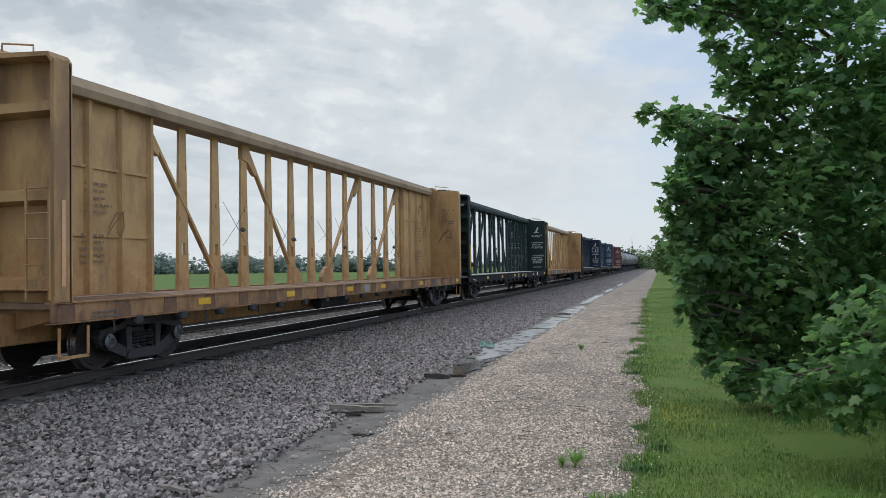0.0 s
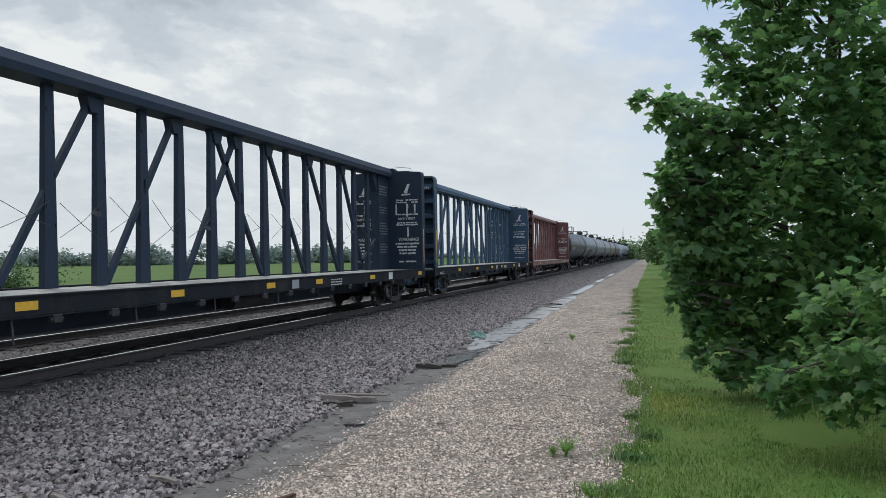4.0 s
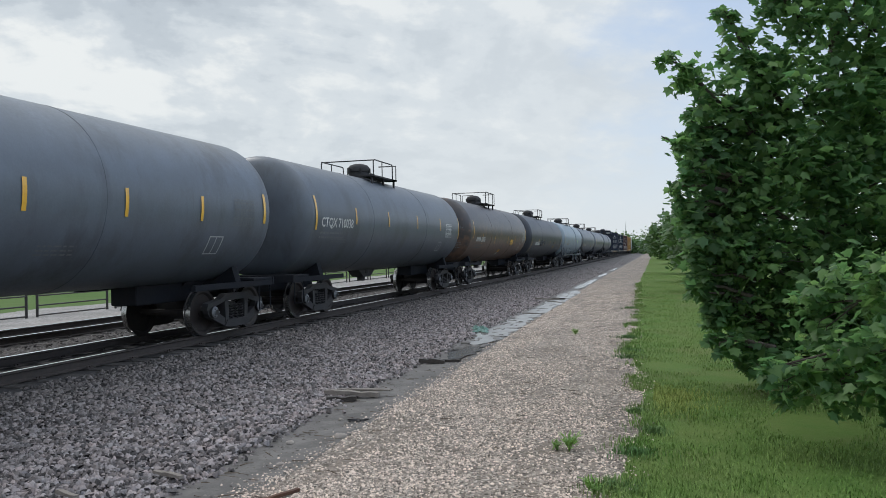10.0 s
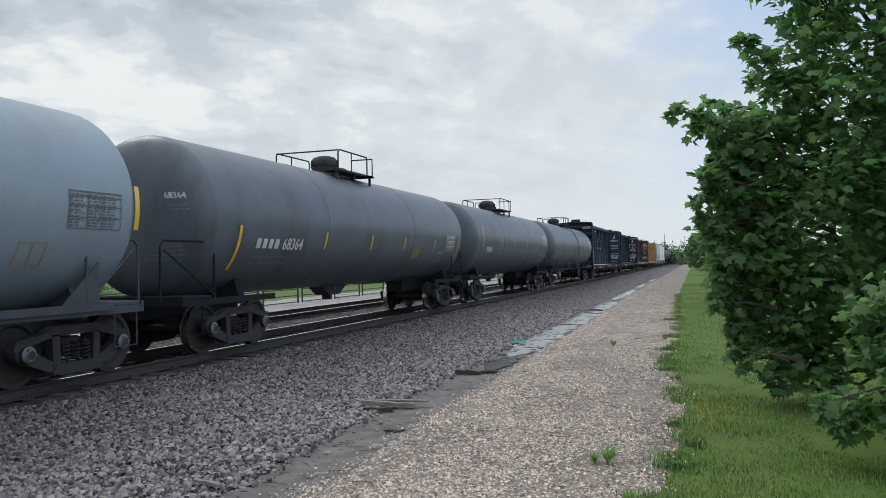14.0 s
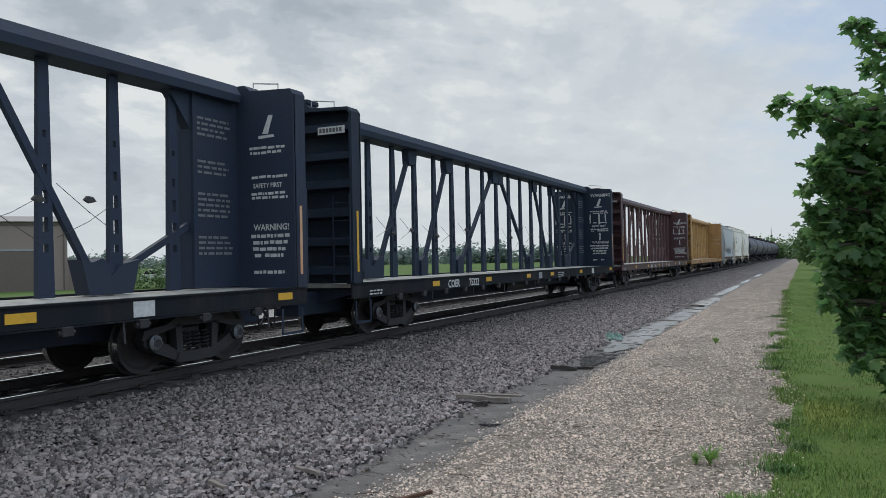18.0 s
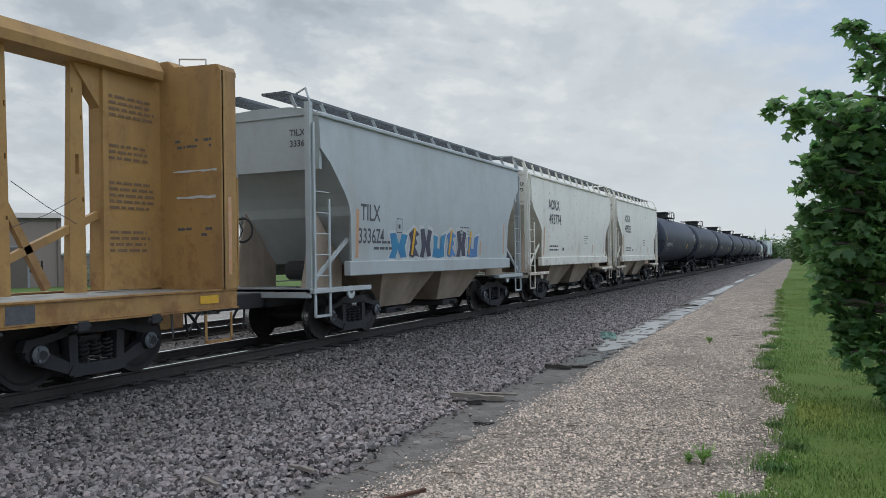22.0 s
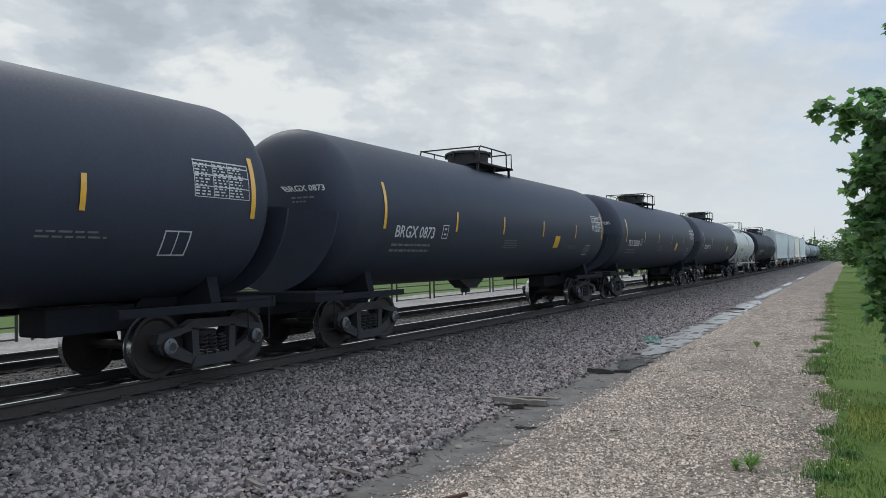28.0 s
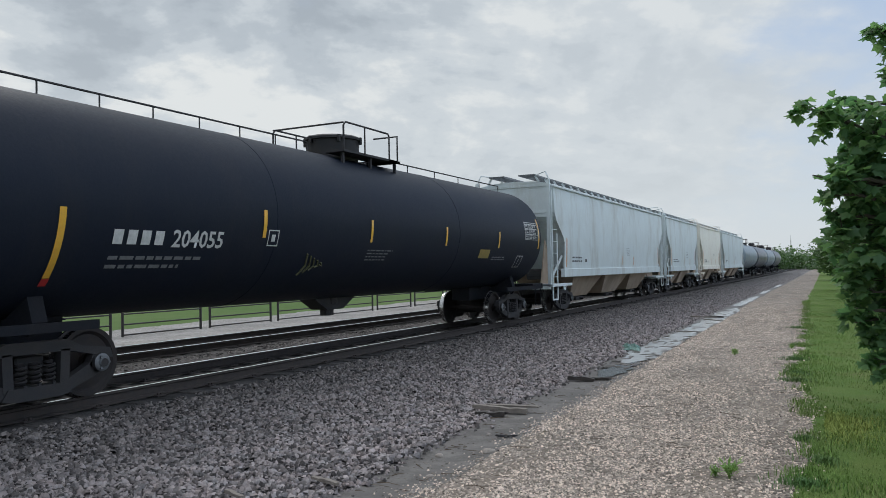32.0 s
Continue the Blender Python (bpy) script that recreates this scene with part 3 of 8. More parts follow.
def mud_banks(count, seed):
    """Low ragged islands of mud standing out of the shallow water."""
    rng = random.Random(seed)
    b = Mesh()
    for _ in range(count):
        y = 15.6 + 21 * rng.random() ** 1.4
        side = rng.random()
        x = rng.uniform(-4.42, -4.15) if side < 0.5 else (rng.uniform(-3.80, -3.58) if side < 0.75 else rng.uniform(-4.3, -3.65))
        rx = rng.uniform(0.03, 0.15) * (0.7 if y > 24 else 1.0)
        ry = rng.uniform(0.05, 0.42)
        if rng.random() < 0.18:
            # bars that lie across the water
            x, rx, ry = rng.uniform(-4.25, -3.65), rng.uniform(0.10, 0.30), rng.uniform(0.06, 0.16)
        lean, m, k = rng.uniform(-0.5, 0.5), 11, rng.uniform(0, 90)
        ring = []
        for i in range(m):
            a = 6.2832 * i / m
            q = 0.75 + 0.7 * noise.noise((math.cos(a) * 1.6 + k, math.sin(a) * 1.6, k))
            ring.append((math.cos(a) * rx * q, math.sin(a) * ry * q))
        low = [(x + u + lean * v * 0.4, y + v, WATER_Z - 0.01) for u, v in ring]
        top = [(x + u * 0.8 + lean * v * 0.4, y + v * 0.8, WATER_Z + 0.008 + 0.010 * rng.random()) for u, v in ring]
        crest = [(x, y, WATER_Z + 0.026)]
        f = [(i, (i + 1) % m, m + (i + 1) % m, m + i) for i in range(m)] + [(m + i, m + (i + 1) % m, 2 * m) for i in range(m)]
        b.add(low + top + crest, f)
    return tagged(new("mud_banks", b.data("mud_banks", MUD)), "low islands of wet mud standing in the puddle", "mud", kind="stuff")


mud_banks(105, 17)

# ---- tracks ----


def rail_mesh(x0, side):
    prof = [(-0.034, -0.004), (-0.026, 0.0), (0.026, 0.0), (0.034, -0.004), (0.036, -0.035), (0.009, -0.05), (0.009, -0.145), (0.075, -0.165),
            (0.075, -0.18), (-0.075, -0.18), (-0.075, -0.165), (-0.009, -0.145), (-0.009, -0.05), (-0.036, -0.035)]
    ss = [-60.0, 0.0, 60.0, 120.0, 190.0, BEND_Y] + [BEND_Y + 15 * i for i in range(1, 30)]
    b, n = Mesh(), len(prof)
    for s in ss:
        x, y, a = along(s, x0)
        a = radians(a)
        for u, v in prof:
            b.v.append((x + (side * 0.753 + u) * math.cos(a), y + (side * 0.753 + u) * math.sin(a), RAIL_Z + v))
    mi = []
    for j in range(len(ss) - 1):
        for k in range(n):
            b.f.append((j * n + k, j * n + (k + 1) % n, (j + 1) * n + (k + 1) % n, (j + 1) * n + k))
            mi.append(0 if k in (0, 1, 2) else 1)
    me = bpy.data.meshes.new("rail")
    me.from_pydata(b.v, [], b.f)
    me.materials.append(RAIL_TOP)
    me.materials.append(RAIL_SIDE)
    me.polygons.foreach_set("material_index", mi)
    me.update()
    return me


def tie_mesh():
    b = Mesh()
    b.box(-1.30, 1.30, -0.115, 0.115, -0.17, 0.0, 0.012)
    return b.data("tie", TIE)


def plate_mesh():
    b = Mesh()
    for sx in (-0.753, 0.753):
        b.box(sx - 0.17, sx + 0.17, -0.09, 0.09, 0.0, 0.018)
        for dx in (-0.11, 0.11):
            b.box(sx + dx - 0.012, sx + dx + 0.012, -0.045, -0.020, 0.018, 0.045)
            b.box(sx + dx - 0.012, sx + dx + 0.012, 0.020, 0.045, 0.018, 0.045)
    return b.data("tie_plate", RAIL_SIDE)


def make_track(x0, label, first, count, far_to):
    t = thing("railway_track", label, "railway track", pose(0, 0, 0), "parallel tracks", kind="structure")
    for side in (-1, 1):
        part("rail", rail_mesh(x0, side), RAIL_TOP, t, "steel rail with a shiny worn head")
    tie, plate = tie_mesh(), plate_mesh()
    rng = random.Random(int(-x0 * 10))
    for i in range(count):
        o = part("tie", tie, TIE, t, at=pose(x0 + rng.uniform(-0.05, 0.05), first + i * 0.545 + rng.uniform(-0.03, 0.03), RAIL_Z - 0.19 + rng.uniform(-0.012, 0.004), 0, 0, rng.uniform(-1.2, 1.2)))
        if i % 2 == 0 and i < 90:
            part("tie_plate", plate, RAIL_SIDE, t, at=pose(x0, first + i * 0.545, RAIL_Z - 0.188))
    far = Mesh()
    s = first + count * 0.545
    while s < far_to:
        x, y, a = along(s, x0)
        if a == 0:
            far.box(x - 1.3, x + 1.3, y - 0.115, y + 0.115, RAIL_Z - 0.36, RAIL_Z - 0.19)
        s += 0.545
    o = part("far_ties", far, TIE, t)
    o["kind"] = "stuff"


make_track(TRACK_X, "railway track with shiny rails on dark timber ties", 1.0, 150, 250)
make_track(TRACK2_X, "second railway track with dull rails on timber ties", 2.0, 110, 250)

# ---- loose stones ----


def scatter(name, count, place, size, mat, label, category, seed, flat=0.7, faces=1):
    """Many small angular stones in one mesh."""
    rs = np.random.RandomState(seed)
    bm = bmesh.new()
    if faces == 1:
        bmesh.ops.create_icosphere(bm, subdivisions=1, radius=1.0)
    else:
        # a split stone: a wedge lying on its open side
        vs = [bm.verts.new(q) for q in ((-0.85, -0.8, -0.6), (0.85, -0.7, -0.6), (0.8, 0.8, -0.6), (-0.8, 0.85, -0.6), (-0.5, 0.1, 0.62), (0.55, -0.1, 0.7))]
        for f in ((0, 1, 5), (0, 5, 4), (1, 2, 5), (2, 3, 4), (2, 4, 5), (3, 0, 4)):
            bm.faces.new([vs[q] for q in f])
    base = np.array([w.co[:] for w in bm.verts])
    bm.verts.index_update()
    tri = np.array([[w.index for w in q.verts] for q in bm.faces])
    bm.free()
    pts = np.array([place(rs) for _ in range(count)])
    n = len(base)
    V = np.empty((count, n, 3), np.float32)
    jit = rs.uniform(0.70, 1.2, (count, n, 3))
    sc = size(rs, count)[:, None, None] * rs.uniform([0.75, 0.75, flat * 0.7], [1.25, 1.25, flat * 1.2], (count, 3))[:, None, :]
    P = base[None] * jit * sc
    a, bb = rs.uniform(0, 6.28, count), rs.normal(0, 0.45, count)
    ca, sa, cb, sb = np.cos(a)[:, None], np.sin(a)[:, None], np.cos(bb)[:, None], np.sin(bb)[:, None]
    y1, z1 = P[..., 1] * cb - P[..., 2] * sb, P[..., 1] * sb + P[..., 2] * cb
    V[..., 0], V[..., 1], V[..., 2] = P[..., 0] * ca - y1 * sa, P[..., 0] * sa + y1 * ca, z1
    V += pts[:, None, :]
    F = (tri[None] + (np.arange(count) * n)[:, None, None]).reshape(-1, 3)
    me = bpy.data.meshes.new(name)
    me.vertices.add(count * n)
    me.vertices.foreach_set("co", V.reshape(-1))
    me.loops.add(len(F) * 3)
    me.loops.foreach_set("vertex_index", F.reshape(-1).astype(np.int32))
    me.polygons.add(len(F))
    me.polygons.foreach_set("loop_start", np.arange(0, len(F) * 3, 3, dtype=np.int32))
    me.materials.append(mat)
    me.update(calc_edges=True)
    me.validate()
    return tagged(new(name, me), label, category, kind="stuff")


def ballast_spot(rs):
    while True:
        pick = rs.uniform()
        y = 2.2 + 40 * rs.uniform() ** 1.7 if pick > 0.15 else (24 + rs.exponential(26) if pick > 0.045 else rs.uniform(-7, 3))
        if y > 120 or (pick > 0.15 and y > 27 and rs.uniform() > (42.2 - y) / 15.2):
            continue
        x = rs.uniform(-8.95, -4.0)
        if x > mud_line(y) + abs(rs.normal(0, 0.10)) * rs.choice((-0.8, -0.3, 1.0)):
            continue
        if x < -8.75 + 0.12 * rs.normal():
            continue
        return x, y, ground_z(x, y) + rs.uniform(0.0, 0.05)


def between_spot(rs):
    y = 4 + 30 * rs.uniform() ** 1.4
    x = rs.uniform(-13.3, -11.2)
    return x, y, ground_z(x, y) + rs.uniform(-0.005, 0.02)


def road_spot(rs):
    while True:
        pick = rs.uniform()
        y = 3.6 + 46 * rs.uniform() ** 2.7 if pick > 0.15 else (20 + rs.exponential(24) if pick > 0.06 else rs.uniform(-7, 4.2))
        if y > 110 or (pick > 0.15 and y > 27 and rs.uniform() > (49.6 - y) / 22.6):
            continue
        x = rs.uniform(-4.0, 0.0)
        bare = noise.noise((x * 1.1, y * 0.30, 30.0)) + 0.6 * noise.noise((x * 2.9, y * 1.1, 31.0)) + max(0.0, 0.5 - 0.55 * (verge_line(y) - x))
        if bare > 0.12 and rs.uniform() < min(0.7, 0.25 + bare):
            continue
        if road_line(y) - 0.5 * rs.uniform() ** 4 < x < verge_line(y) + 0.25 * rs.uniform() ** 2:
            return x, y, ground_z(x, y) + rs.uniform(-0.004, 0.006)


scatter("ballast_stones", 132000, ballast_spot, lambda rs, n: 0.016 + 0.026 * rs.uniform(size=n) ** 1.4, STONE, "loose crushed grey and pink ballast stones", "ballast", 5, flat=0.9, faces=0)
scatter("ballast_between_tracks", 7000, between_spot, lambda rs, n: rs.uniform(0.02, 0.045, n), STONE, "crushed stones between the two tracks", "ballast", 6, faces=0)
scatter("gravel_chips", 126000, road_spot, lambda rs, n: 0.0075 + 0.0125 * rs.uniform(size=n) ** 1.7, PEBBLE, "pale limestone chips scattered on the gravel road", "gravel", 7, flat=0.9, faces=0)


def mud_spot(rs):
    y = 4.5 + 26 * rs.uniform() ** 1.6
    x = rs.uniform(mud_line(y) - 0.1, road_line(y) + 0.1)
    return x, y, ground_z(x, y) + rs.uniform(-0.006, 0.004)


CLOD = surface("mud_clod", (0.12, 0.105, 0.095), (0.20, 0.175, 0.15), 0.9, scale=8, amount=0.8, bump=0.5, bump_scale=40, per="island", spread=0.6)
scatter("mud_clods", 5000, mud_spot, lambda rs, n: 0.004 + 0.02 * rs.uniform(size=n) ** 3.0, CLOD, "small clods and stones in the wet mud", "mud", 8, flat=0.5, faces=0)


def twig_litter(name, count, x0, x1, y0, y1, seed, label):
    """Thin dry twigs lying flat, in one mesh."""
    rng = random.Random(seed)
    b = Mesh()
    for _ in range(count):
        y = y0 + (y1 - y0) * rng.random() ** 1.5
        x = rng.uniform(x0, x1)
        a, l, z = rng.uniform(-0.6, 0.6) if rng.random() < 0.7 else rng.uniform(0, 3.14), rng.uniform(0.05, 0.28), ground_z(x, y) + 0.012
        p = [(x + math.cos(a) * l * q, y + math.sin(a) * l * q + rng.uniform(-0.02, 0.02), z + rng.uniform(-0.004, 0.01)) for q in (-0.5, 0.0, 0.5)]
        b.sweep(p, rng.uniform(0.003, 0.007), 4, 0.002)
    return tagged(new(name, b.data(name, TWIG)), label, "twigs", kind="stuff")


TWIG = surface("dry_twig", (0.10, 0.072, 0.052), (0.18, 0.13, 0.095), 0.9, scale=12, amount=0.8)
twig_litter("ditch_twigs", 90, -4.35, -3.45, 5.0, 24.0, 41, "dry brown twigs washed along the muddy ditch")
twig_litter("road_twigs", 60, -3.2, -0.5, 4.5, 20.0, 42, "thin dry twigs scattered on the gravel road")

# ---- railway cars ----
# a car's own space: y along the line (far end +), x across (+ towards the road), z up from the rail head


TRUCK_K = 1.06
WHEEL_R = 0.4572 * TRUCK_K
AXLE = 0.885 * TRUCK_K


def wheelset_mesh():
    b = Mesh()
    for s in (-1, 1):
        prof = [(0.0, 0.10), (0.12, 0.10), (0.12, 0.03), (0.20, 0.015), (0.36, 0.03), (0.40, 0.07), (0.4572, 0.075), (0.462, -0.03),
                (0.485, -0.045), (0.485, -0.07), (0.41, -0.072), (0.38, -0.02), (0.20, -0.03), (0.12, -0.08), (0.0, -0.08)]
        b.lathe([(r * TRUCK_K, s * (0.76 + q)) for r, q in prof], "x", (0, 0, 0), 32)
    b.sweep([(-1.08, 0, 0), (1.08, 0, 0)], 0.075, 10)
    me = b.data("wheelset", WHEEL, 35)
    me.materials.append(RIM)
    for q in me.polygons:
        r = math.hypot(q.center.y, q.center.z)
        if r > 0.43 * TRUCK_K and abs(q.normal.x) < 0.6:
            q.material_index = 1
    return me


def side_frame_mesh():
    b = Mesh()
    top = [(-1.10, 0.50), (-1.05, 0.64), (-0.62, 0.70), (-0.42, 0.80), (0.42, 0.80), (0.62, 0.70), (1.05, 0.64), (1.10, 0.50), (0.96, 0.52), (0.80, 0.57), (0.40, 0.66),
           (-0.40, 0.66), (-0.80, 0.57), (-0.96, 0.52)]
    b.prism(top, "x", 0.92, 1.07)
    for s in (-1, 1):
        b.prism([(s * 1.00, 0.36), (s * 0.86, 0.52), (s * 0.38, 0.28), (s * 0.44, 0.15)], "x", 0.93, 1.06)
        b.prism([(s * 0.30, 0.22), (s * 0.43, 0.22), (s * 0.45, 0.68), (s * 0.32, 0.68)], "x", 0.92, 1.07)
        b.prism([(s * 0.74, 0.44), (s * 0.80, 0.60), (s * 1.02, 0.60), (s * 1.06, 0.44), (s * 0.98, 0.34), (s * 0.82, 0.34)], "x", 0.93, 1.06)
    b.prism([(-0.46, 0.14), (-0.38, 0.27), (0.38, 0.27), (0.46, 0.14), (0.30, 0.11), (-0.30, 0.11)], "x", 0.90, 1.09)
    return b.data("side_frame", STEEL)


def spring_mesh():
    pts = []
    for k in range(41):
        a = k * math.pi * 2 * 5 / 40
        pts.append((0.065 * math.cos(a), 0.065 * math.sin(a), 0.28 + 0.28 * k / 40))
    return Mesh().sweep(pts, 0.016, 4).data("spring", STEEL, 60)


def cap_mesh():
    b = Mesh()
    b.lathe([(0.0, 1.17), (0.06, 1.17), (0.075, 1.145), (0.10, 1.14), (0.125, 1.12), (0.125, 1.06)], "x", (0, 0, 0), 16)
    for k in range(3):
        a = k * 2.094
        b.lathe([(0, 1.165), (0.02, 1.165), (0.02, 1.13)], "x", (0, 0.085 * math.cos(a), 0.085 * math.sin(a)), 6)
    me = b.data("bearing_cap", CAP, 40)
    me.materials.append(STEEL)
    for q in me.polygons:
        r = math.hypot(q.center.y, q.center.z)
        if r < 0.055 or r > 0.112:
            q.material_index = 1
    return me


WHEELSET, FRAME, SPRING, BCAP = wheelset_mesh(), side_frame_mesh(), spring_mesh(), cap_mesh()
for q in (FRAME, SPRING):
    for w in q.vertices:
        w.co.y, w.co.z = w.co.y * TRUCK_K, w.co.z * TRUCK_K
WHEELSETS = []


def truck(car, y):
    b = Mesh()
    b.box(-0.92, 0.92, -0.2, 0.2, 0.40, 0.66, 0.02)
    b.box(-0.3, 0.3, -0.3, 0.3, 0.62, 0.74, 0.02)
    for s in (-1, 1):
        b.box(-0.75, 0.75, s * 0.40 - 0.05, s * 0.40 + 0.05, 0.30, 0.40)
        for x in (-0.75, 0.75):
            b.prism([(s * 0.42, 0.28), (s * 0.42, 0.55), (s * 0.50, 0.55), (s * 0.52, 0.28)], "x", x - 0.06, x + 0.06)
    t = part("truck", b, STEEL, car, "dark rusty cast steel truck", at=pose(0, y, 0), key="truck")
    for a in (0, 180):
        part("side_frame", FRAME, STEEL, t, at=pose(0, 0, 0, 0, 0, a))
    for q in (-0.2, 0.0, 0.2):
        part("spring", SPRING, STEEL, t, at=pose(1.02, q, 0))
    for dy in (-AXLE, AXLE):
        w = part("wheelset", WHEELSET, WHEEL, t, at=pose(0, dy, WHEEL_R))
        WHEELSETS.append((w, car, y + dy, dy))
        part("bearing_cap", BCAP, CAP, t, at=pose(0, dy, WHEEL_R))
    return t


def coupler(car, y, s):
    def make():
        b = Mesh()
        b.box(-0.09, 0.09, -0.7, 0.35, 0.76, 0.96, 0.015)
        b.prism([(-0.16, 0.30), (-0.20, 0.48), (-0.06, 0.56), (0.02, 0.46), (0.14, 0.58), (0.22, 0.50), (0.20, 0.30)], "z", 0.72, 1.0)
        b.sweep([(0.02, 0.25, 0.72), (0.02, 0.30, 0.30)], 0.02, 6)
        b.sweep([(0.35, -0.05, 0.80), (0.36, 0.12, 0.62), (0.33, 0.30, 0.42), (0.25, 0.48, 0.36)], 0.028, 6)
        return b
    part("coupler", make, STEEL, car, at=pose(0, y, 0, 0, 0, 0 if s > 0 else 180), key="coupler")


def grab(b, pts, r=0.016):
    b.sweep(pts, r, 6)


def centerbeam(col, deck_mat, L, number, old=False, half=False, shift=0.0, near=0.0, flange=0.34, far_flange=0.34, out=0.0, seed=0, label=""):
    rng = random.Random(seed)
    car = thing("centerbeam_flatcar", label, "flatcar", group="cars of the train")
    B = L - 1.0
    e = B / 2
    ends_at = {1: e, -1: near or e}
    e_near = ends_at[-1]
    col_m = col
    pale_car = "yellow" in col.name
    # underframe
    u = Mesh()
    u.box(-0.33, 0.33, -e + 0.1, e - 0.1, 0.52, 1.02, 0.02)
    for k in range(-8, 9):
        y = k * B / 17.2
        u.prism([(-1.38, 1.0), (-0.3, 0.75), (0.3, 0.75), (1.38, 1.0), (1.38, 1.08), (-1.38, 1.08)], "y", y - 0.03, y + 0.03)
    part("center_sill", u, col_m, car)
    d = Mesh()
    d.prism([(-1.40, 1.10), (1.40, 1.10), (1.40, 1.17), (0.25, 1.205), (-0.25, 1.205), (-1.40, 1.17)], "y", -e_near + 0.2, e - 0.2)
    part("deck", d, RUSTY_DECK if old else deck_mat, car, "rusty brown deck" if old else "worn pale deck")
    for s in (-1, 1):
        m = Mesh()
        m.box(s * 1.40 - 0.02, s * 1.40 + 0.03, -e_near, e, 0.90, 1.19, 0.008)
        m.box(s * 1.36 - 0.07, s * 1.36 + 0.10, -e_near, e, 1.185, 1.21)
        m.box(s * 1.36 - 0.07, s * 1.36 + 0.10, -e_near, e, 0.88, 0.90)
        part("side_sill", m, RUSTY_SILL if old else GRIMY_SHADED if any(q in col.name for q in ("navy", "green", "blue")) else col_m, car)
    if old:
        for k in range(-9, 10):
            part("stake_pocket", Mesh().prism([(-0.19, 0.905), (0.19, 0.905), (0.17, 1.18), (-0.17, 1.18)], "x", 1.428, 1.440), STAKE, car, at=pose(0, (k + 0.1) * 1.27, 0), key="stake_pocket")
    # bulkheads with ribs on their outer face
    for s in (-1, 1):
        fl = flange if s < 0 else far_flange
        yb = s * (ends_at[s] - 0.02 - fl) + (out if s > 0 else 0.0)
        bk = Mesh()
        prof = [(-1.46, 1.2), (1.46, 1.2), (1.46, 4.86), (1.40, 4.95), (0.45, 5.0), (0.30, 5.12), (-0.30, 5.12), (-0.45, 5.0), (-1.40, 4.95), (-1.46, 4.86)]
        bk.prism(prof, "y", yb - 0.03, yb + 0.03)
        for x in (-1.46, 1.46):
            bk.box(min(x, x - math.copysign(0.07, x)), max(x, x - math.copysign(0.07, x)), min(yb, yb + s * fl), max(yb, yb + s * fl), 1.2, 4.86)
        bulk = part("bulkhead", bk, col_m, car)
        if old:
            part("upright", Mesh().box(-0.10, 0.10, min(yb + s * 0.03, yb + s * 0.28), max(yb + s * 0.03, yb + s * 0.28), 1.22, 4.7), col_m, bulk)
        for i in range(3 if old else 6):
            z = 1.35 + i * (1.35 if old else 0.62)
            rb = Mesh().prism([(yb + s * 0.03, z), (yb + s * 0.30, z + 0.05), (yb + s * 0.30, z + 0.20), (yb + s * 0.03, z + 0.26)], "x", -1.38, 1.38)
            part("rib", rb, col_m, bulk)
        cap = Mesh()
        cap.prism([(-1.44, 4.88), (-1.39, 4.965), (-0.45, 5.015), (-0.30, 5.14), (0.30, 5.14), (0.45, 5.015), (1.39, 4.965), (1.44, 4.88), (1.44, 4.80), (1.36, 4.90), (0.42, 4.94), (-0.42, 4.94), (-1.36, 4.90), (-1.44, 4.80)],
                  "y", min(yb, yb + s * 0.36) - 0.02, max(yb, yb + s * 0.36) + 0.02)
        part("cap", cap, col_m, bulk)
        g = Mesh()
        grab(g, [(0.35, yb + s * 0.2, 5.0), (0.35, yb + s * 0.2, 5.22), (0.95, yb + s * 0.2, 5.14), (0.95, yb + s * 0.2, 4.92)])
        part("grab_iron", g, WHITE_MARK if not old else col_m, bulk)
        # ladder on the end and steps below the sill
        lad = Mesh()
        for x in (1.0, 1.42):
            lad.bar((x, yb + s * 0.40, 1.25), (x, yb + s * 0.40, 3.1), 0.03, 0.03)
        for i in range(5):
            grab(lad, [(1.0, yb + s * 0.42, 1.4 + i * 0.38), (1.42, yb + s * 0.42, 1.4 + i * 0.38)], 0.012)
        part("ladder", lad, col_m, car)
        edge = lambda z: 1.463
        strip_y = sorted((yb + s * 0.12, yb + s * 0.20))
        part("edge_reflector", patches([(strip_y[0], strip_y[1], 1.45, 2.75)], edge), ORANGE_MARK if old or s > 0 else YELLOW_MARK, car, "faded yellow reflective strip")
        if s < 0 and not old:
            y_out = yb - 0.345
            plate = part("number_board", Mesh().box(0.62, 1.30, y_out - 0.012, y_out, 4.42, 4.58), WHITE_MARK if half else col_m, bulk, "number board")
            for i in range(7):
                part("bar", Mesh().box(0.66 + i * 0.085, 0.72 + i * 0.085, y_out - 0.016, y_out - 0.011, 4.455, 4.545), DARK_MARK if half else GALV_PLATE, plate)
            if half:
                for i in range(9):
                    part("sign_bar", Mesh().box(-0.30 + i * 0.07, -0.255 + i * 0.07, y_out - 0.006, y_out, 5.02, 5.08), WHITE_MARK, bulk)
                for i in range(5):
                    part("sprayed_bar", Mesh().prism([(0.08, 2.3 - i * 0.22), (0.22, 2.33 - i * 0.22), (0.20, 2.47 - i * 0.22), (0.10, 2.45 - i * 0.22)], "y", y_out - 0.004, y_out), WHITE_MARK, bulk, "white sprayed mark")
            part("top_box", Mesh().box(-0.35, 0.35, min(yb, y_out), yb + 0.1, 5.13, 5.24, 0.02), col_m, bulk)
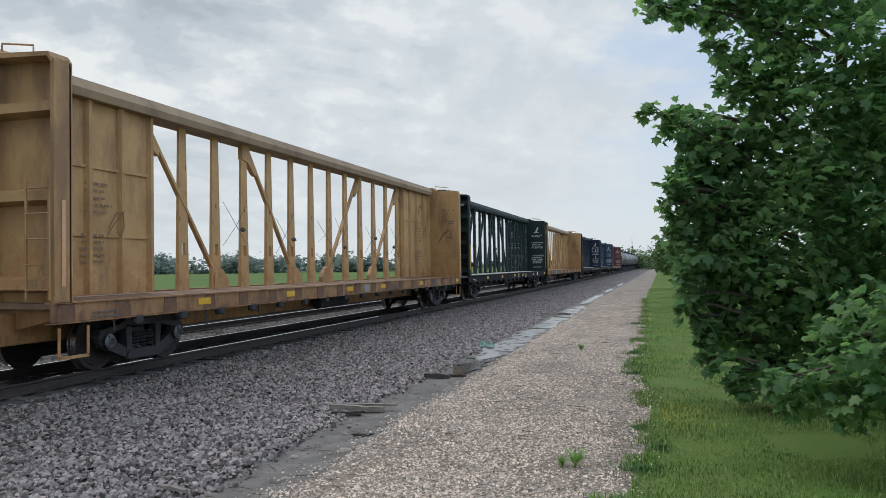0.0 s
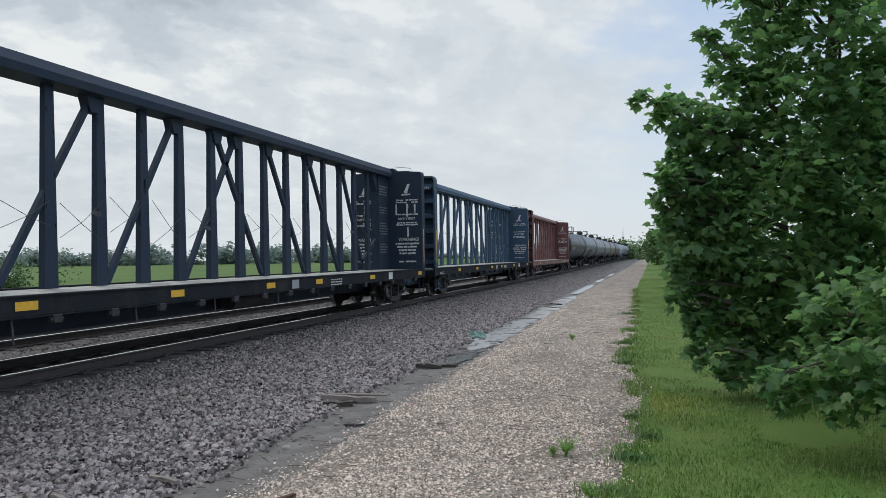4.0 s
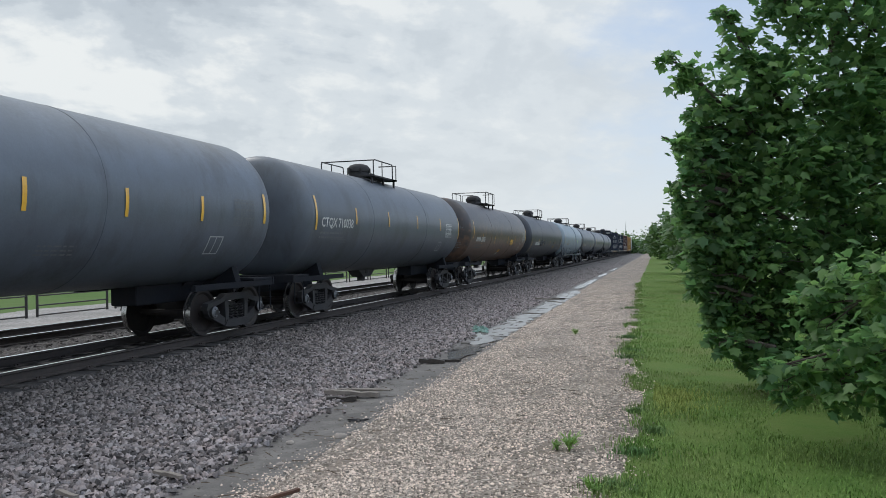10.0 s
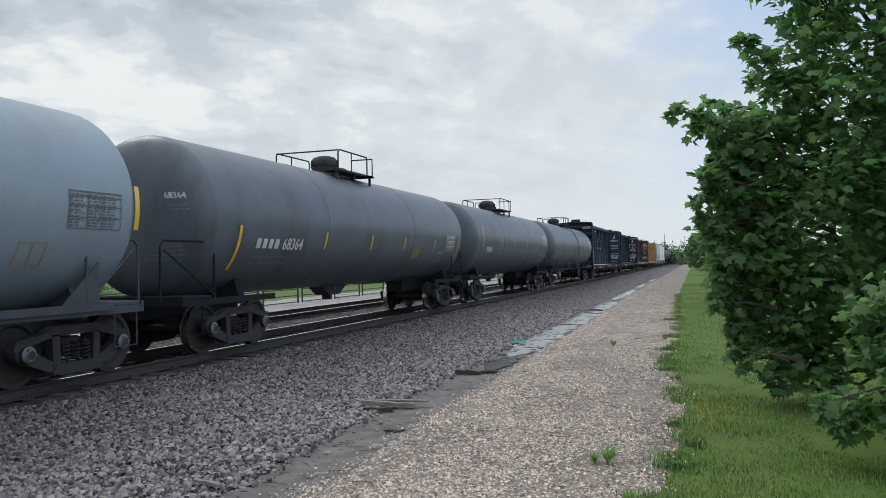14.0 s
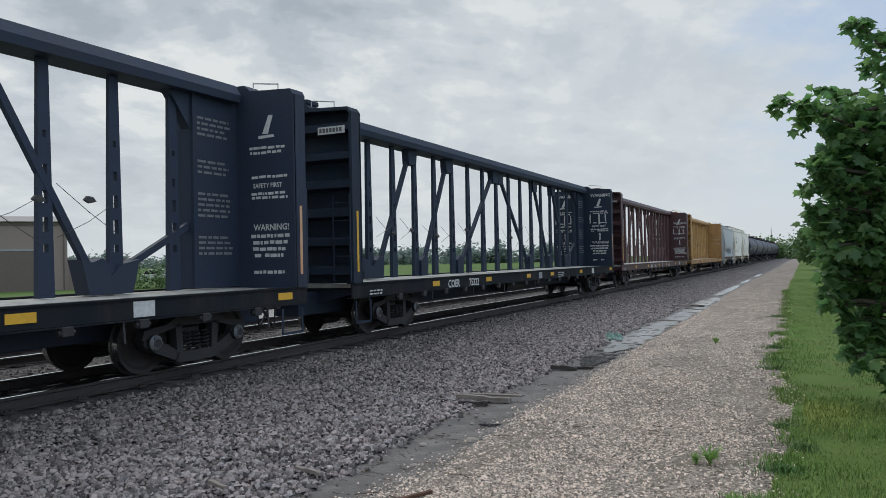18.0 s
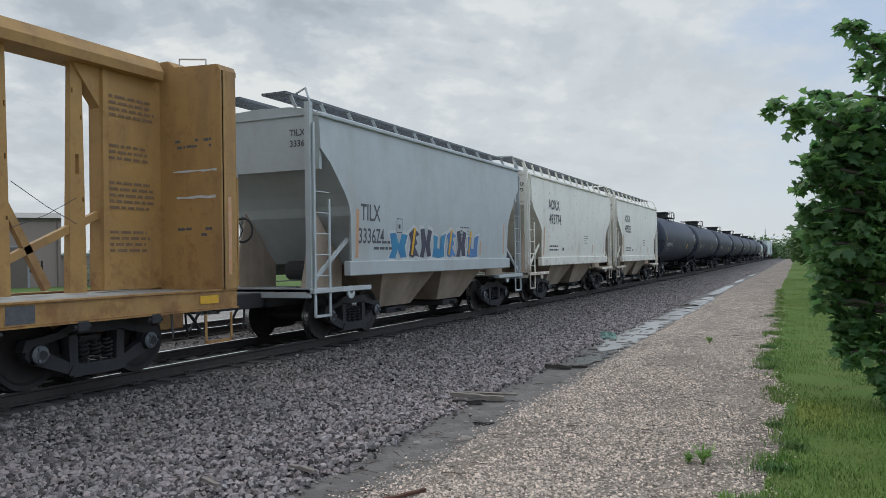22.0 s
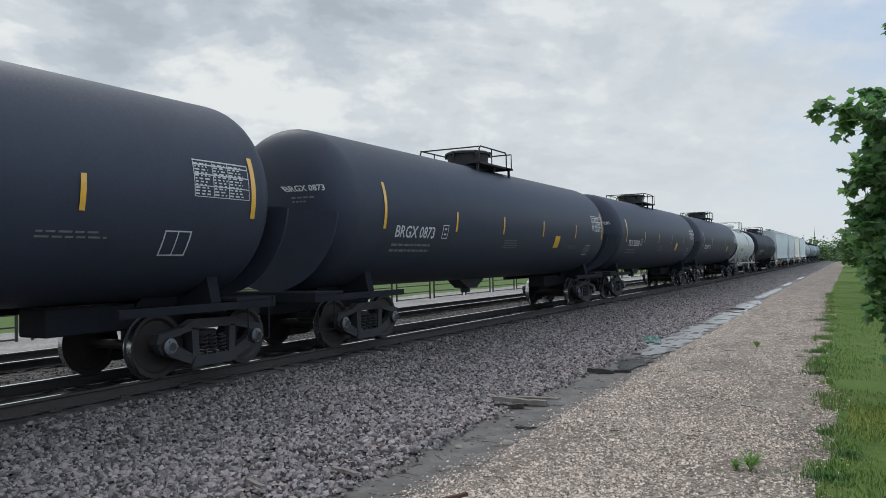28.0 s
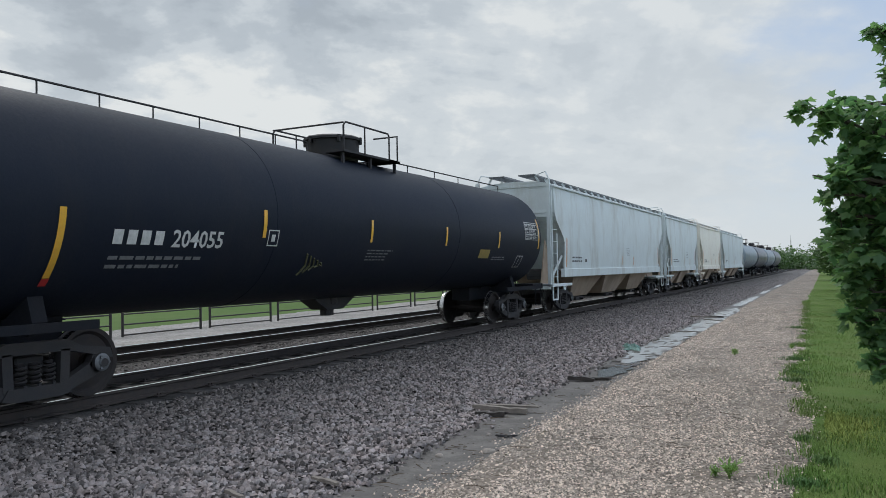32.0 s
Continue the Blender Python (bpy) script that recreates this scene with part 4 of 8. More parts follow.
        for x in (-1.42, 1.42):
            st = Mesh()
            st.bar((x, s * (ends_at[s] - 0.15), 0.82), (x, s * (ends_at[s] - 0.15), 0.36), 0.05, 0.014)
            st.bar((x, s * (ends_at[s] - 0.75), 0.82), (x, s * (ends_at[s] - 0.75), 0.36), 0.05, 0.014)
            st.bar((x, s * (ends_at[s] - 0.13), 0.36), (x, s * (ends_at[s] - 0.77), 0.36), 0.05, 0.014)
            part("step", st, col_m, car)
        if old:
            wb = Mesh()
            y0, y1 = sorted((s * (ends_at[s] - 0.4), s * (ends_at[s] - 4.1)))
            wb.box(-0.10, 0.10, y0, y1, 1.24, 4.85)
            rib_list = []
            for k in range(5):
                yy = y0 + 0.12 + (y1 - y0 - 0.24) * k / 4
                rib_list.append(Mesh())
                rib_list[-1].prism([(-0.19, yy - 0.04), (-0.10, yy - 0.09), (0.10, yy - 0.09), (0.19, yy - 0.04), (0.19, yy + 0.04), (0.10, yy + 0.09), (-0.10, yy + 0.09), (-0.19, yy + 0.04)], "z", 1.24, 4.8)
            web = part("web_panel", wb, col_m, car, "corrugated solid end panel")
            for rb in rib_list:
                part("rib", rb, col_m, web)
            for z in (2.3, 3.55):
                part("band", Mesh().box(-0.135, 0.135, y0 + 0.02, y1 - 0.02, z, z + 0.06), col_m, web)
            mid = (y0 + y1) / 2
            for k in range(2):
                cy, cz = mid + rng.uniform(-1.3, 1.3), rng.uniform(2.0, 4.3)
                pts = [(0.204, cy + 0.35 * math.cos(q * 0.9 + k) * (1 - q * 0.08), cz + 0.25 * math.sin(q * 1.3 + k * 2)) for q in range(8)]
                part("scribble", Mesh().sweep(pts, 0.010, 4), SCRAWL, web, "faded brown paint scribble")
            pb = patches(stencil_rows(rng, mid - 0.1, 3.25, 5, 0.7, 0.13, 0.05, 3) + stencil_rows(rng, mid - 0.2, 2.3, 5, 0.7, 0.12, 0.05, 3), lambda z: 0.141)
            o = part("panel_print", pb, SCRAWL, web, "worn stencilled print")
            o["kind"] = "stuff"
        # print on the inner faces of the far bulkhead, seen either side of the beam
        if s > 0:
            pale = "yellow" in col.name
            ink = DARK_MARK if pale else WHITE_MARK
            pr = Mesh()

            def bar_row(x0, x1, z, h, fill=0.85):
                x = x0 + rng.uniform(0, 0.06)
                while x < x1 - 0.03:
                    w = rng.uniform(0.03, 0.16)
                    if rng.random() < fill:
                        dz = rng.uniform(-0.006, 0.006)
                        pr.add([(x, yb - 0.036, z + dz), (min(x1, x + w), yb - 0.036, z + dz), (min(x1, x + w), yb - 0.036, z + h + dz), (x, yb - 0.036, z + h + dz)], [(0, 1, 2, 3)])
                    x += w + rng.uniform(0.012, 0.035)

            def torn(x0, z0, w, h, mat, upright):
                n, lo, hi = 7, [], []
                for i in range(n + 1):
                    q = i / n
                    if upright:
                        lo.append((x0 + rng.uniform(0, 0.35) * w, z0 + h * q))
                        hi.append((x0 + w * rng.uniform(0.7, 1.0), z0 + h * q))
                    else:
                        lo.append((x0 + w * q, z0 + rng.uniform(0, 0.5) * h))
                        hi.append((x0 + w * q, z0 + h * rng.uniform(0.7, 1.0)))
                ring = lo + hi[::-1]
                part("torn_sticker", Mesh().prism(ring, "y", yb - 0.036, yb - 0.032), mat, bulk, "torn pale sticker")
            for x0, x1 in ((0.36, 1.36), (-1.38, -0.42)):
                if old:
                    part("scribble", Mesh().sweep([(x0 + 0.5 + 0.3 * math.cos(q * 1.1), yb - 0.036, 3.0 + 0.28 * math.sin(q * 1.7)) for q in range(7)], 0.02, 4), SCRAWL, bulk, "faded brown paint scribble")
                    for z in (4.1, 3.6, 3.5, 2.9):
                        bar_row(x0 + 0.35, x1 - 0.1, z, 0.05, 0.5)
                    continue
                if pale:
                    for z in (3.7, 3.6, 2.2, 2.1):
                        bar_row(x0 + 0.1, x1 - 0.1, z, 0.045, 0.45)
                    torn(x0 + 0.05, 3.18, 0.95, 0.05, WHITE_MARK, False)
                    torn(x0 + 0.12, 2.72, 0.85, 0.07, WHITE_MARK, False)
                    continue
                for z in (3.86, 3.77, 3.30, 2.98, 2.90):
                    bar_row(x0 + 0.05, x1 - 0.05, z, 0.05, 0.9)
                for i in range(4):
                    bar_row(x0 + 0.02 + 0.04 * i, x1 - 0.02 - 0.05 * i, 2.16 - i * 0.125, 0.065, 0.95)
                bar_row(x0 + 0.12, x1 - 0.15, 1.47, 0.06, 0.95)
                if seed in (9, 10, 4):
                    torn(x0 + 0.02, 3.32, 0.09, 0.42, WHITE_MARK, True)
                    torn(x0 + 0.45, 3.24, 0.11, 0.50, WHITE_MARK, True)
                    torn(x0 + 0.78, 3.38, 0.08, 0.34, WHITE_MARK, True)
                    torn(x0 + 0.48, 2.46, 0.10, 0.36, WHITE_MARK, True)
            if not old:
                words = [("WARNING!", 0.12, 0.50, 2.30), ("SAFETY FIRST", 0.085, 0.50, 3.12)] if not pale else []
                if seed in (9, 10):
                    words.append(("WARNING", 0.15, 0.46, 4.10 if seed == 10 else 4.60))
                if seed == 10:
                    words = [words[-1], ("BETWEEN", 0.12, 0.56, 1.92), ("BULKHEADS", 0.12, 0.50, 1.74)]
                for body, size, x, z in words:
                    for dx in (0.0, -1.72):
                        me = text_mesh(body, size, ink, 0.003).copy()
                        for w in me.vertices:
                            w.co = (x + dx + w.co.x * 0.95, yb - 0.038, z + w.co.y)
                        o = new("warning_word", me)
                        o.parent = bulk
                for x in (0.84, -0.92) if not pale else ():
                    part("emblem", Mesh().prism([(x - 0.10, 4.16), (x + 0.03, 4.14), (x + 0.15, 4.50), (x + 0.05, 4.50)], "y", yb - 0.037, yb - 0.031), ink, bulk)
                    part("emblem_foot", Mesh().prism([(x - 0.20, 4.06), (x + 0.17, 4.08), (x + 0.16, 4.13), (x - 0.19, 4.12)], "y", yb - 0.037, yb - 0.031), ink, bulk)
            o = part("warning_print", pr, ink, bulk, "small stencilled print")
            o["kind"] = "stuff"
        if not old:
            web = Mesh()
            y0, y1 = sorted((yb - s * 0.03, yb - s * 1.28))
            web.box(-0.11, 0.11, y0, y1, 1.24, 4.80)
            for q in (y0 + 0.06, (y0 + y1) / 2, y1 - 0.06) if s < 0 else (y0 + 0.06,):
                web.box(-0.16, 0.16, q - 0.05, q + 0.05, 1.24, 4.80)
            yi = yb - s * 1.25
            web.prism([(yi, 4.80), (yi - s * 0.55, 4.80), (yi, 4.10)], "x", -0.10, 0.10)
            wp = part("end_web", web, col_m, car, "solid web panel at the end of the beam")
            rows = []
            for zr, nr in ((4.35, 4), (3.55, 3), (2.95, 5), (2.15, 4)):
                rows += stencil_rows(rng, y0 + 0.16, zr, nr, 0.95, 0.10, 0.045, 4)
            o = part("web_print", patches(rows, lambda z: 0.116), FINE_MARK if not pale_car else SCRAWL, wp, "faded stencilled print")
            o["kind"] = "stuff"
    # beam
    tc = Mesh()
    tc.prism([(-0.30, 4.78), (0.30, 4.78), (0.33, 4.92), (0.20, 5.12), (-0.20, 5.12), (-0.33, 4.92)], "y", -e_near + 0.42, e - 0.5 + out)
    part("top_chord", tc, CHORD_OLD if old else col_m, car)
    slots = "old" if old else "many" if half else "few"
    ks = [k + shift for k in range(-9, 10)]
    lim = e - (4.3 if old else 0.9)
    pw, depth = (0.172, 0.042) if old else (0.125, 0.05) if half else (0.14, 0.068)

    def post_mesh(kind):
        b = Mesh()
        wide = lambda z: pw * (1.12 - 0.42 * (z - 1.2) / 3.6)

        def seg(z0, z1, f0=-1.0, f1=1.0):
            b.add([(sx * (depth - 0.015 * (z - 1.2) / 3.6), (f0 if sy < 0 else f1) * wide(z), z) for z in (z0, z1) for sx, sy in ((-1, -1), (1, -1), (1, 1), (-1, 1))],
                  [(0, 1, 2, 3), (7, 6, 5, 4), (0, 4, 5, 1), (1, 5, 6, 2), (2, 6, 7, 3), (3, 7, 4, 0)])
        # openings: bottom, top, and from where to where across the post
        cuts = {"old": [(2.00, 2.26, -0.36, 0.36), (2.72, 2.84, -0.9, -0.66), (3.10, 3.22, -0.16, 0.18), (3.30, 3.42, 0.60, 0.8), (3.48, 3.60, -0.85, -0.66), (3.86, 3.98, 0.62, 0.82), (4.2, 4.32, -0.82, -0.64)],
                "many": [(1.9, 2.02, -0.34, 0.34), (2.2, 2.42, -0.38, 0.38), (2.62, 2.82, -0.36, 0.36), (3.05, 3.2, -0.30, 0.30), (3.6, 3.7, -0.25, 0.25)],
                "few": [(2.3, 2.36, 0.66, 0.86), (2.62, 2.7, -0.86, -0.68), (3.16, 3.24, 0.62, 0.84), (3.9, 3.98, 0.6, 0.84), (4.3, 4.38, -0.84, -0.6)],
                "hole": [(2.62, 2.7, 0.66, 0.86), (3.05, 3.36, -0.26, 0.26), (3.9, 3.98, 0.6, 0.84), (4.3, 4.38, -0.84, -0.6)]}[kind]
        z = 1.22
        for c0, c1, f0, f1 in cuts:
            seg(z, c0)
            seg(c0, c1, -1.0, f0)
            seg(c0, c1, f1, 1.0)
            z = c1
        seg(z, 4.80)
        return b
    for i, k in enumerate(ks):
        if -(lim - e + e_near) < k * 1.27 < lim and (old or -e_near + 1.75 < k * 1.27 < e - 1.75):
            kind = "hole" if slots == "few" and i % 3 == seed % 3 else slots
            part("post", lambda kind=kind: post_mesh(kind), col_m, car, at=pose(0, k * 1.27, 0), key=("post", kind, pw))
    # braces: foot and head in post spacings from the middle
    if old:
        spans = [(-3.85, -6.0), (-0.8, -2.9), (3.8, 5.95), (0.72, 2.85)]
    elif half:
        spans = [(-6.75, -5.2), (-4.72, -3.25), (-2.72, -0.2), (6.75, 5.2), (4.72, 3.25), (2.72, 0.2)]
    else:
        spans = [(-6.85, -5.15), (-4.85, -3.15), (-2.85, -1.15), (-0.85, 0.85), (1.85, 0.12), (3.85, 2.12), (5.85, 4.12), (7.6, 6.12)]
    for lo, hi in spans:
        a, c = (lo + shift) * 1.27, (hi + shift) * 1.27
        c = max(-e_near + 0.5, min(e - 0.5, c))
        if max(abs(a), abs(c)) > e - 1.3:
            continue
        dg = Mesh().bar((0, a, 1.3), (0, c, 4.75), 0.07 if old else 0.115, 0.10)
        part("brace", dg, col_m, car)
        if old:
            d = 1 if c > a else -1
            gs = Mesh().prism([(c - d * 0.30, 4.10), (c - d * 0.42, 4.05), (c - d * 0.40, 4.28), (c - d * 0.10, 4.52), (c - d * 0.08, 4.8), (c + d * 0.25, 4.8), (c + d * 0.25, 4.42), (c - d * 0.02, 4.36)][::d], "x", -0.06, 0.06)
            fg = Mesh().prism([(a - d * 0.30, 1.23), (a + d * 0.30, 1.23), (a + d * 0.30, 1.42), (a + d * 0.22, 1.72), (a - d * 0.06, 1.66), (a - d * 0.30, 1.40)][::d], "x", -0.06, 0.06)
            part("foot_gusset", fg, col_m, car)
        else:
            w = 0.27 if half else 0.24
            gs = Mesh().prism([(c - w, 4.8), (c + w, 4.8), (c + w * 0.8, 4.36), (c - w * 0.8, 4.36)] if half else [(c - w, 4.8), (c + w, 4.8), (c + 0.12, 4.46), (c - 0.12, 4.46)], "x", -0.105, 0.105)
            if half:
                d = 1 if c > a else -1
                fb = Mesh().prism([(a - d * 0.22, 1.22), (a + d * 0.20, 1.22), (a + d * 0.24, 1.72), (a + d * 0.02, 1.80), (a - d * 0.22, 1.66)][::d], "x", -0.12, 0.12)
                part("foot_gusset", fb, col_m, car)
        part("gusset", gs, col_m, car)
    if not old:
        for s in (-1, 1):
            foot = s * 6.85 * 1.27
            part("brace", Mesh().bar((0, foot, 1.45), (0, s * (ends_at[s] - 0.42) if s > 0 or half else foot - 1.0, 3.0 if s > 0 or half else 4.75), 0.115, 0.10), col_m, car)
            if half:
                part("pod", Mesh().prism([(foot - 0.42, 1.23), (foot + 0.42, 1.23), (foot + 0.56, 1.78), (foot + 0.20, 1.70), (foot, 1.52), (foot - 0.20, 1.70), (foot - 0.56, 1.78)], "x", -0.16, 0.16), col_m, car, "solid brace foot")
    # thin slack load straps crossing between the posts
    for i in range(len(ks) - 1):
        y0, y1 = ks[i] * 1.27, ks[i + 1] * 1.27
        if y0 < -(lim - e + e_near) or y1 > lim or rng.random() < (0.45 if half else 0.15):
            continue
        for x, up in ((0.16, True), (0.16, False)):
            za, zb = rng.uniform(2.65, 2.95), rng.uniform(1.95, 2.35)
            if old:
                za, zb = za + 0.35, zb + 0.1
            if not up:
                za, zb = zb, za
            sp = Mesh().sweep([(x, y0 + 0.1, za), (x * 1.15, (y0 + y1) / 2, (za + zb) / 2 - 0.04), (x, y1 - 0.1, zb)], 0.0055, 4)
            part("strap", sp, CABLE, car)
        if rng.random() < 0.3:
            yy, zz = rng.uniform(y0 + 0.2, y1 - 0.3), rng.uniform(2.3, 2.7)
            part("strap_bundle", Mesh().prism([(yy, zz), (yy + 0.10, zz - 0.05), (yy + 0.22, zz - 0.02), (yy + 0.16, zz + 0.05), (yy + 0.06, zz + 0.06)], "x", 0.17, 0.22), CABLE, car, "bundled strap end")
    if seed == 8:
        pz, py_ = 3.05, ks[1] * 1.27 + 1.27
        part("torn_plastic", Mesh().prism([(py_ - 0.28, pz + 0.12), (py_ - 0.05, pz + 0.02), (py_ + 0.12, pz + 0.16), (py_ + 0.16, pz - 0.05), (py_ + 0.02, pz - 0.24), (py_ - 0.16, pz - 0.12)], "x", 0.13, 0.16), WHITE_MARK, car, "torn white plastic caught on a post")
    # winches and markers along the side
    for k in range(-8, 9):
        if abs(k * 1.27) < e - 1.2:
            wn = Mesh()
            wn.box(1.36, 1.48, -0.09, 0.09, 0.76, 0.90, 0.015)
            wn.sweep([(1.42, -0.13, 0.82), (1.42, 0.13, 0.82)], 0.04, 8)
            part("winch", wn, STEEL, car, at=pose(0, k * 1.27 + 0.5, 0), key="winch")
    face = lambda z: 1.432 if not old else 1.443
    for y in (-4.3, -0.67, 2.0, 6.0, -7.9, e - 0.9):
        part("reflector", patches([(y, y + 0.42, 0.99, 1.12)], lambda z: 1.442), YELLOW_MARK, car, "yellow reflective marker")
    part("placard_holder", patches([(0.62, 1.0, 0.93, 1.15)], lambda z: 1.442), GALV_PLATE, car, "pale bare placard holder")
    o = part("data_panel", patches([(e - 4.2, e - 3.8, 0.93, 1.16)] + stencil_rows(rng, 3.0, 1.06, 3, 0.9, 0.07, 0.03) + stencil_rows(rng, -e + 1.2, 1.0, 2, 0.7, 0.07, 0.03), face),
             WHITE_MARK if not pale_car else DARK_MARK, car, "small stencilled print")
    o["kind"] = "stuff"
    # hanging strap ends below the sill
    for k in range(9):
        y = -e + 1.5 + k * (B - 3.0) / 8 + rng.uniform(-0.4, 0.4)
        part("strap_tail", Mesh().bar((1.40, y, 0.90), (1.40, y + 0.03, rng.uniform(0.48, 0.70)), 0.035, 0.012), CABLE, car)
    if number[0]:
        (ya, yb_), size = number[2:], 0.14 if pale_car and not old else 0.20
        if old:
            part("number_panel", patches([(ya - 0.15, yb_ + 1.0, 0.91, 1.18)], lambda z: 1.442), DARK_MARK, car, "dark number panel")
        tone = DARK_MARK if pale_car and not old else WHITE_MARK
        if number[0] == "bars":
            for i in range(4):
                part("mark_bar", patches([(ya + i * 0.17, ya + i * 0.17 + 0.12, 0.92, 1.11)], face), tone, car)
        else:
            lettering("reporting_mark", number[0], size, tone, car, ya, 0.92, face, 0.006)
        lettering("car_number", number[1], size, tone, car, yb_, 0.92, face, 0.006)
    # brake reservoir under the deck
    rv = Mesh().sweep([(0.75, -1.2, 0.72), (0.75, 0.6, 0.72)], 0.20, 14)
    part("air_reservoir", rv, STEEL, car)
    for s in (-1, 1):
        truck(car, s * (ends_at[s] - 2.55))
        coupler(car, s * e, s)
    return car


# where the older tank cars carry their stripes, print and panels: along the car and above the rail
TANK_MARKS = {
    11: dict(tall=[(-7.04, 2.29, 3.18), (7.35, 2.26, 2.97)], short=[(y, 2.40, 2.89) for y in (-3.65, -1.45, 1.25, 4.1)], table=(5.6, 0.7, 2.0), number=(-6.31, 2.20),
             print=[(-5.8, 1.86, 2, 1.9), (0.4, 1.74, 2, 2.0)], panels=[(3.3, 3.65, 2.05, 2.26, WHITE_MARK), (6.25, 6.75, 2.36, 2.75, FINE_MARK)]),
    12: dict(tall=[(-7.6, 2.3, 3.2), (8.05, 2.35, 3.05)], short=[(y, 2.50, 2.97) for y in (-4.3, -1.55, 1.3, 3.45, 5.65)], table=(6.95, 0.75, 2.35), number=(-6.85, 2.20),
             print=[(-6.3, 1.78, 2, 2.0), (-0.6, 1.75, 3, 1.0)], panels=[], repaint=(-4.75, 0.98, 1.22, 2.34)),
    13: dict(tall=[(-7.7, 2.3, 3.2), (8.12, 2.38, 3.04)], short=[(y, 2.36, 2.84) for y in (-4.6, -2.02, 1.33, 3.49, 5.69)], table=(6.9, 0.8, 2.3), number=(-6.95, 2.20),
             print=[(-6.5, 1.78, 2, 2.0), (1.8, 1.85, 3, 0.9)], panels=[]),
    14: dict(tall=[(-7.1, 2.3, 3.2), (7.5, 2.22, 3.12)], short=[(y, 2.52, 3.0) for y in (-4.36, -1.55, 1.55, 4.6)], table=(5.45, 0.95, 2.25), number=(-6.75, 2.40),
             print=[(-5.9, 2.05, 2, 1.3), (1.7, 2.22, 4, 0.5), (-2.4, 1.95, 1, 0.8)], panels=[]),
    15: dict(tall=[(-7.08, 2.3, 3.15), (7.62, 2.16, 3.05)], short=[(y, 2.03, 2.53) for y in (-5.0, -1.97, 1.73, 4.0)], table=(6.5, 0.95, 2.18), number=(-6.3, 2.12),
             print=[(0.0, 1.90, 3, 0.6), (3.55, 1.93, 2, 1.0), (4.5, 2.22, 2, 0.7)], panels=[(2.55, 3.42, 2.02, 2.30, YELLOW_MARK), (0.12, 0.5, 1.58, 1.72, YELLOW_MARK), (0.0, 0.4, 1.46, 1.57, WHITE_MARK)]),
    17: dict(tall=[(-8.0, 1.58, 2.47), (8.1, 1.65, 2.50)], short=[(y, 2.0, 2.47) for y in (-4.9, -2.3, 0.93, 3.9)], table=(7.1, 0.72, 1.98), number=(-6.35, 2.02),
             print=[(1.5, 1.92, 2, 1.2), (-0.9, 1.8, 2, 0.8), (5.2, 1.85, 2, 0.8)], panels=[(3.25, 4.1, 1.71, 1.98, OCHRE_MARK), (7.05, 7.87, 1.96, 2.56, PATCH_GREY)]),
    18: dict(tall=[(-7.65, 2.1, 3.0), (8.3, 2.3, 3.0)], short=[(y, 2.40, 2.85) for y in (-3.9, -1.75, 1.13, 4.77)], table=(6.95, 1.05, 2.28), number=(-5.77, 2.4),
             print=[(-5.77, 2.48, 2, 1.4)], panels=[(2.8, 3.63, 2.28, 2.62, PALE_GREEN)]),
    19: dict(tall=[(-6.85, 1.62, 2.5), (7.5, 1.7, 2.55)], short=[(y, 2.08, 2.48) for y in (-3.15, -0.4, 2.1, 4.9)], table=(6.2, 0.9, 2.1), number=(-6.15, 2.04),
             print=[(-0.6, 1.8, 2, 0.9)], panels=[(3.0, 3.6, 1.85, 2.15, OCHRE_MARK)]),
}


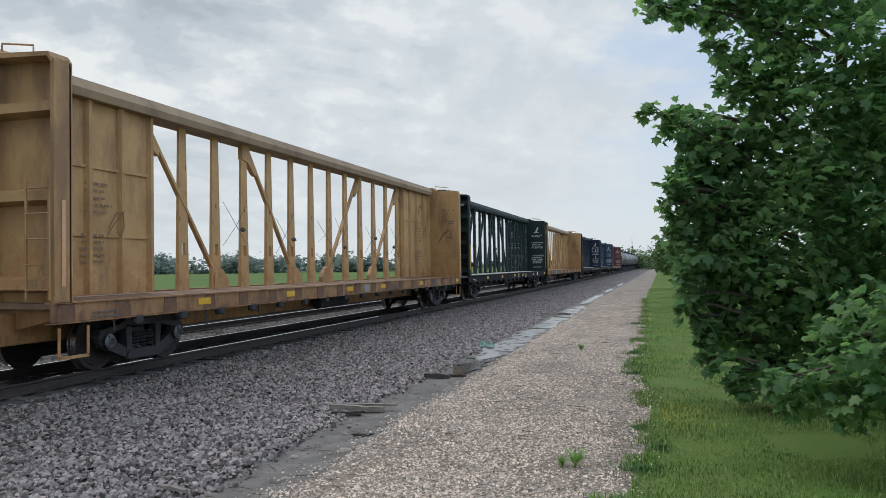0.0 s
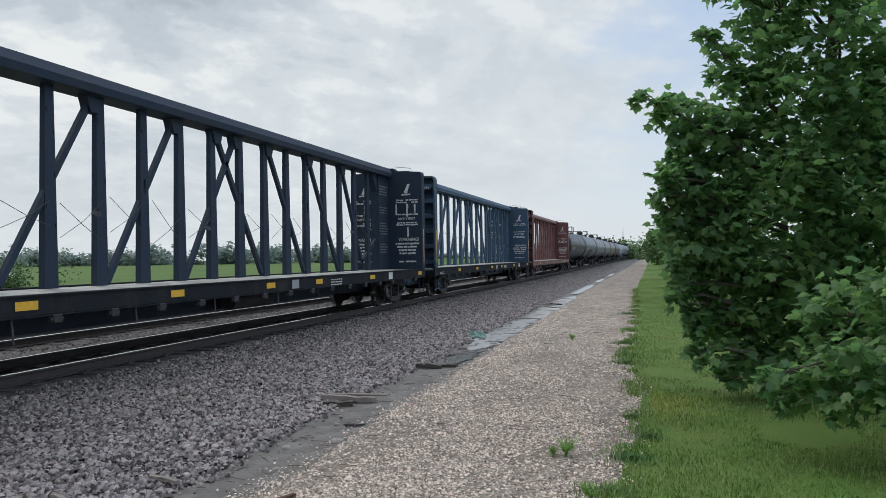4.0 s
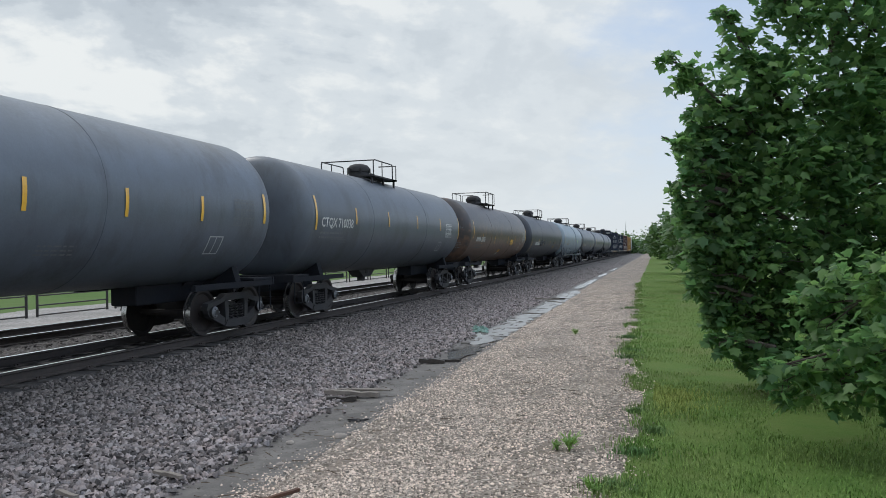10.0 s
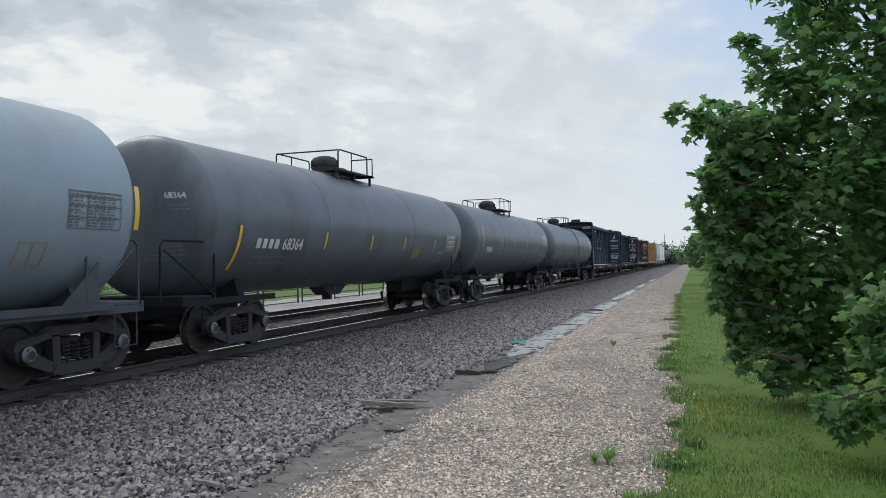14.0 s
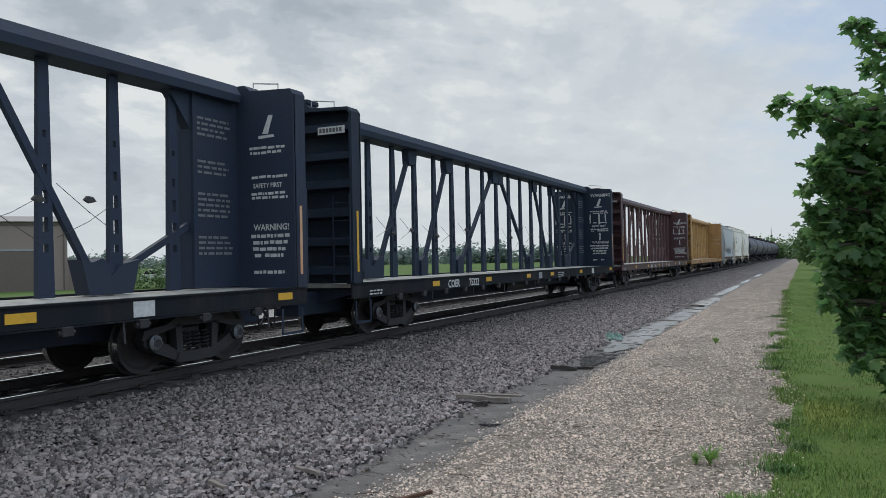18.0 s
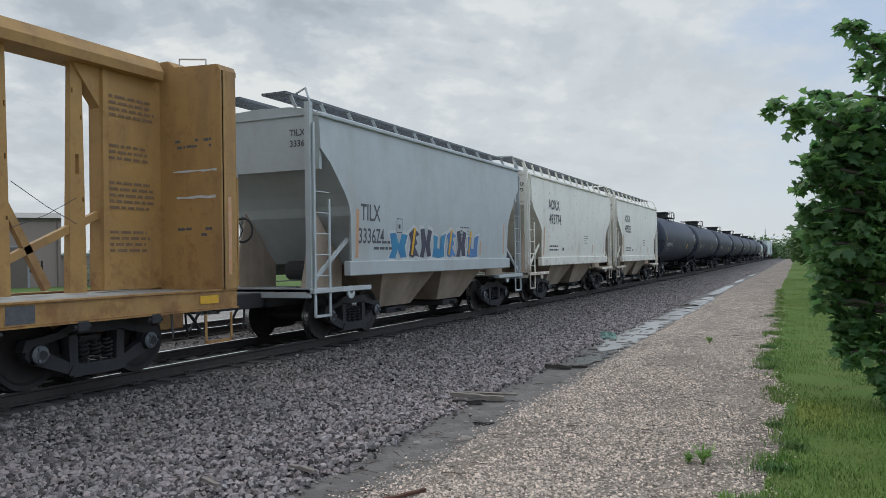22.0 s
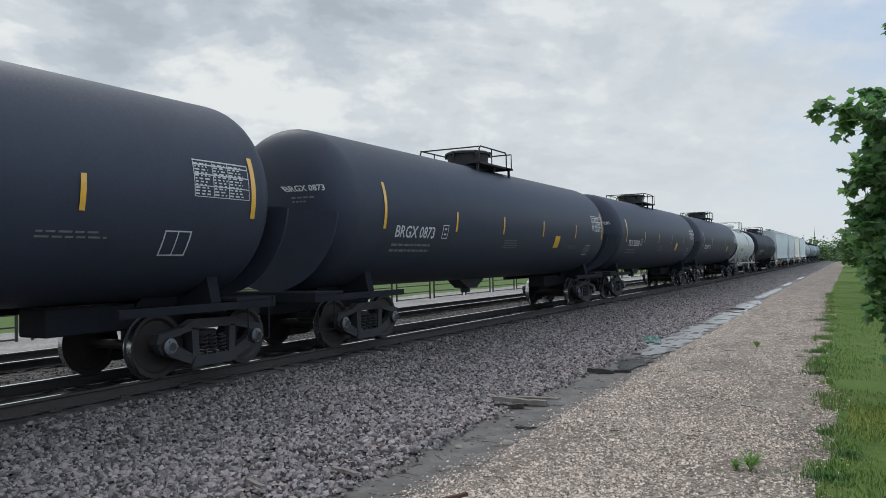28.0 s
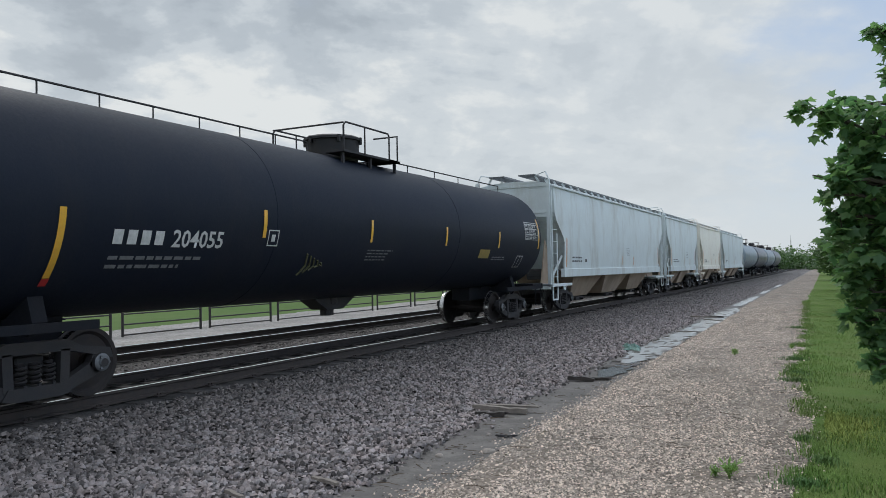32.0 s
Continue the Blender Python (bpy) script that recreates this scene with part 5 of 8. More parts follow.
def tank_car(col, L, r=1.66, zc=2.81, number="", small="", style="plain", seed=0, label="", mark=None, sill=None, rails=False):
    rng = random.Random(seed)
    mark = mark or WHITE_MARK
    sill = sill or UNDER
    if 1.5 <= r < 1.6:
        r, zc = r + 0.07, zc - 0.07
    car = thing("tank_car", label, "tank car", group="cars of the train")
    B = L - 1.15
    e = B / 2 - 0.12
    # dished heads: nearly flat in the middle, with a rounded knuckle; where the shell begins and ends
    hd, bulge = (0.62 * r / 1.6, 0.66) if style == "modern" else (0.50 * r / 1.6, 0.52)
    y_near, y_far = {"modern": (-e + 0.40, e + 0.24), "small": (-e - 0.02, e + 0.05), "long": (-e + 0.2, e + 0.1)}.get(style, (-e + 0.25, e + 0.12))
    NS = 12
    prof = [(0.0, y_near)]
    for i in range(1, NS + 1):
        a = i / NS * math.pi / 2
        prof.append((r * math.sin(a) ** bulge, y_near + hd * (1 - math.cos(a))))
    seams = [] if style == "modern" else [0.0, 0.45] if style in ("sill", "small") else [-0.36, 0.36]
    for q in seams:
        y = q * (e - hd) * 1.05
        prof += [(r, y - 0.20), (r, y - 0.045), (r + 0.006, y - 0.04), (r + 0.006, y + 0.04), (r, y + 0.045), (r, y + 0.20)]
    for i in range(NS, 0, -1):
        a = i / NS * math.pi / 2
        prof.append((r * math.sin(a) ** bulge, y_far - hd * (1 - math.cos(a))))
    prof.append((0.0, y_far))
    part("tank", Mesh().lathe(prof, "y", (0, 0, zc), 48), col, car, smooth=40, key=("shell", r, zc, L, style))

    def face(z):
        return math.sqrt(max(0.01, (r + 0.009) ** 2 - (z - zc) ** 2))
    # stub sills, bolsters and end platforms
    ty = e - 1.95 if style != "small" else e - 1.75
    truck_at = {-1: -ty + {"small": 0.0, "long": 0.4}.get(style, 0.23), 1: ty + {"small": 0.1, "long": 0.25}.get(style, 1.05)}
    for s in (-1, 1):
        ss = Mesh()
        ss.box(-0.30, 0.30, min(s * (e - 3.3), s * (B / 2)), max(s * (e - 3.3), s * (B / 2)), 0.72, 1.12, 0.02)
        part("stub_sill", ss, sill, car)
        sd = Mesh()
        sd.prism([(-1.05, 0.92), (1.05, 0.92), (1.12, 1.10), (1.02, zc - r * 0.78), (0.85, zc - r * 0.85), (0.55, zc - r * 0.97), (-0.55, zc - r * 0.97), (-0.85, zc - r * 0.85), (-1.02, zc - r * 0.78), (-1.12, 1.10)], "y", truck_at[s] - 0.11, truck_at[s] + 0.11)
        for x in (-0.34, 0.34):
            sd.prism([(truck_at[s] - 0.95, 1.06), (truck_at[s] + 0.95, 1.06), (truck_at[s] + 0.80, zc - r * 0.96), (truck_at[s] - 0.80, zc - r * 0.96)], "x", x - 0.02, x + 0.02)
        part("saddle", sd, sill, car)
        for x in (-1.40, 1.40) if style in ("sill", "small") else ():
            part("saddle_gusset", Mesh().prism([(truck_at[s] - s * 0.75, 1.06), (truck_at[s] + s * 0.1, 1.06), (truck_at[s] + s * 0.1, 1.80)], "x", x - 0.012, x + 0.012), sill, car)
        pf = Mesh()
        pf.box(-1.42, 1.42, min(s * (e - 0.75), s * (B / 2 + 0.02)), max(s * (e - 0.75), s * (B / 2 + 0.02)), 1.10, 1.16, 0.01)
        pf.box(-1.44, 1.44, s * B / 2 - 0.03, s * B / 2 + 0.03, 0.98, 1.16)
        for x in (-1.38, 1.38):
            pf.box(x - 0.05, x + 0.05, min(s * (e - 3.0), s * (B / 2)), max(s * (e - 3.0), s * (B / 2)), 0.98, 1.10)
        part("end_platform", pf, sill, car)
        yb = s * (B / 2 - 0.05)
        if style in ("sill", "small") or rails:
            for x in (-1.40, 1.40):
                hr = Mesh()
                yo = yb + (0.0 if s > 0 else -0.42 if style == "sill" else -0.62)
                yi = s * (e - 1.05) if s > 0 else -(e - 0.85)
                grab(hr, [(x, yi, 1.1), (x, yi, 2.05), (x, yi + s * 0.1, 2.16), (x, yo - s * 0.1, 2.16), (x, yo, 2.05), (x, yo, 1.1)], 0.021)
                grab(hr, [(x, yo - s * 0.1, 2.0), (x, yi, 1.15)], 0.014)
                part("handrail", hr, sill, car)
        for x in (-1.40, 1.40):
            st = Mesh()
            grab(st, [(x, yb - s * 0.05, 1.05), (x, yb - s * 0.05, 0.45), (x, yb - s * 0.55, 0.45), (x, yb - s * 0.55, 1.05)], 0.014)
            part("step", st, sill, car)
        truck(car, truck_at[s])
        coupler(car, s * B / 2, s)
        if style == "modern":
            sh = Mesh()
            q = y_near - 0.10 if s < 0 else y_far + 0.03
            sh.lathe([(r * 1.0, q + 0.02), (r * 1.0, q - 0.02), (0.0, q + s * 0.06)], "y", (0, 0, zc), 36, math.pi * 1.03, math.pi * 1.97)
            part("head_shield", sh, col, car)
    # brake wheel at the near end
    bw = Mesh().lathe([(0.22, -0.015), (0.25, 0.0), (0.22, 0.015), (0.20, 0.0), (0.22, -0.015)], "y", (-0.75, -B / 2 + 0.1, 1.75), 16)
    for k in range(3):
        bw.bar((-0.75, -B / 2 + 0.1, 1.75), (-0.75 + 0.22 * math.cos(k * 2.1), -B / 2 + 0.1, 1.75 + 0.22 * math.sin(k * 2.1)), 0.03, 0.01)
    bw.bar((-0.75, -B / 2 + 0.12, 1.1), (-0.75, -B / 2 + 0.12, 1.75), 0.06, 0.05)
    part("brake_wheel", bw, STEEL, car)
    # manway, platform and rails on top
    top = zc + r
    py = {"modern": 0.25, "long": 0.5}.get(style, {11: -0.40, 13: 0.12, 15: -0.25, 17: -0.06}.get(seed, 0.05))
    mw = Mesh()
    if style in ("modern", "long"):
        mw.lathe([(0.58, top - 0.1), (0.60, top + 0.10), (0.62, top + 0.38), (0.67, top + 0.39), (0.67, top + 0.44), (0.60, top + 0.48), (0.0, top + 0.49)], "z", (0, 0.25, 0), 24)
        for k in range(6):
            a = k * 1.047 + 0.3
            mw.box(0.66 * math.cos(a) - 0.03, 0.66 * math.cos(a) + 0.03, 0.25 + 0.66 * math.sin(a) - 0.03, 0.25 + 0.66 * math.sin(a) + 0.03, top + 0.30, top + 0.46)
    else:
        mw.lathe([(0.37, top - 0.1), (0.37, top + 0.24), (0.40, top + 0.25), (0.40, top + 0.31), (0.38, top + 0.40), (0.31, top + 0.48), (0.16, top + 0.53), (0.0, top + 0.54)], "z", (0, py - 0.15, 0), 20)
        for k in range(6):
            a = k * 1.047
            mw.box(0.41 * math.cos(a) - 0.025, 0.41 * math.cos(a) + 0.025, py - 0.15 + 0.41 * math.sin(a) - 0.025, py - 0.15 + 0.41 * math.sin(a) + 0.025, top + 0.20, top + 0.36)
        part("valve", Mesh().lathe([(0.16, top - 0.05), (0.16, top + 0.25), (0.0, top + 0.30)], "z", (0.1, py + 0.7, 0), 12), STEEL, car)
    part("manway", mw, STEEL if style != "small" else col, car, smooth=40)
    pl = Mesh()
    ph = 1.2
    for x0, x1 in ((0.45, 0.95), (-0.95, -0.45)):
        pl.box(x0, x1, -ph, ph, top - 0.02, top + 0.03)
    pl.box(-0.95, 0.95, ph - 0.5, ph, top - 0.02, top + 0.03)
    for x in (-0.85, 0.85):
        for y in (-ph + 0.1, 0, ph - 0.1):
            pl.box(x - 0.03, x + 0.03, y - 0.03, y + 0.03, zc + math.sqrt(r * r - x * x) - 0.05, top)
    part("walkway", pl, col if style == "small" else STEEL, car, at=pose(0, py, 0))
    rl = Mesh()
    h = top + {"modern": 0.46, "small": 0.68, "long": 0.62}.get(style, 0.64 if seed == 15 else 0.54)
    for x in (-0.95, 0.95):
        pts = [(x, -ph, top), (x, -ph, h - 0.08), (x, -ph + 0.08, h), (x, ph - 0.55, h), (x, ph - 0.5, h - 0.06), (x, ph - 0.5, top)]
        grab(rl, pts, 0.022)
        grab(rl, [(x, ph - 0.12, top), (x, ph - 0.12, h), (x * 0.3, ph - 0.12, h)], 0.022)
        grab(rl, [(x, -ph * 0.3, h), (x, -ph * 0.3, top)], 0.018)
    grab(rl, [(-0.95, -ph, h - 0.02), (0.95, -ph, h - 0.02)], 0.02)
    part("platform_rail", rl, GALV_PLATE if style == "small" else STEEL, car, at=pose(0, py, 0))
    # side ladders below the platform
    if style in ("sill", "small"):
        for s in (-1, 1):
            ld = Mesh()
            for dy in (0.62, 1.02):
                pts = [(s * (r + 0.10) * math.cos(math.radians(62 - k * 10)), dy, zc + (r + 0.10) * math.sin(math.radians(62 - k * 10))) for k in range(7)]
                ld.sweep(pts + [(s * (r + 0.10), dy, zc - 0.3), (s * (r + 0.06), dy, 1.5), (s * (r + 0.02), dy, 0.55)], 0.018, 5)
            for i in range(10):
                z = 0.60 + i * 0.36
                x = face(z) + 0.10 if z > zc else r + 0.08
                ld.sweep([(s * x, 0.62, z), (s * x, 1.02, z)], 0.012, 5)
            part("ladder", ld, col, car)
    elif style == "long":
        tl = Mesh()
        for i in range(9):
            y = -e + 0.8 + i * (e - 2.0) / 8.0
            tl.sweep([(0.35, y, top - 0.05), (0.35, y, top + 0.16)], 0.014, 5)
        tl.sweep([(0.35, -e + 0.8, top + 0.16), (0.35, -1.2, top + 0.16)], 0.018, 5)
        part("top_rail", tl, STEEL, car)
        tm = Mesh()
        tm.sweep([(0.35, 1.6, top + 0.14), (0.35, e - 1.0, top + 0.14)], 0.018, 5)
        for i in range(6):
            y = 1.6 + i * (e - 2.6) / 5
            tm.sweep([(0.35, y, top - 0.05), (0.35, y, top + 0.14)], 0.014, 5)
        part("top_rail", tm, STEEL, car)
    # underside: outlet and skid
    ot = Mesh()
    bot = zc - r
    ot.lathe([(0.28, bot + 0.1), (0.26, bot - 0.12), (0.14, bot - 0.16), (0.14, bot - 0.38), (0.0, bot - 0.38)], "z", (0, -0.1, 0), 14)
    ot.prism([(-0.9, bot + 0.05), (-0.35, bot - 0.24), (0.25, bot - 0.24), (0.8, bot + 0.05)], "x", -0.22, 0.22)
    part("bottom_outlet", ot, STEEL, car)
    if style in ("small", "sill"):
        # running boards with struts along both sides
        for s in (-1, 1):
            rb = Mesh()
            rb.box(min(s * 1.36, s * 1.50), max(s * 1.36, s * 1.50), -e + 0.6, e - 0.6, 1.05, 1.16)
            part("side_walk", rb, sill, car)
            for k in (-0.36, -0.12, 0.12, 0.36):
                sb = Mesh().bar((s * 1.46, k * e * 1.5, 1.16), (s * 1.33, k * e * 1.5 - 0.35, zc - 0.9), 0.05, 0.03)
                part("strut", sb, col, car)
    # painted marks
    arc, run = [(0.0, r, y_near + hd)], 0.0
    for (r1, y1), (r0, y0) in zip(prof[NS:0:-1], prof[NS - 1::-1]):
        run += math.hypot(r1 - r0, y1 - y0)
        arc.append((run, r0, y0))

    def on_head(ob, s0, z0):
        """Wraps flat characters onto the near head, s0 metres in from its edge."""
        me = ob.data
        for w in me.vertices:
            q = s0 - w.co.x
            rr = float(np.interp(q, [k[0] for k in arc], [k[1] for k in arc]))
            yy = float(np.interp(q, [k[0] for k in arc], [k[2] for k in arc]))
            zz = z0 + w.co.y
            nx = math.sqrt(max(0.0, rr * rr - (zz - zc) ** 2))
            w.co = (nx + 0.008, yy - 0.010, zz)
    ym = {"modern": (-7.05, -3.8, -0.95, 2.1, 5.22, 8.3), "long": (-7.97, -4.1, -0.68, 2.84, 6.27, 9.6), "small": (-4.85, -1.88, 3.35, 3.35, 3.35, 5.0)}.get(style, (-6.8 * L / 18, -3.5 * L / 18, -0.8, 2.0, 4.8, 7.75 * L / 18))
    own = TANK_MARKS.get(seed)
    low = style in ("long", "small")
    if own:
        big, few = own["tall"], own["short"]
    else:
        big = [(ym[0], zc - 1.02, zc - 0.12) if low else (ym[0], zc - 0.42, zc + 0.55), (ym[5], zc - 0.38, zc + 0.60)]
        few = [(q, zc - 0.40, zc + 0.07) for q in sorted(set(ym[1:5]))]
    if low:
        part("reflector", patches([(ym[0], ym[0] + 0.11, zc - 1.12, zc - 1.025)], face), RED_MARK, car)
    for y, z0, z1 in big:
        part("reflector", patches([(y, y + 0.10, z0, z1)], face), REFLECTOR, car, "tall reflective stripe")
    for y, z0, z1 in few:
        part("reflector", patches([(y, y + 0.085, z0, z1)], face), REFLECTOR, car)
    yt, wt, zt = own["table"] if own else (ym[5] - 1.2, 1.15, zc - 0.10)
    tab = [(yt, yt + wt, zt + q * 0.54, zt + q * 0.55 + 0.011) for q in (0.0, 0.3, 0.62, 0.88, 1.0)]
    tab += [(yt + q * wt, yt + q * wt + 0.013, zt, zt + 0.55) for q in (0.0, 0.33, 0.61, 0.99)]
    table_mark = DARK_MARK if seed == 18 else FINE_MARK if seed in (11, 12, 13, 17) else mark
    if style != "small":
        o = part("test_table", patches(tab, face), table_mark, car, "stencilled table")
        o["kind"] = "stuff"
        words = [w for q in (0.02, 0.35, 0.63) for w in stencil_rows(rng, yt + q * wt, zt + 0.49, 11, 0.27 * wt, 0.0455, 0.022, 3)]
        o = part("table_print", patches(words, face), table_mark, car, "rows of small stencilled print")
        o["kind"] = "stuff"
    fr = ym[5] - 1.65 if not own else yt - 0.75
    part("placard_frame", patches([(fr, fr + 0.50, zc - 0.97, zc - 0.95), (fr, fr + 0.50, zc - 0.63, zc - 0.61), (fr, fr + 0.025, zc - 0.97, zc - 0.61), (fr + 0.475, fr + 0.50, zc - 0.97, zc - 0.61), (fr + 0.24, fr + 0.26, zc - 0.95, zc - 0.63)], face), mark, car)
    yn = {"modern": -6.55, "long": -7.12, "small": -3.82}.get(style, -6.2 * L / 18.3)
    zn = zc + {"modern": -0.58, "long": -0.59, "small": -0.49}.get(style, -0.56)
    if own:
        yn, zn = own["number"]
    rows = stencil_rows(rng, yn, zn - 0.19, 2, 1.75, 0.12, 0.05, 7)
    for y, z, n, w in own["print"] if own else ((-0.7, zc - 0.58, 4, 1.05), (ym[5] - 3.6, zc - 0.68, 2, 1.1)):
        rows += stencil_rows(rng, y, z, n, w, 0.065, 0.026)
    fine = FINE_MARK if mark == WHITE_MARK else mark
    o = part("stencil", patches(rows, face), fine, car, "small faded stencilled print")
    o["kind"] = "stuff"
    for y0, y1, z0, z1, tint in own["panels"] if own else ():
        pm = patches([(y0, y1, z0, z1)], face)
        part("notice", pm, tint, car, "painted notice panel")
        if tint != FINE_MARK and y1 - y0 > 0.5:
            part("notice_print", patches(stencil_rows(rng, y0 + 0.06, z1 - 0.09, 3, y1 - y0 - 0.12, 0.085, 0.03, 4), face, 0.008), FINE_MARK, car)
    if own and "repaint" in own:
        # a repainted stretch of shell, darker than the rest, with an uneven edge
        y0, y1, z0, z1 = own["repaint"]
        cols = []
        for k in range(14):
            a0, a1 = y0 + (y1 - y0) * k / 14, y0 + (y1 - y0) * (k + 1) / 14
            cols.append((a0, a1, z0 + (0.35 if k == 0 else 0.12 if k == 1 else 0.0), z1 + 0.03 * math.sin(k * 2.3)))
        part("repainted_patch", patches(cols, face, 0.002), PATCH_GREY, car, "darker repainted stretch")
    if seed == 17:
        # a faded tag of loops and strokes
        tag = Mesh()
        for cy, cz, rr in ((-3.55, 2.20, 0.20), (-2.9, 2.16, 0.17), (-1.75, 2.22, 0.24)):
            pts = [(cy + rr * math.cos(q * 0.55), cz + 1.15 * rr * math.sin(q * 0.55)) for q in range(12)]
            tag.sweep([(face(z) + 0.003, y, z) for y, z in pts], 0.013, 4)
        for y0, z0, y1, z1 in ((-4.2, 1.95, -3.95, 2.4), (-4.0, 2.38, -3.75, 2.0), (-2.6, 2.0, -2.35, 2.42), (-2.35, 2.40, -2.15, 2.02), (-3.3, 2.0, -3.2, 2.4)):
            tag.sweep([(face(z0 + (z1 - z0) * q / 3) + 0.003, y0 + (y1 - y0) * q / 3, z0 + (z1 - z0) * q / 3) for q in range(4)], 0.013, 4)
        part("spray_tag", tag, FINE_MARK, car, "faded white spray-painted strokes")
    if style == "long":
        part("class_plate", patches([(-3.95, -3.93, 2.14, 2.42), (-3.69, -3.67, 2.14, 2.42), (-3.95, -3.67, 2.14, 2.16), (-3.95, -3.67, 2.40, 2.42), (-3.86, -3.76, 2.22, 2.34)], face), mark, car)
        part("notice", patches([(5.05, 5.75, 1.98, 2.22)], face), OCHRE_MARK, car, "faded yellow notice panel")
        tag = Mesh()
        for k in range(5):
            q = -2.75 + 0.13 * k
            tag.sweep([(face(1.62 + 0.05 * k) + 0.004, q, 1.62 + 0.05 * k), (face(1.80) + 0.004, q + 0.10, 1.80), (face(2.02 - 0.04 * k) + 0.004, q + 0.03, 2.02 - 0.04 * k)], 0.02, 4)
        part("spray_tag", tag, TAG_OLIVE, car, "faded olive spray-painted scrawl")
    if style == "modern":
        part("notice", patches([(3.3, 3.75, zc - 0.74, zc - 0.36)], face), YELLOW_MARK, car, "yellow notice panel")
        part("class_plate", patches([(-4.45, -4.43, zc - 0.58, zc - 0.26), (-4.19, -4.17, zc - 0.58, zc - 0.26), (-4.45, -4.17, zc - 0.58, zc - 0.56), (-4.45, -4.17, zc - 0.28, zc - 0.26), (-4.37, -4.25, zc - 0.50, zc - 0.46), (-4.37, -4.25, zc - 0.38, zc - 0.34)], face), mark, car)
    if number:
        if number[0] == "#":
            # company mark: plain bars
            rects = [(yn + 0.24 * k, yn + 0.24 * k + 0.16, zn + 0.02, zn + 0.22) for k in range(4)]
            part("company_mark", patches(rects, face), mark, car)
            number, yn = number[1:].strip(), yn + 1.04
    if number:
        lettering("reporting_mark", number, 0.25 if style != "small" else 0.23, mark, car, yn, zn, face, 0.006, 1.0 if style != "small" else 0.95)
    if small:
        ob = new("end_mark", text_mesh(small, 0.115, mark, 0.003).copy())
        ob.parent = car
        on_head(ob, 1.5 if style == "modern" else 1.35 if style == "small" else 1.0, zc + 0.30)
        for i in range(6):
            w = rng.uniform(0.3, 0.55)
            pm = Mesh()
            for k in range(4):
                u0, u1 = w * k / 4, w * (k + 0.75) / 4
                z = 0.16 - i * 0.08 if i < 2 else -0.45 - i * 0.08
                pm.add([(u0, z, 0), (u1, z, 0), (u1, z + 0.03, 0), (u0, z + 0.03, 0)], [(0, 1, 2, 3)])
            ob = part("end_stencil", pm, fine, car)
            on_head(ob, 1.45 if style == "modern" else 0.95, zc)
    return car


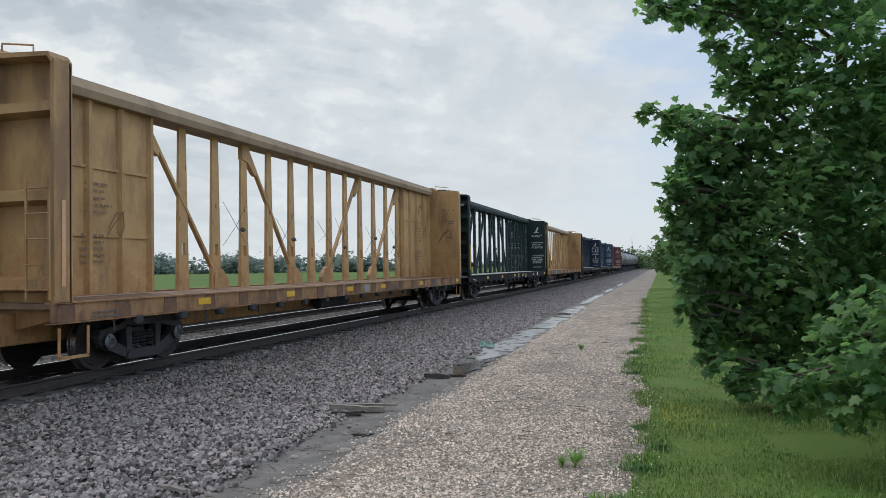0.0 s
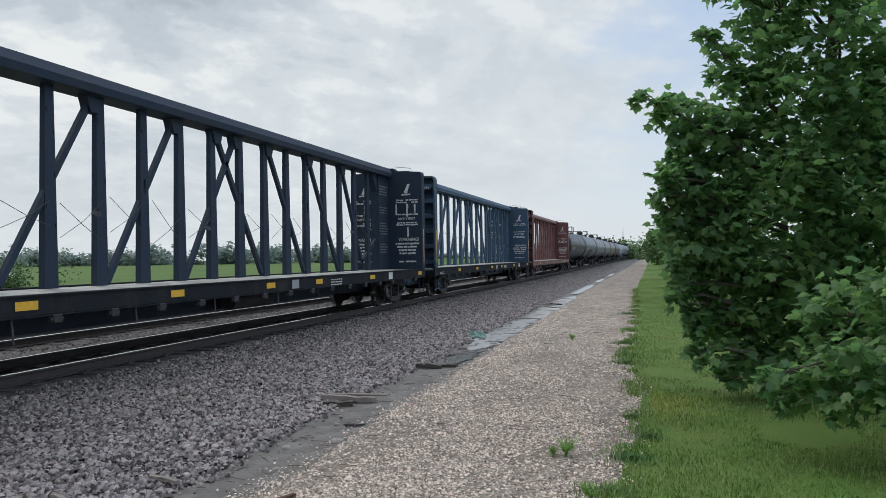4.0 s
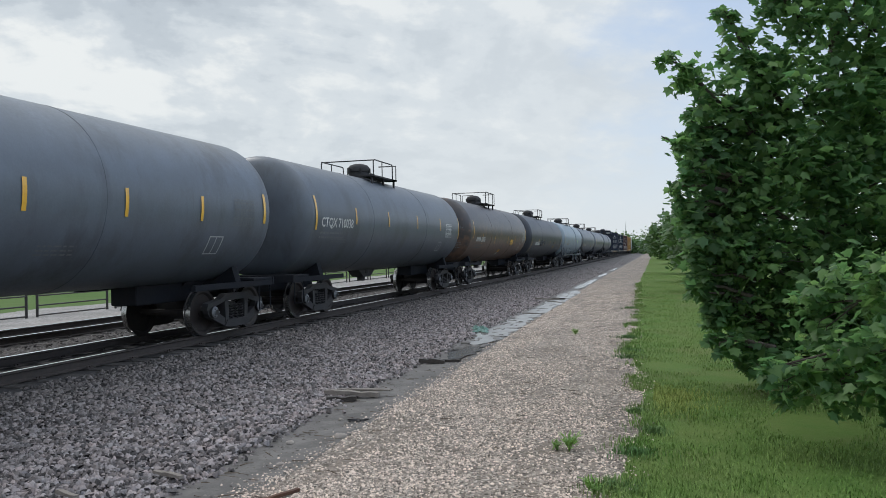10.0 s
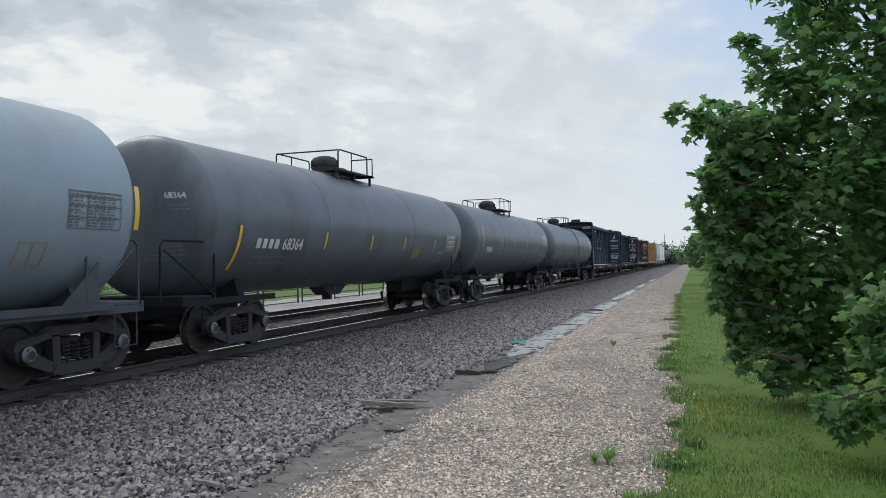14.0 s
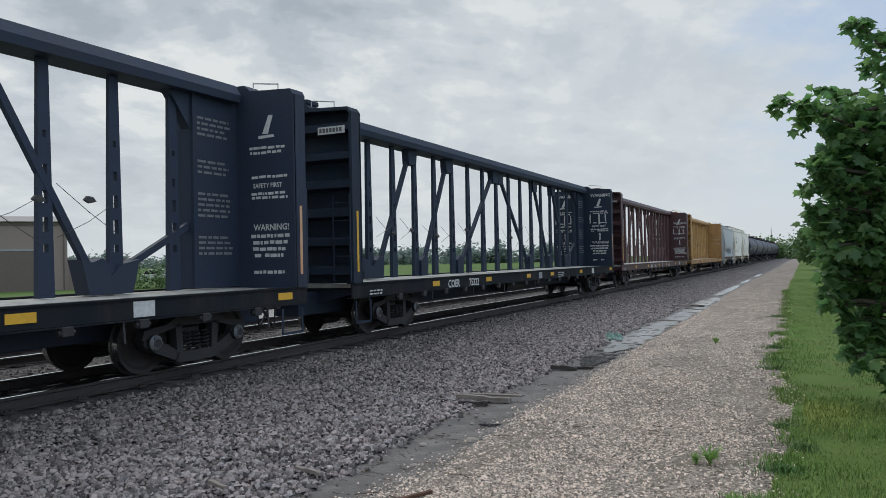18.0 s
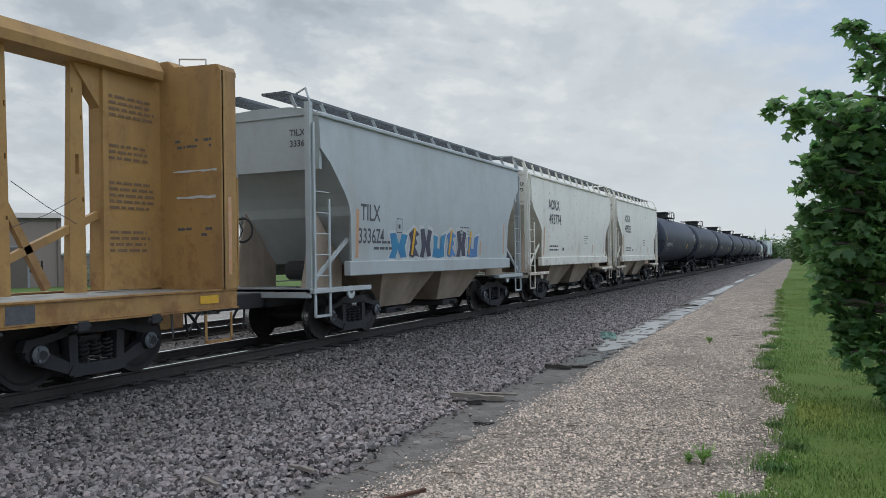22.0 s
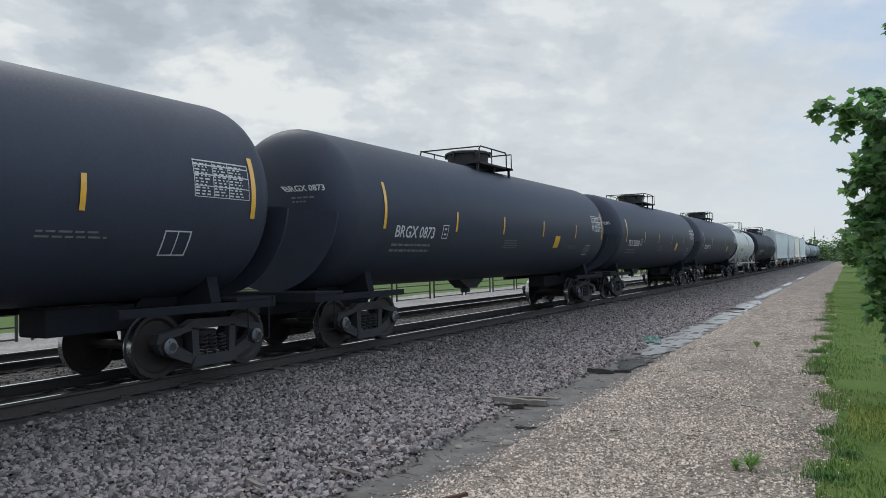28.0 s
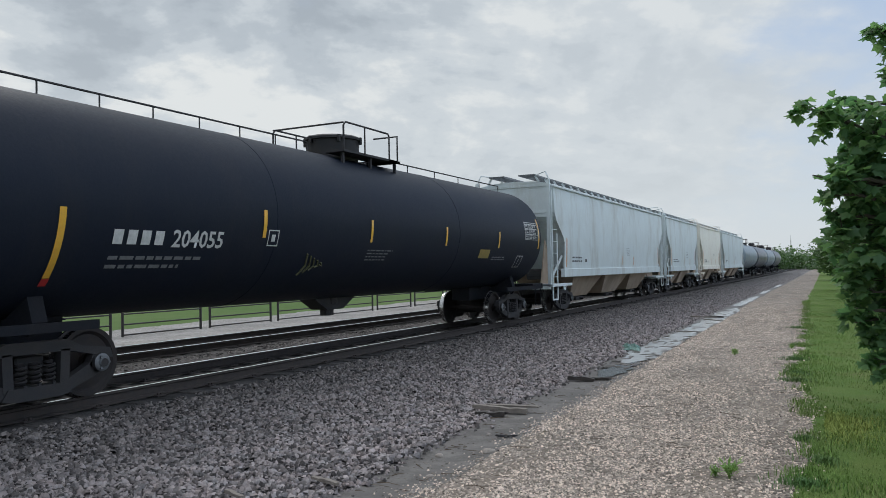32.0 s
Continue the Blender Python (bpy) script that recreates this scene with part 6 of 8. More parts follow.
def hopper_car(col, L, number, small, seed, label, bays=2, mark=None, graffiti=False):
    rng = random.Random(seed)
    mark = mark or DARK_MARK
    car = thing("covered_hopper", label, "hopper car", group="cars of the train")
    B = L - 1.0
    e = B / 2
    sl = 1.45

    def face(z):
        if z < 1.60:
            return 1.46
        if z > 4.60:
            return 1.46 - (z - 4.60) * 0.55
        return 1.46 + 0.05 * math.sin((z - 1.60) / 3.0 * math.pi)
    # sides with the cut-away ends
    for s in (-1, 1):
        sd = Mesh()
        zs = [1.60, 2.05, 2.55, 2.8, 3.05, 3.35, 3.65, 3.9, 4.25, 4.60]

        def span(z):
            c = [(1.60, e - sl), (2.60, e - sl + 0.02), (2.8, e - sl + 0.22), (3.45, e - 0.36), (3.65, e - 0.30), (4.60, e - 0.30)]
            if graffiti:
                c = [(1.60, e - sl), (2.55, e - sl + 0.06), (2.9, e - sl + 0.16), (3.2, e - sl + 0.42), (3.52, e - sl + 0.72), (3.65, e - 0.62), (3.9, e - 0.30), (4.60, e - 0.30)]
            return float(np.interp(z, [q[0] for q in c], [q[1] for q in c]))
        for k in range(len(zs) - 1):
            z0, z1 = zs[k], zs[k + 1]
            a0, a1 = span(z0), span(z1)
            sd.add([(s * face(z0), -a0, z0), (s * face(z0), a0, z0), (s * face(z1), a1, z1), (s * face(z1), -a1, z1),
                    (s * (face(z0) - 0.05), -a0, z0), (s * (face(z0) - 0.05), a0, z0), (s * (face(z1) - 0.05), a1, z1), (s * (face(z1) - 0.05), -a1, z1)],
                   [(0, 1, 2, 3), (4, 7, 6, 5), (0, 4, 5, 1), (1, 5, 6, 2), (3, 2, 6, 7), (0, 3, 7, 4)])
        part("side_sheet", sd, col, car, smooth=30)
        sk = Mesh()
        sk.box(min(s * 1.36, s * 1.52), max(s * 1.36, s * 1.52), -e + sl - 0.15, e - sl + 0.15, 1.32, 1.63, 0.015)
        for q0, q1 in ((-e, -e + sl + 0.75), (e - sl - 0.75, e)):
            sk.box(min(s * 1.30, s * 1.50), max(s * 1.30, s * 1.50), q0, q1, 1.00, 1.10, 0.01)
        part("side_sill", sk, col, car)
        rim = Mesh()
        rim.box(min(s * 1.42, s * 1.53), max(s * 1.42, s * 1.53), -e + 0.28, e - 0.28, 4.54, 4.62, 0.015)
        part("eave_angle", rim, col, car)
    rf = Mesh()
    rf.prism([(-1.46, 4.57), (-1.30, 4.70), (-0.75, 4.79), (0, 4.82), (0.75, 4.79), (1.30, 4.70), (1.46, 4.57), (1.2, 4.60), (-1.2, 4.60)], "y", -e + 0.30, e - 0.30)
    part("roof", rf, col, car, smooth=30)
    for s in (-1, 1):
        ss = Mesh()
        line = [(3.95, e - 0.36)] + [(z, span(z) - 0.012) for z in (3.65, 3.35, 3.05, 2.8, 2.6)] + [(2.2, e - sl - 0.30), (1.58, e - sl - 0.75)]
        for (za, ya), (zb, yb) in zip(line, line[1:]):
            ss.add([(-1.45, s * ya, za), (1.45, s * ya, za), (1.45, s * yb, zb), (-1.45, s * yb, zb)], [(0, 1, 2, 3)])
        ss.prism([(s * (e - 0.33), 4.66), (s * (e - 0.33), 3.5), (s * (e - 0.42), 3.5), (s * (e - 0.42), 4.66)], "x", -1.43, 1.43)
        part("slope_sheet", ss, col, car)
        fr = Mesh()
        for x in (-1.36, 1.36):
            fr.box(x - 0.06, x + 0.06, min(s * (e - 0.14), s * (e - 0.02)), max(s * (e - 0.14), s * (e - 0.02)), 1.05, 4.80)
            fr.bar((x, s * (e - 0.10), 1.2), (x, s * (e - sl), 2.1), 0.08, 0.05)
        fr.box(-0.55, -0.47, min(s * (e - 0.14), s * (e - 0.02)), max(s * (e - 0.14), s * (e - 0.02)), 1.05, 3.6)
        fr.box(-1.40, 1.40, min(s * (e - 0.06), s * e), max(s * (e - 0.06), s * e), 0.92, 1.12)
        fr.box(-1.40, 1.40, min(s * (e - 1.6), s * e), max(s * (e - 1.6), s * e), 1.04, 1.09)
        part("end_frame", fr, col, car)
        for x in (-0.9, 0.9):
            wb = Mesh()
            wb.prism([(s * (e - 0.4), 1.08), (s * (e - 1.9), 1.08), (s * (e - 1.9), 1.6), (s * (e - 0.9), 2.7)], "x", x - 0.02, x + 0.02)
            part("end_web", wb, DUSTY, car, "dusty brown end web")
        for x in (1.46, -1.46):
            lad = Mesh()
            for y in (s * (e - 0.10), s * (e - 0.62)):
                lad.bar((x, y, 0.55), (x, y, 2.9 if abs(y) < e - 0.3 else 4.4), 0.06, 0.03)
            for i in range(5):
                grab(lad, [(x, s * (e - 0.10), 1.35 + i * 0.42), (x, s * (e - 0.62), 1.35 + i * 0.42)], 0.013)
            lad.bar((x, s * (e - 0.08), 0.55), (x, s * (e - 0.64), 0.55), 0.05, 0.03)
            part("ladder", lad, col, car)
        lug = Mesh().lathe([(0.05, 1.44), (0.14, 1.44), (0.14, 1.48), (0.05, 1.48), (0.05, 1.44)], "x", (0, s * (e - sl + 0.05), 0.98), 14)
        part("tow_eye", lug, col, car)
        truck(car, s * (e - 1.85) + (0.30 if s > 0 else 0.6 if not graffiti else 0.3))
        coupler(car, s * e, s)
    if graffiti:
        part("draft_sill", Mesh().box(-0.2, 0.2, -e - 1.2, -e + 0.2, 0.72, 1.02, 0.02), STEEL, car)
        coupler(car, -e - 1.1, -1)
    # hoppers below
    u = Mesh().box(-0.28, 0.28, -e + 0.1, e - 0.1, 0.72, 1.05)
    part("center_sill", u, STEEL, car)
    room = (B - 2 * 2.9)
    for i in range(bays):
        yc = -room / 2 + room * (i + 0.5) / bays
        hw = room / bays / 2 - 0.05
        hp = Mesh()
        hp.add([(-1.38, yc - hw, 1.55), (1.38, yc - hw, 1.55), (1.38, yc + hw, 1.55), (-1.38, yc + hw, 1.55),
                (-0.80, yc - hw * 0.52, 0.50), (0.80, yc - hw * 0.52, 0.50), (0.80, yc + hw * 0.52, 0.50), (-0.80, yc + hw * 0.52, 0.50)],
               [(0, 1, 5, 4), (1, 2, 6, 5), (2, 3, 7, 6), (3, 0, 4, 7), (4, 5, 6, 7)])
        hb = part("hopper_bay", hp, DUSTY, car, "dusty outlet hopper")
        gt = Mesh().box(-0.85, 0.85, yc - 0.5, yc + 0.5, 0.32, 0.46, 0.02)
        gt.sweep([(-1.0, yc, 0.40), (1.0, yc, 0.40)], 0.04, 8)
        part("outlet_gate", gt, STEEL, hb)
    # roof walk of open grating on brackets
    wk = Mesh()
    zw = 5.06 if graffiti else 5.22 if number else 5.02
    for x0 in (0.30, 0.85, -0.85, -0.30):
        wk.box(x0 - 0.02, x0 + 0.02, -e, e, zw - 0.05, zw)
    k = -e
    while k < e:
        for a, c in ((0.30, 0.85), (-0.85, -0.30)):
            wk.box(a, c, k, k + 0.012, zw - 0.03, zw - 0.003)
        k += 0.10
    for x0 in (0.41, 0.52, 0.63, 0.74):
        for q in (-1, 1):
            wk.box(q * x0 - 0.005, q * x0 + 0.005, -e, e, zw - 0.03, zw - 0.004)
    part("roof_walk", wk, GRATING, car, "open grating roof walk")
    nb = int(B / 1.05)
    for i in range(nb + 1):
        y = -e + 0.2 + (B - 0.4) * i / nb
        for q in (-1, 1):
            part("bracket", Mesh().bar((q * 0.84, y, zw - 0.04), (q * 0.98, y, 4.74), 0.07, 0.02, (0, 1, 0)), col, car)
    for s in (-1, 1):
        for q in (-1, 1):
            gr = Mesh()
            grab(gr, [(q * 0.6, s * (e - 0.9), zw), (q * 0.85, s * (e - 0.4), zw + 0.02), (q * 1.25, s * (e - 0.15), 5.1), (q * 1.42, s * (e - 0.1), 4.7)], 0.022)
            part("grab_iron", gr, col, car)
    for i in range(bays * 2):
        y = -e + 1.2 + (B - 2.4) * (i + 0.5) / (bays * 2)
        part("hatch", Mesh().lathe([(0.40, 4.78), (0.40, 4.94), (0.34, 4.98), (0, 5.0)], "z", (0, y, 0), 16), col, car)
    # paint
    yn = -e + sl + 0.9
    if number:
        if graffiti:
            lettering("reporting_mark", number[0], 0.36, mark, car, -4.38, 2.52, face, 0.006, 0.80)
            lettering("car_number", number[1], 0.33, mark, car, -4.47, 2.02, face, 0.006, 0.80)
            part("plate_mark", patches([(-2.75, -2.73, 2.28, 2.62), (-2.49, -2.47, 2.28, 2.62), (-2.75, -2.47, 2.28, 2.30), (-2.75, -2.47, 2.60, 2.62), (-2.66, -2.56, 2.38, 2.48)], face), mark, car)
        else:
            lettering("reporting_mark", number[0], 0.38, mark, car, -4.17, 3.45, face, 0.012, 0.92)
            lettering("car_number", number[1], 0.38, mark, car, -4.13, 2.90, face, 0.012, 0.96)
    for m in [(-e + sl + 0.14, -e + sl + 0.26, 1.70, 2.75), (0.1, 0.18, 1.75, 2.15), (2.4, 2.48, 1.75, 2.15), (e - sl - 0.35, e - sl - 0.27, 1.75, 2.7)]:
        part("reflector", patches([m], face), ORANGE_MARK, car, "faded orange reflective stripe")
    o = part("stencil", patches(stencil_rows(rng, yn, 2.02, 2, 1.5, 0.14, 0.06) + stencil_rows(rng, 0.95, 2.5, 4, 0.7, 0.1, 0.03, 3), face), mark, car, "small stencilled print")
    o["kind"] = "stuff"
    part("notice", patches([(yn + 1.7, yn + 1.95, 1.88, 2.0)], face), mark, car)
    if number:
        for body, z in ((number[0], 4.20), (number[1], 3.98)):
            me = text_mesh(body, 0.13, mark, 0.003).copy()
            for w in me.vertices:
                w.co = (0.72 + w.co.x, -e + 0.322, z + w.co.y)
            o = new("end_mark", me)
            o.parent = car
    # rust runs and dirt low on the sides, brake wheel and pipes at the near end
    bw = Mesh().lathe([(0.24, -0.015), (0.27, 0.0), (0.24, 0.015), (0.22, 0.0), (0.24, -0.015)], "y", (-0.2, -e - 0.05, 2.3), 16)
    for k in range(3):
        bw.bar((-0.2, -e - 0.05, 2.3), (-0.2 + 0.24 * math.cos(k * 2.1), -e - 0.05, 2.3 + 0.24 * math.sin(k * 2.1)), 0.03, 0.01)
    part("brake_wheel", bw, STEEL, car)
    part("air_reservoir", Mesh().sweep([(0.2, -e + 1.0, 1.45), (0.9, -e + 1.0, 1.45)], 0.2, 14), STEEL, car)
    if graffiti:
        # one tag of jagged letters: a white edge, blue, teal and dark fills, thin yellow slashes
        shapes = [[(0.0, 0.0), (0.16, 0.35), (0.02, 0.98), (0.34, 1.02), (0.52, 0.55), (0.66, 1.0), (0.98, 0.94), (0.84, 0.45), (0.95, 0.02), (0.62, 0.0), (0.46, 0.36), (0.34, -0.03)],
                  [(0.05, 0.05), (0.18, 0.6), (0.0, 0.9), (0.48, 1.12), (0.95, 0.88), (0.62, 0.78), (0.80, 0.52), (0.55, 0.42), (1.0, 0.0), (0.60, 0.06), (0.40, -0.04)],
                  [(0.0, 0.02), (0.10, 0.5), (0.06, 1.0), (0.38, 0.92), (0.36, 0.4), (0.58, 0.36), (0.64, 0.95), (1.0, 1.08), (0.88, 0.5), (0.92, 0.0), (0.45, -0.05)]]
        letters = [(-3.22, 1.15, 0, BLUE_SPRAY), (-2.22, 0.75, 1, DARK_SPRAY), (-1.62, 0.85, 0, DARK_SPRAY), (-0.92, 1.0, 2, BLUE_SPRAY), (-0.05, 0.8, 1, TEAL_SPRAY), (0.60, 0.85, 0, DARK_SPRAY), (1.30, 1.1, 2, TEAL_SPRAY)]
        for i, (y0, w, kind, fill) in enumerate(letters):
            h = 0.80 + 0.08 * ((i * 7) % 3 - 1)
            ring = [(y0 + w * u, 1.62 + h * v) for u, v in shapes[kind]]
            cy, cz = sum(q[0] for q in ring) / len(ring), sum(q[1] for q in ring) / len(ring)
            for nme, cm, off, k0 in (("tag_edge", WHITE_MARK, 0.004 + 0.0008 * i, 1.0), ("tag_fill", fill, 0.011 + 0.0008 * i, 0.80)):
                pts = [(cy + (yy - cy) * k0, cz + (z - cz) * k0) for yy, z in ring]
                part(nme, Mesh().add([(face(z) + off, yy, z) for yy, z in pts], [tuple(range(len(pts)))]), cm, car, "spray-painted letter of a tag")
            if i in (1, 4, 6):
                yy = y0 + 0.25
                g = Mesh().add([(face(z) + 0.020, q, z) for q, z in ((yy - 0.05, 1.75), (yy + 0.05, 1.75), (yy + 0.20, 2.42), (yy + 0.08, 2.42))], [(0, 1, 2, 3)])
                part("tag_slash", g, YELLOW_MARK, car, "yellow sprayed slash")
    return car


STAKE = surface("rusted_stake_pocket", (0.12, 0.062, 0.042), (0.24, 0.13, 0.065), 0.85, scale=6, amount=0.8, bump=0.3, bump_scale=40)
SCRAWL = surface("faded_brown_paint", (0.16, 0.10, 0.06), (0.26, 0.16, 0.09), 0.8, scale=9, amount=0.8)
GALV_PLATE = surface("bare_steel_plate", (0.36, 0.37, 0.38), (0.25, 0.25, 0.26), 0.5, 0.4, scale=9, amount=0.6)
GRATING = surface("grating_steel", (0.17, 0.18, 0.19), (0.12, 0.12, 0.125), 0.6, 0.2, scale=6, amount=0.6)
DUSTY = surface("dusty_bay_paint", (0.44, 0.345, 0.265), (0.31, 0.225, 0.165), 0.8, scale=1.6, amount=0.8, stain=(0.16, 0.13, 0.10), stain_amount=0.5, bump=0.1, bump_scale=25)
BLUE_SPRAY = surface("blue_spray_paint", (0.045, 0.26, 0.42), (0.03, 0.16, 0.36), 0.5, scale=3, amount=0.9)
TEAL_SPRAY = surface("pale_blue_spray_paint", (0.10, 0.22, 0.45), (0.06, 0.15, 0.34), 0.5, scale=3, amount=0.9)
DARK_SPRAY = surface("dark_spray_paint", (0.05, 0.045, 0.075), (0.09, 0.075, 0.12), 0.5, scale=3, amount=0.9)


def paint(name, base, dirt, amount=0.6, rough=0.5, stain=None, stain_amount=0.5, scale=1.6, metal=0.0, spec=0.5, creep=None):
    return surface(name, base, dirt, rough, metal, scale=scale, amount=amount, stain=stain or dirt, stain_amount=stain_amount, bump=0.12, bump_scale=25, spec=spec, creep=creep)


YEL_OLD = paint("weathered_yellow_paint", (0.47, 0.285, 0.118), (0.34, 0.20, 0.088), 0.8, 0.65, (0.18, 0.10, 0.052), 0.8, creep=((0.33, 0.155, 0.055), 1.0, 2.8, 0.15))
CHORD_OLD = paint("weathered_chord_paint", (0.30, 0.21, 0.122), (0.21, 0.15, 0.096), 0.8, 0.7, (0.17, 0.11, 0.07), 0.8)
RUSTY_SILL = paint("rusty_sill_paint", (0.36, 0.20, 0.085), (0.22, 0.11, 0.055), 0.8, 0.75, (0.07, 0.038, 0.028), 0.85, creep=((0.11, 0.048, 0.028), 0.8, 1.3, 0.12))
YEL = paint("yellow_paint", (0.43, 0.245, 0.078), (0.31, 0.17, 0.06), 0.7, 0.65, (0.22, 0.12, 0.06), 0.6, creep=((0.20, 0.085, 0.032), 0.7, 2.2, 0.10))
GREEN = paint("dark_green_paint", (0.016, 0.032, 0.033), (0.03, 0.036, 0.036), 0.6, 0.65, spec=0.2)
# grime on the sill, with its shading also put into the near-black colour
GRIMY_SHADED = paint("grimy_sill_paint", (0.014, 0.018, 0.023), (0.026, 0.025, 0.026), 0.8, 0.8, (0.05, 0.042, 0.036), 0.4, spec=0.12)
NAVY = paint("navy_paint", (0.025, 0.037, 0.066), (0.034, 0.039, 0.051), 0.6, 0.65, spec=0.25)
NAVY2 = paint("faded_navy_paint", (0.018, 0.031, 0.056), (0.027, 0.032, 0.041), 0.7, 0.65, spec=0.2)
BLUE = paint("blue_paint", (0.033, 0.075, 0.130), (0.045, 0.062, 0.08), 0.6, 0.6, spec=0.3)
MAROON = paint("maroon_paint", (0.160, 0.052, 0.052), (0.07, 0.03, 0.028), 0.7)
MAROON2 = paint("dark_maroon_paint", (0.075, 0.026, 0.030), (0.05, 0.025, 0.025), 0.7)
RUSTY_DECK = paint("rusty_deck", (0.20, 0.12, 0.07), (0.12, 0.07, 0.045), 0.8, 0.85, (0.30, 0.20, 0.12), 0.5)
DECK = paint("worn_deck", (0.42, 0.42, 0.39), (0.22, 0.20, 0.17), 0.8, 0.8, (0.14, 0.10, 0.07), 0.5)
BLACK = paint("black_tank_paint", (0.036, 0.043, 0.064), (0.042, 0.047, 0.062), 0.6, 0.5, (0.03, 0.029, 0.030), 0.25, spec=0.25)
BLACK_DULL = paint("dull_black_tank_paint", (0.031, 0.035, 0.046), (0.040, 0.041, 0.047), 0.7, 0.40, (0.05, 0.045, 0.042), 0.4, spec=0.4)
BLACK_DEEP = paint("deep_black_tank_paint", (0.013, 0.017, 0.028), (0.018, 0.022, 0.031), 0.6, 0.5, (0.027, 0.027, 0.030), 0.25, spec=0.12)
UNDER = paint("underframe_black", (0.015, 0.017, 0.022), (0.022, 0.021, 0.023), 0.7, 0.85, (0.032, 0.027, 0.024), 0.3, spec=0.12)
GREY = paint("dark_grey_tank_paint", (0.100, 0.114, 0.136), (0.075, 0.08, 0.088), 0.6, 0.38, (0.035, 0.032, 0.03), 0.5)
GREY2 = paint("slate_tank_paint", (0.118, 0.136, 0.164), (0.084, 0.09, 0.10), 0.6, 0.38, (0.04, 0.036, 0.033), 0.5)
BROWN = paint("rust_stained_tank_paint", (0.052, 0.047, 0.048), (0.062, 0.050, 0.046), 0.8, 0.38, (0.085, 0.060, 0.050), 0.4, spec=0.5, creep=((0.175, 0.098, 0.062), 1.9, 3.1, 0.16))
PALE = paint("pale_blue_grey_tank_paint", (0.235, 0.285, 0.325), (0.19, 0.225, 0.25), 0.5, 0.42, (0.17, 0.18, 0.17), 0.25)
WHITE = paint("white_tank_paint", (0.53, 0.55, 0.52), (0.42, 0.42, 0.39), 0.5, 0.5, (0.34, 0.31, 0.27), 0.2)
WHITE_GRIMY = paint("grimy_white_paint", (0.42, 0.41, 0.385), (0.24, 0.22, 0.195), 0.8, 0.7, (0.12, 0.10, 0.085), 0.7)
HOP_GREY = paint("grey_hopper_paint", (0.47, 0.50, 0.50), (0.37, 0.38, 0.37), 0.45, 0.55, (0.34, 0.30, 0.25), 0.3)
HOP_WHITE = paint("off_white_hopper_paint", (0.84, 0.81, 0.72), (0.68, 0.63, 0.54), 0.35, 0.5, (0.55, 0.47, 0.36), 0.25, creep=((0.40, 0.27, 0.18), 0.9, 1.7, 0.14))
HOP_PALE = paint("pale_hopper_paint", (0.64, 0.70, 0.71), (0.52, 0.55, 0.54), 0.4, 0.5, (0.30, 0.26, 0.2), 0.35)

# far end of each car along the line at the start, metres
TAN_MARK = surface("tan_stencil_paint", (0.36, 0.27, 0.13), (0.26, 0.2, 0.11), 0.7, scale=14, amount=0.7)
SPEED = 19.667
CB = "flatcar with truss beam and ribbed end bulkheads"
TRAIN = []


def couple(car, end, length):
    TRAIN.append((car, end - length / 2))



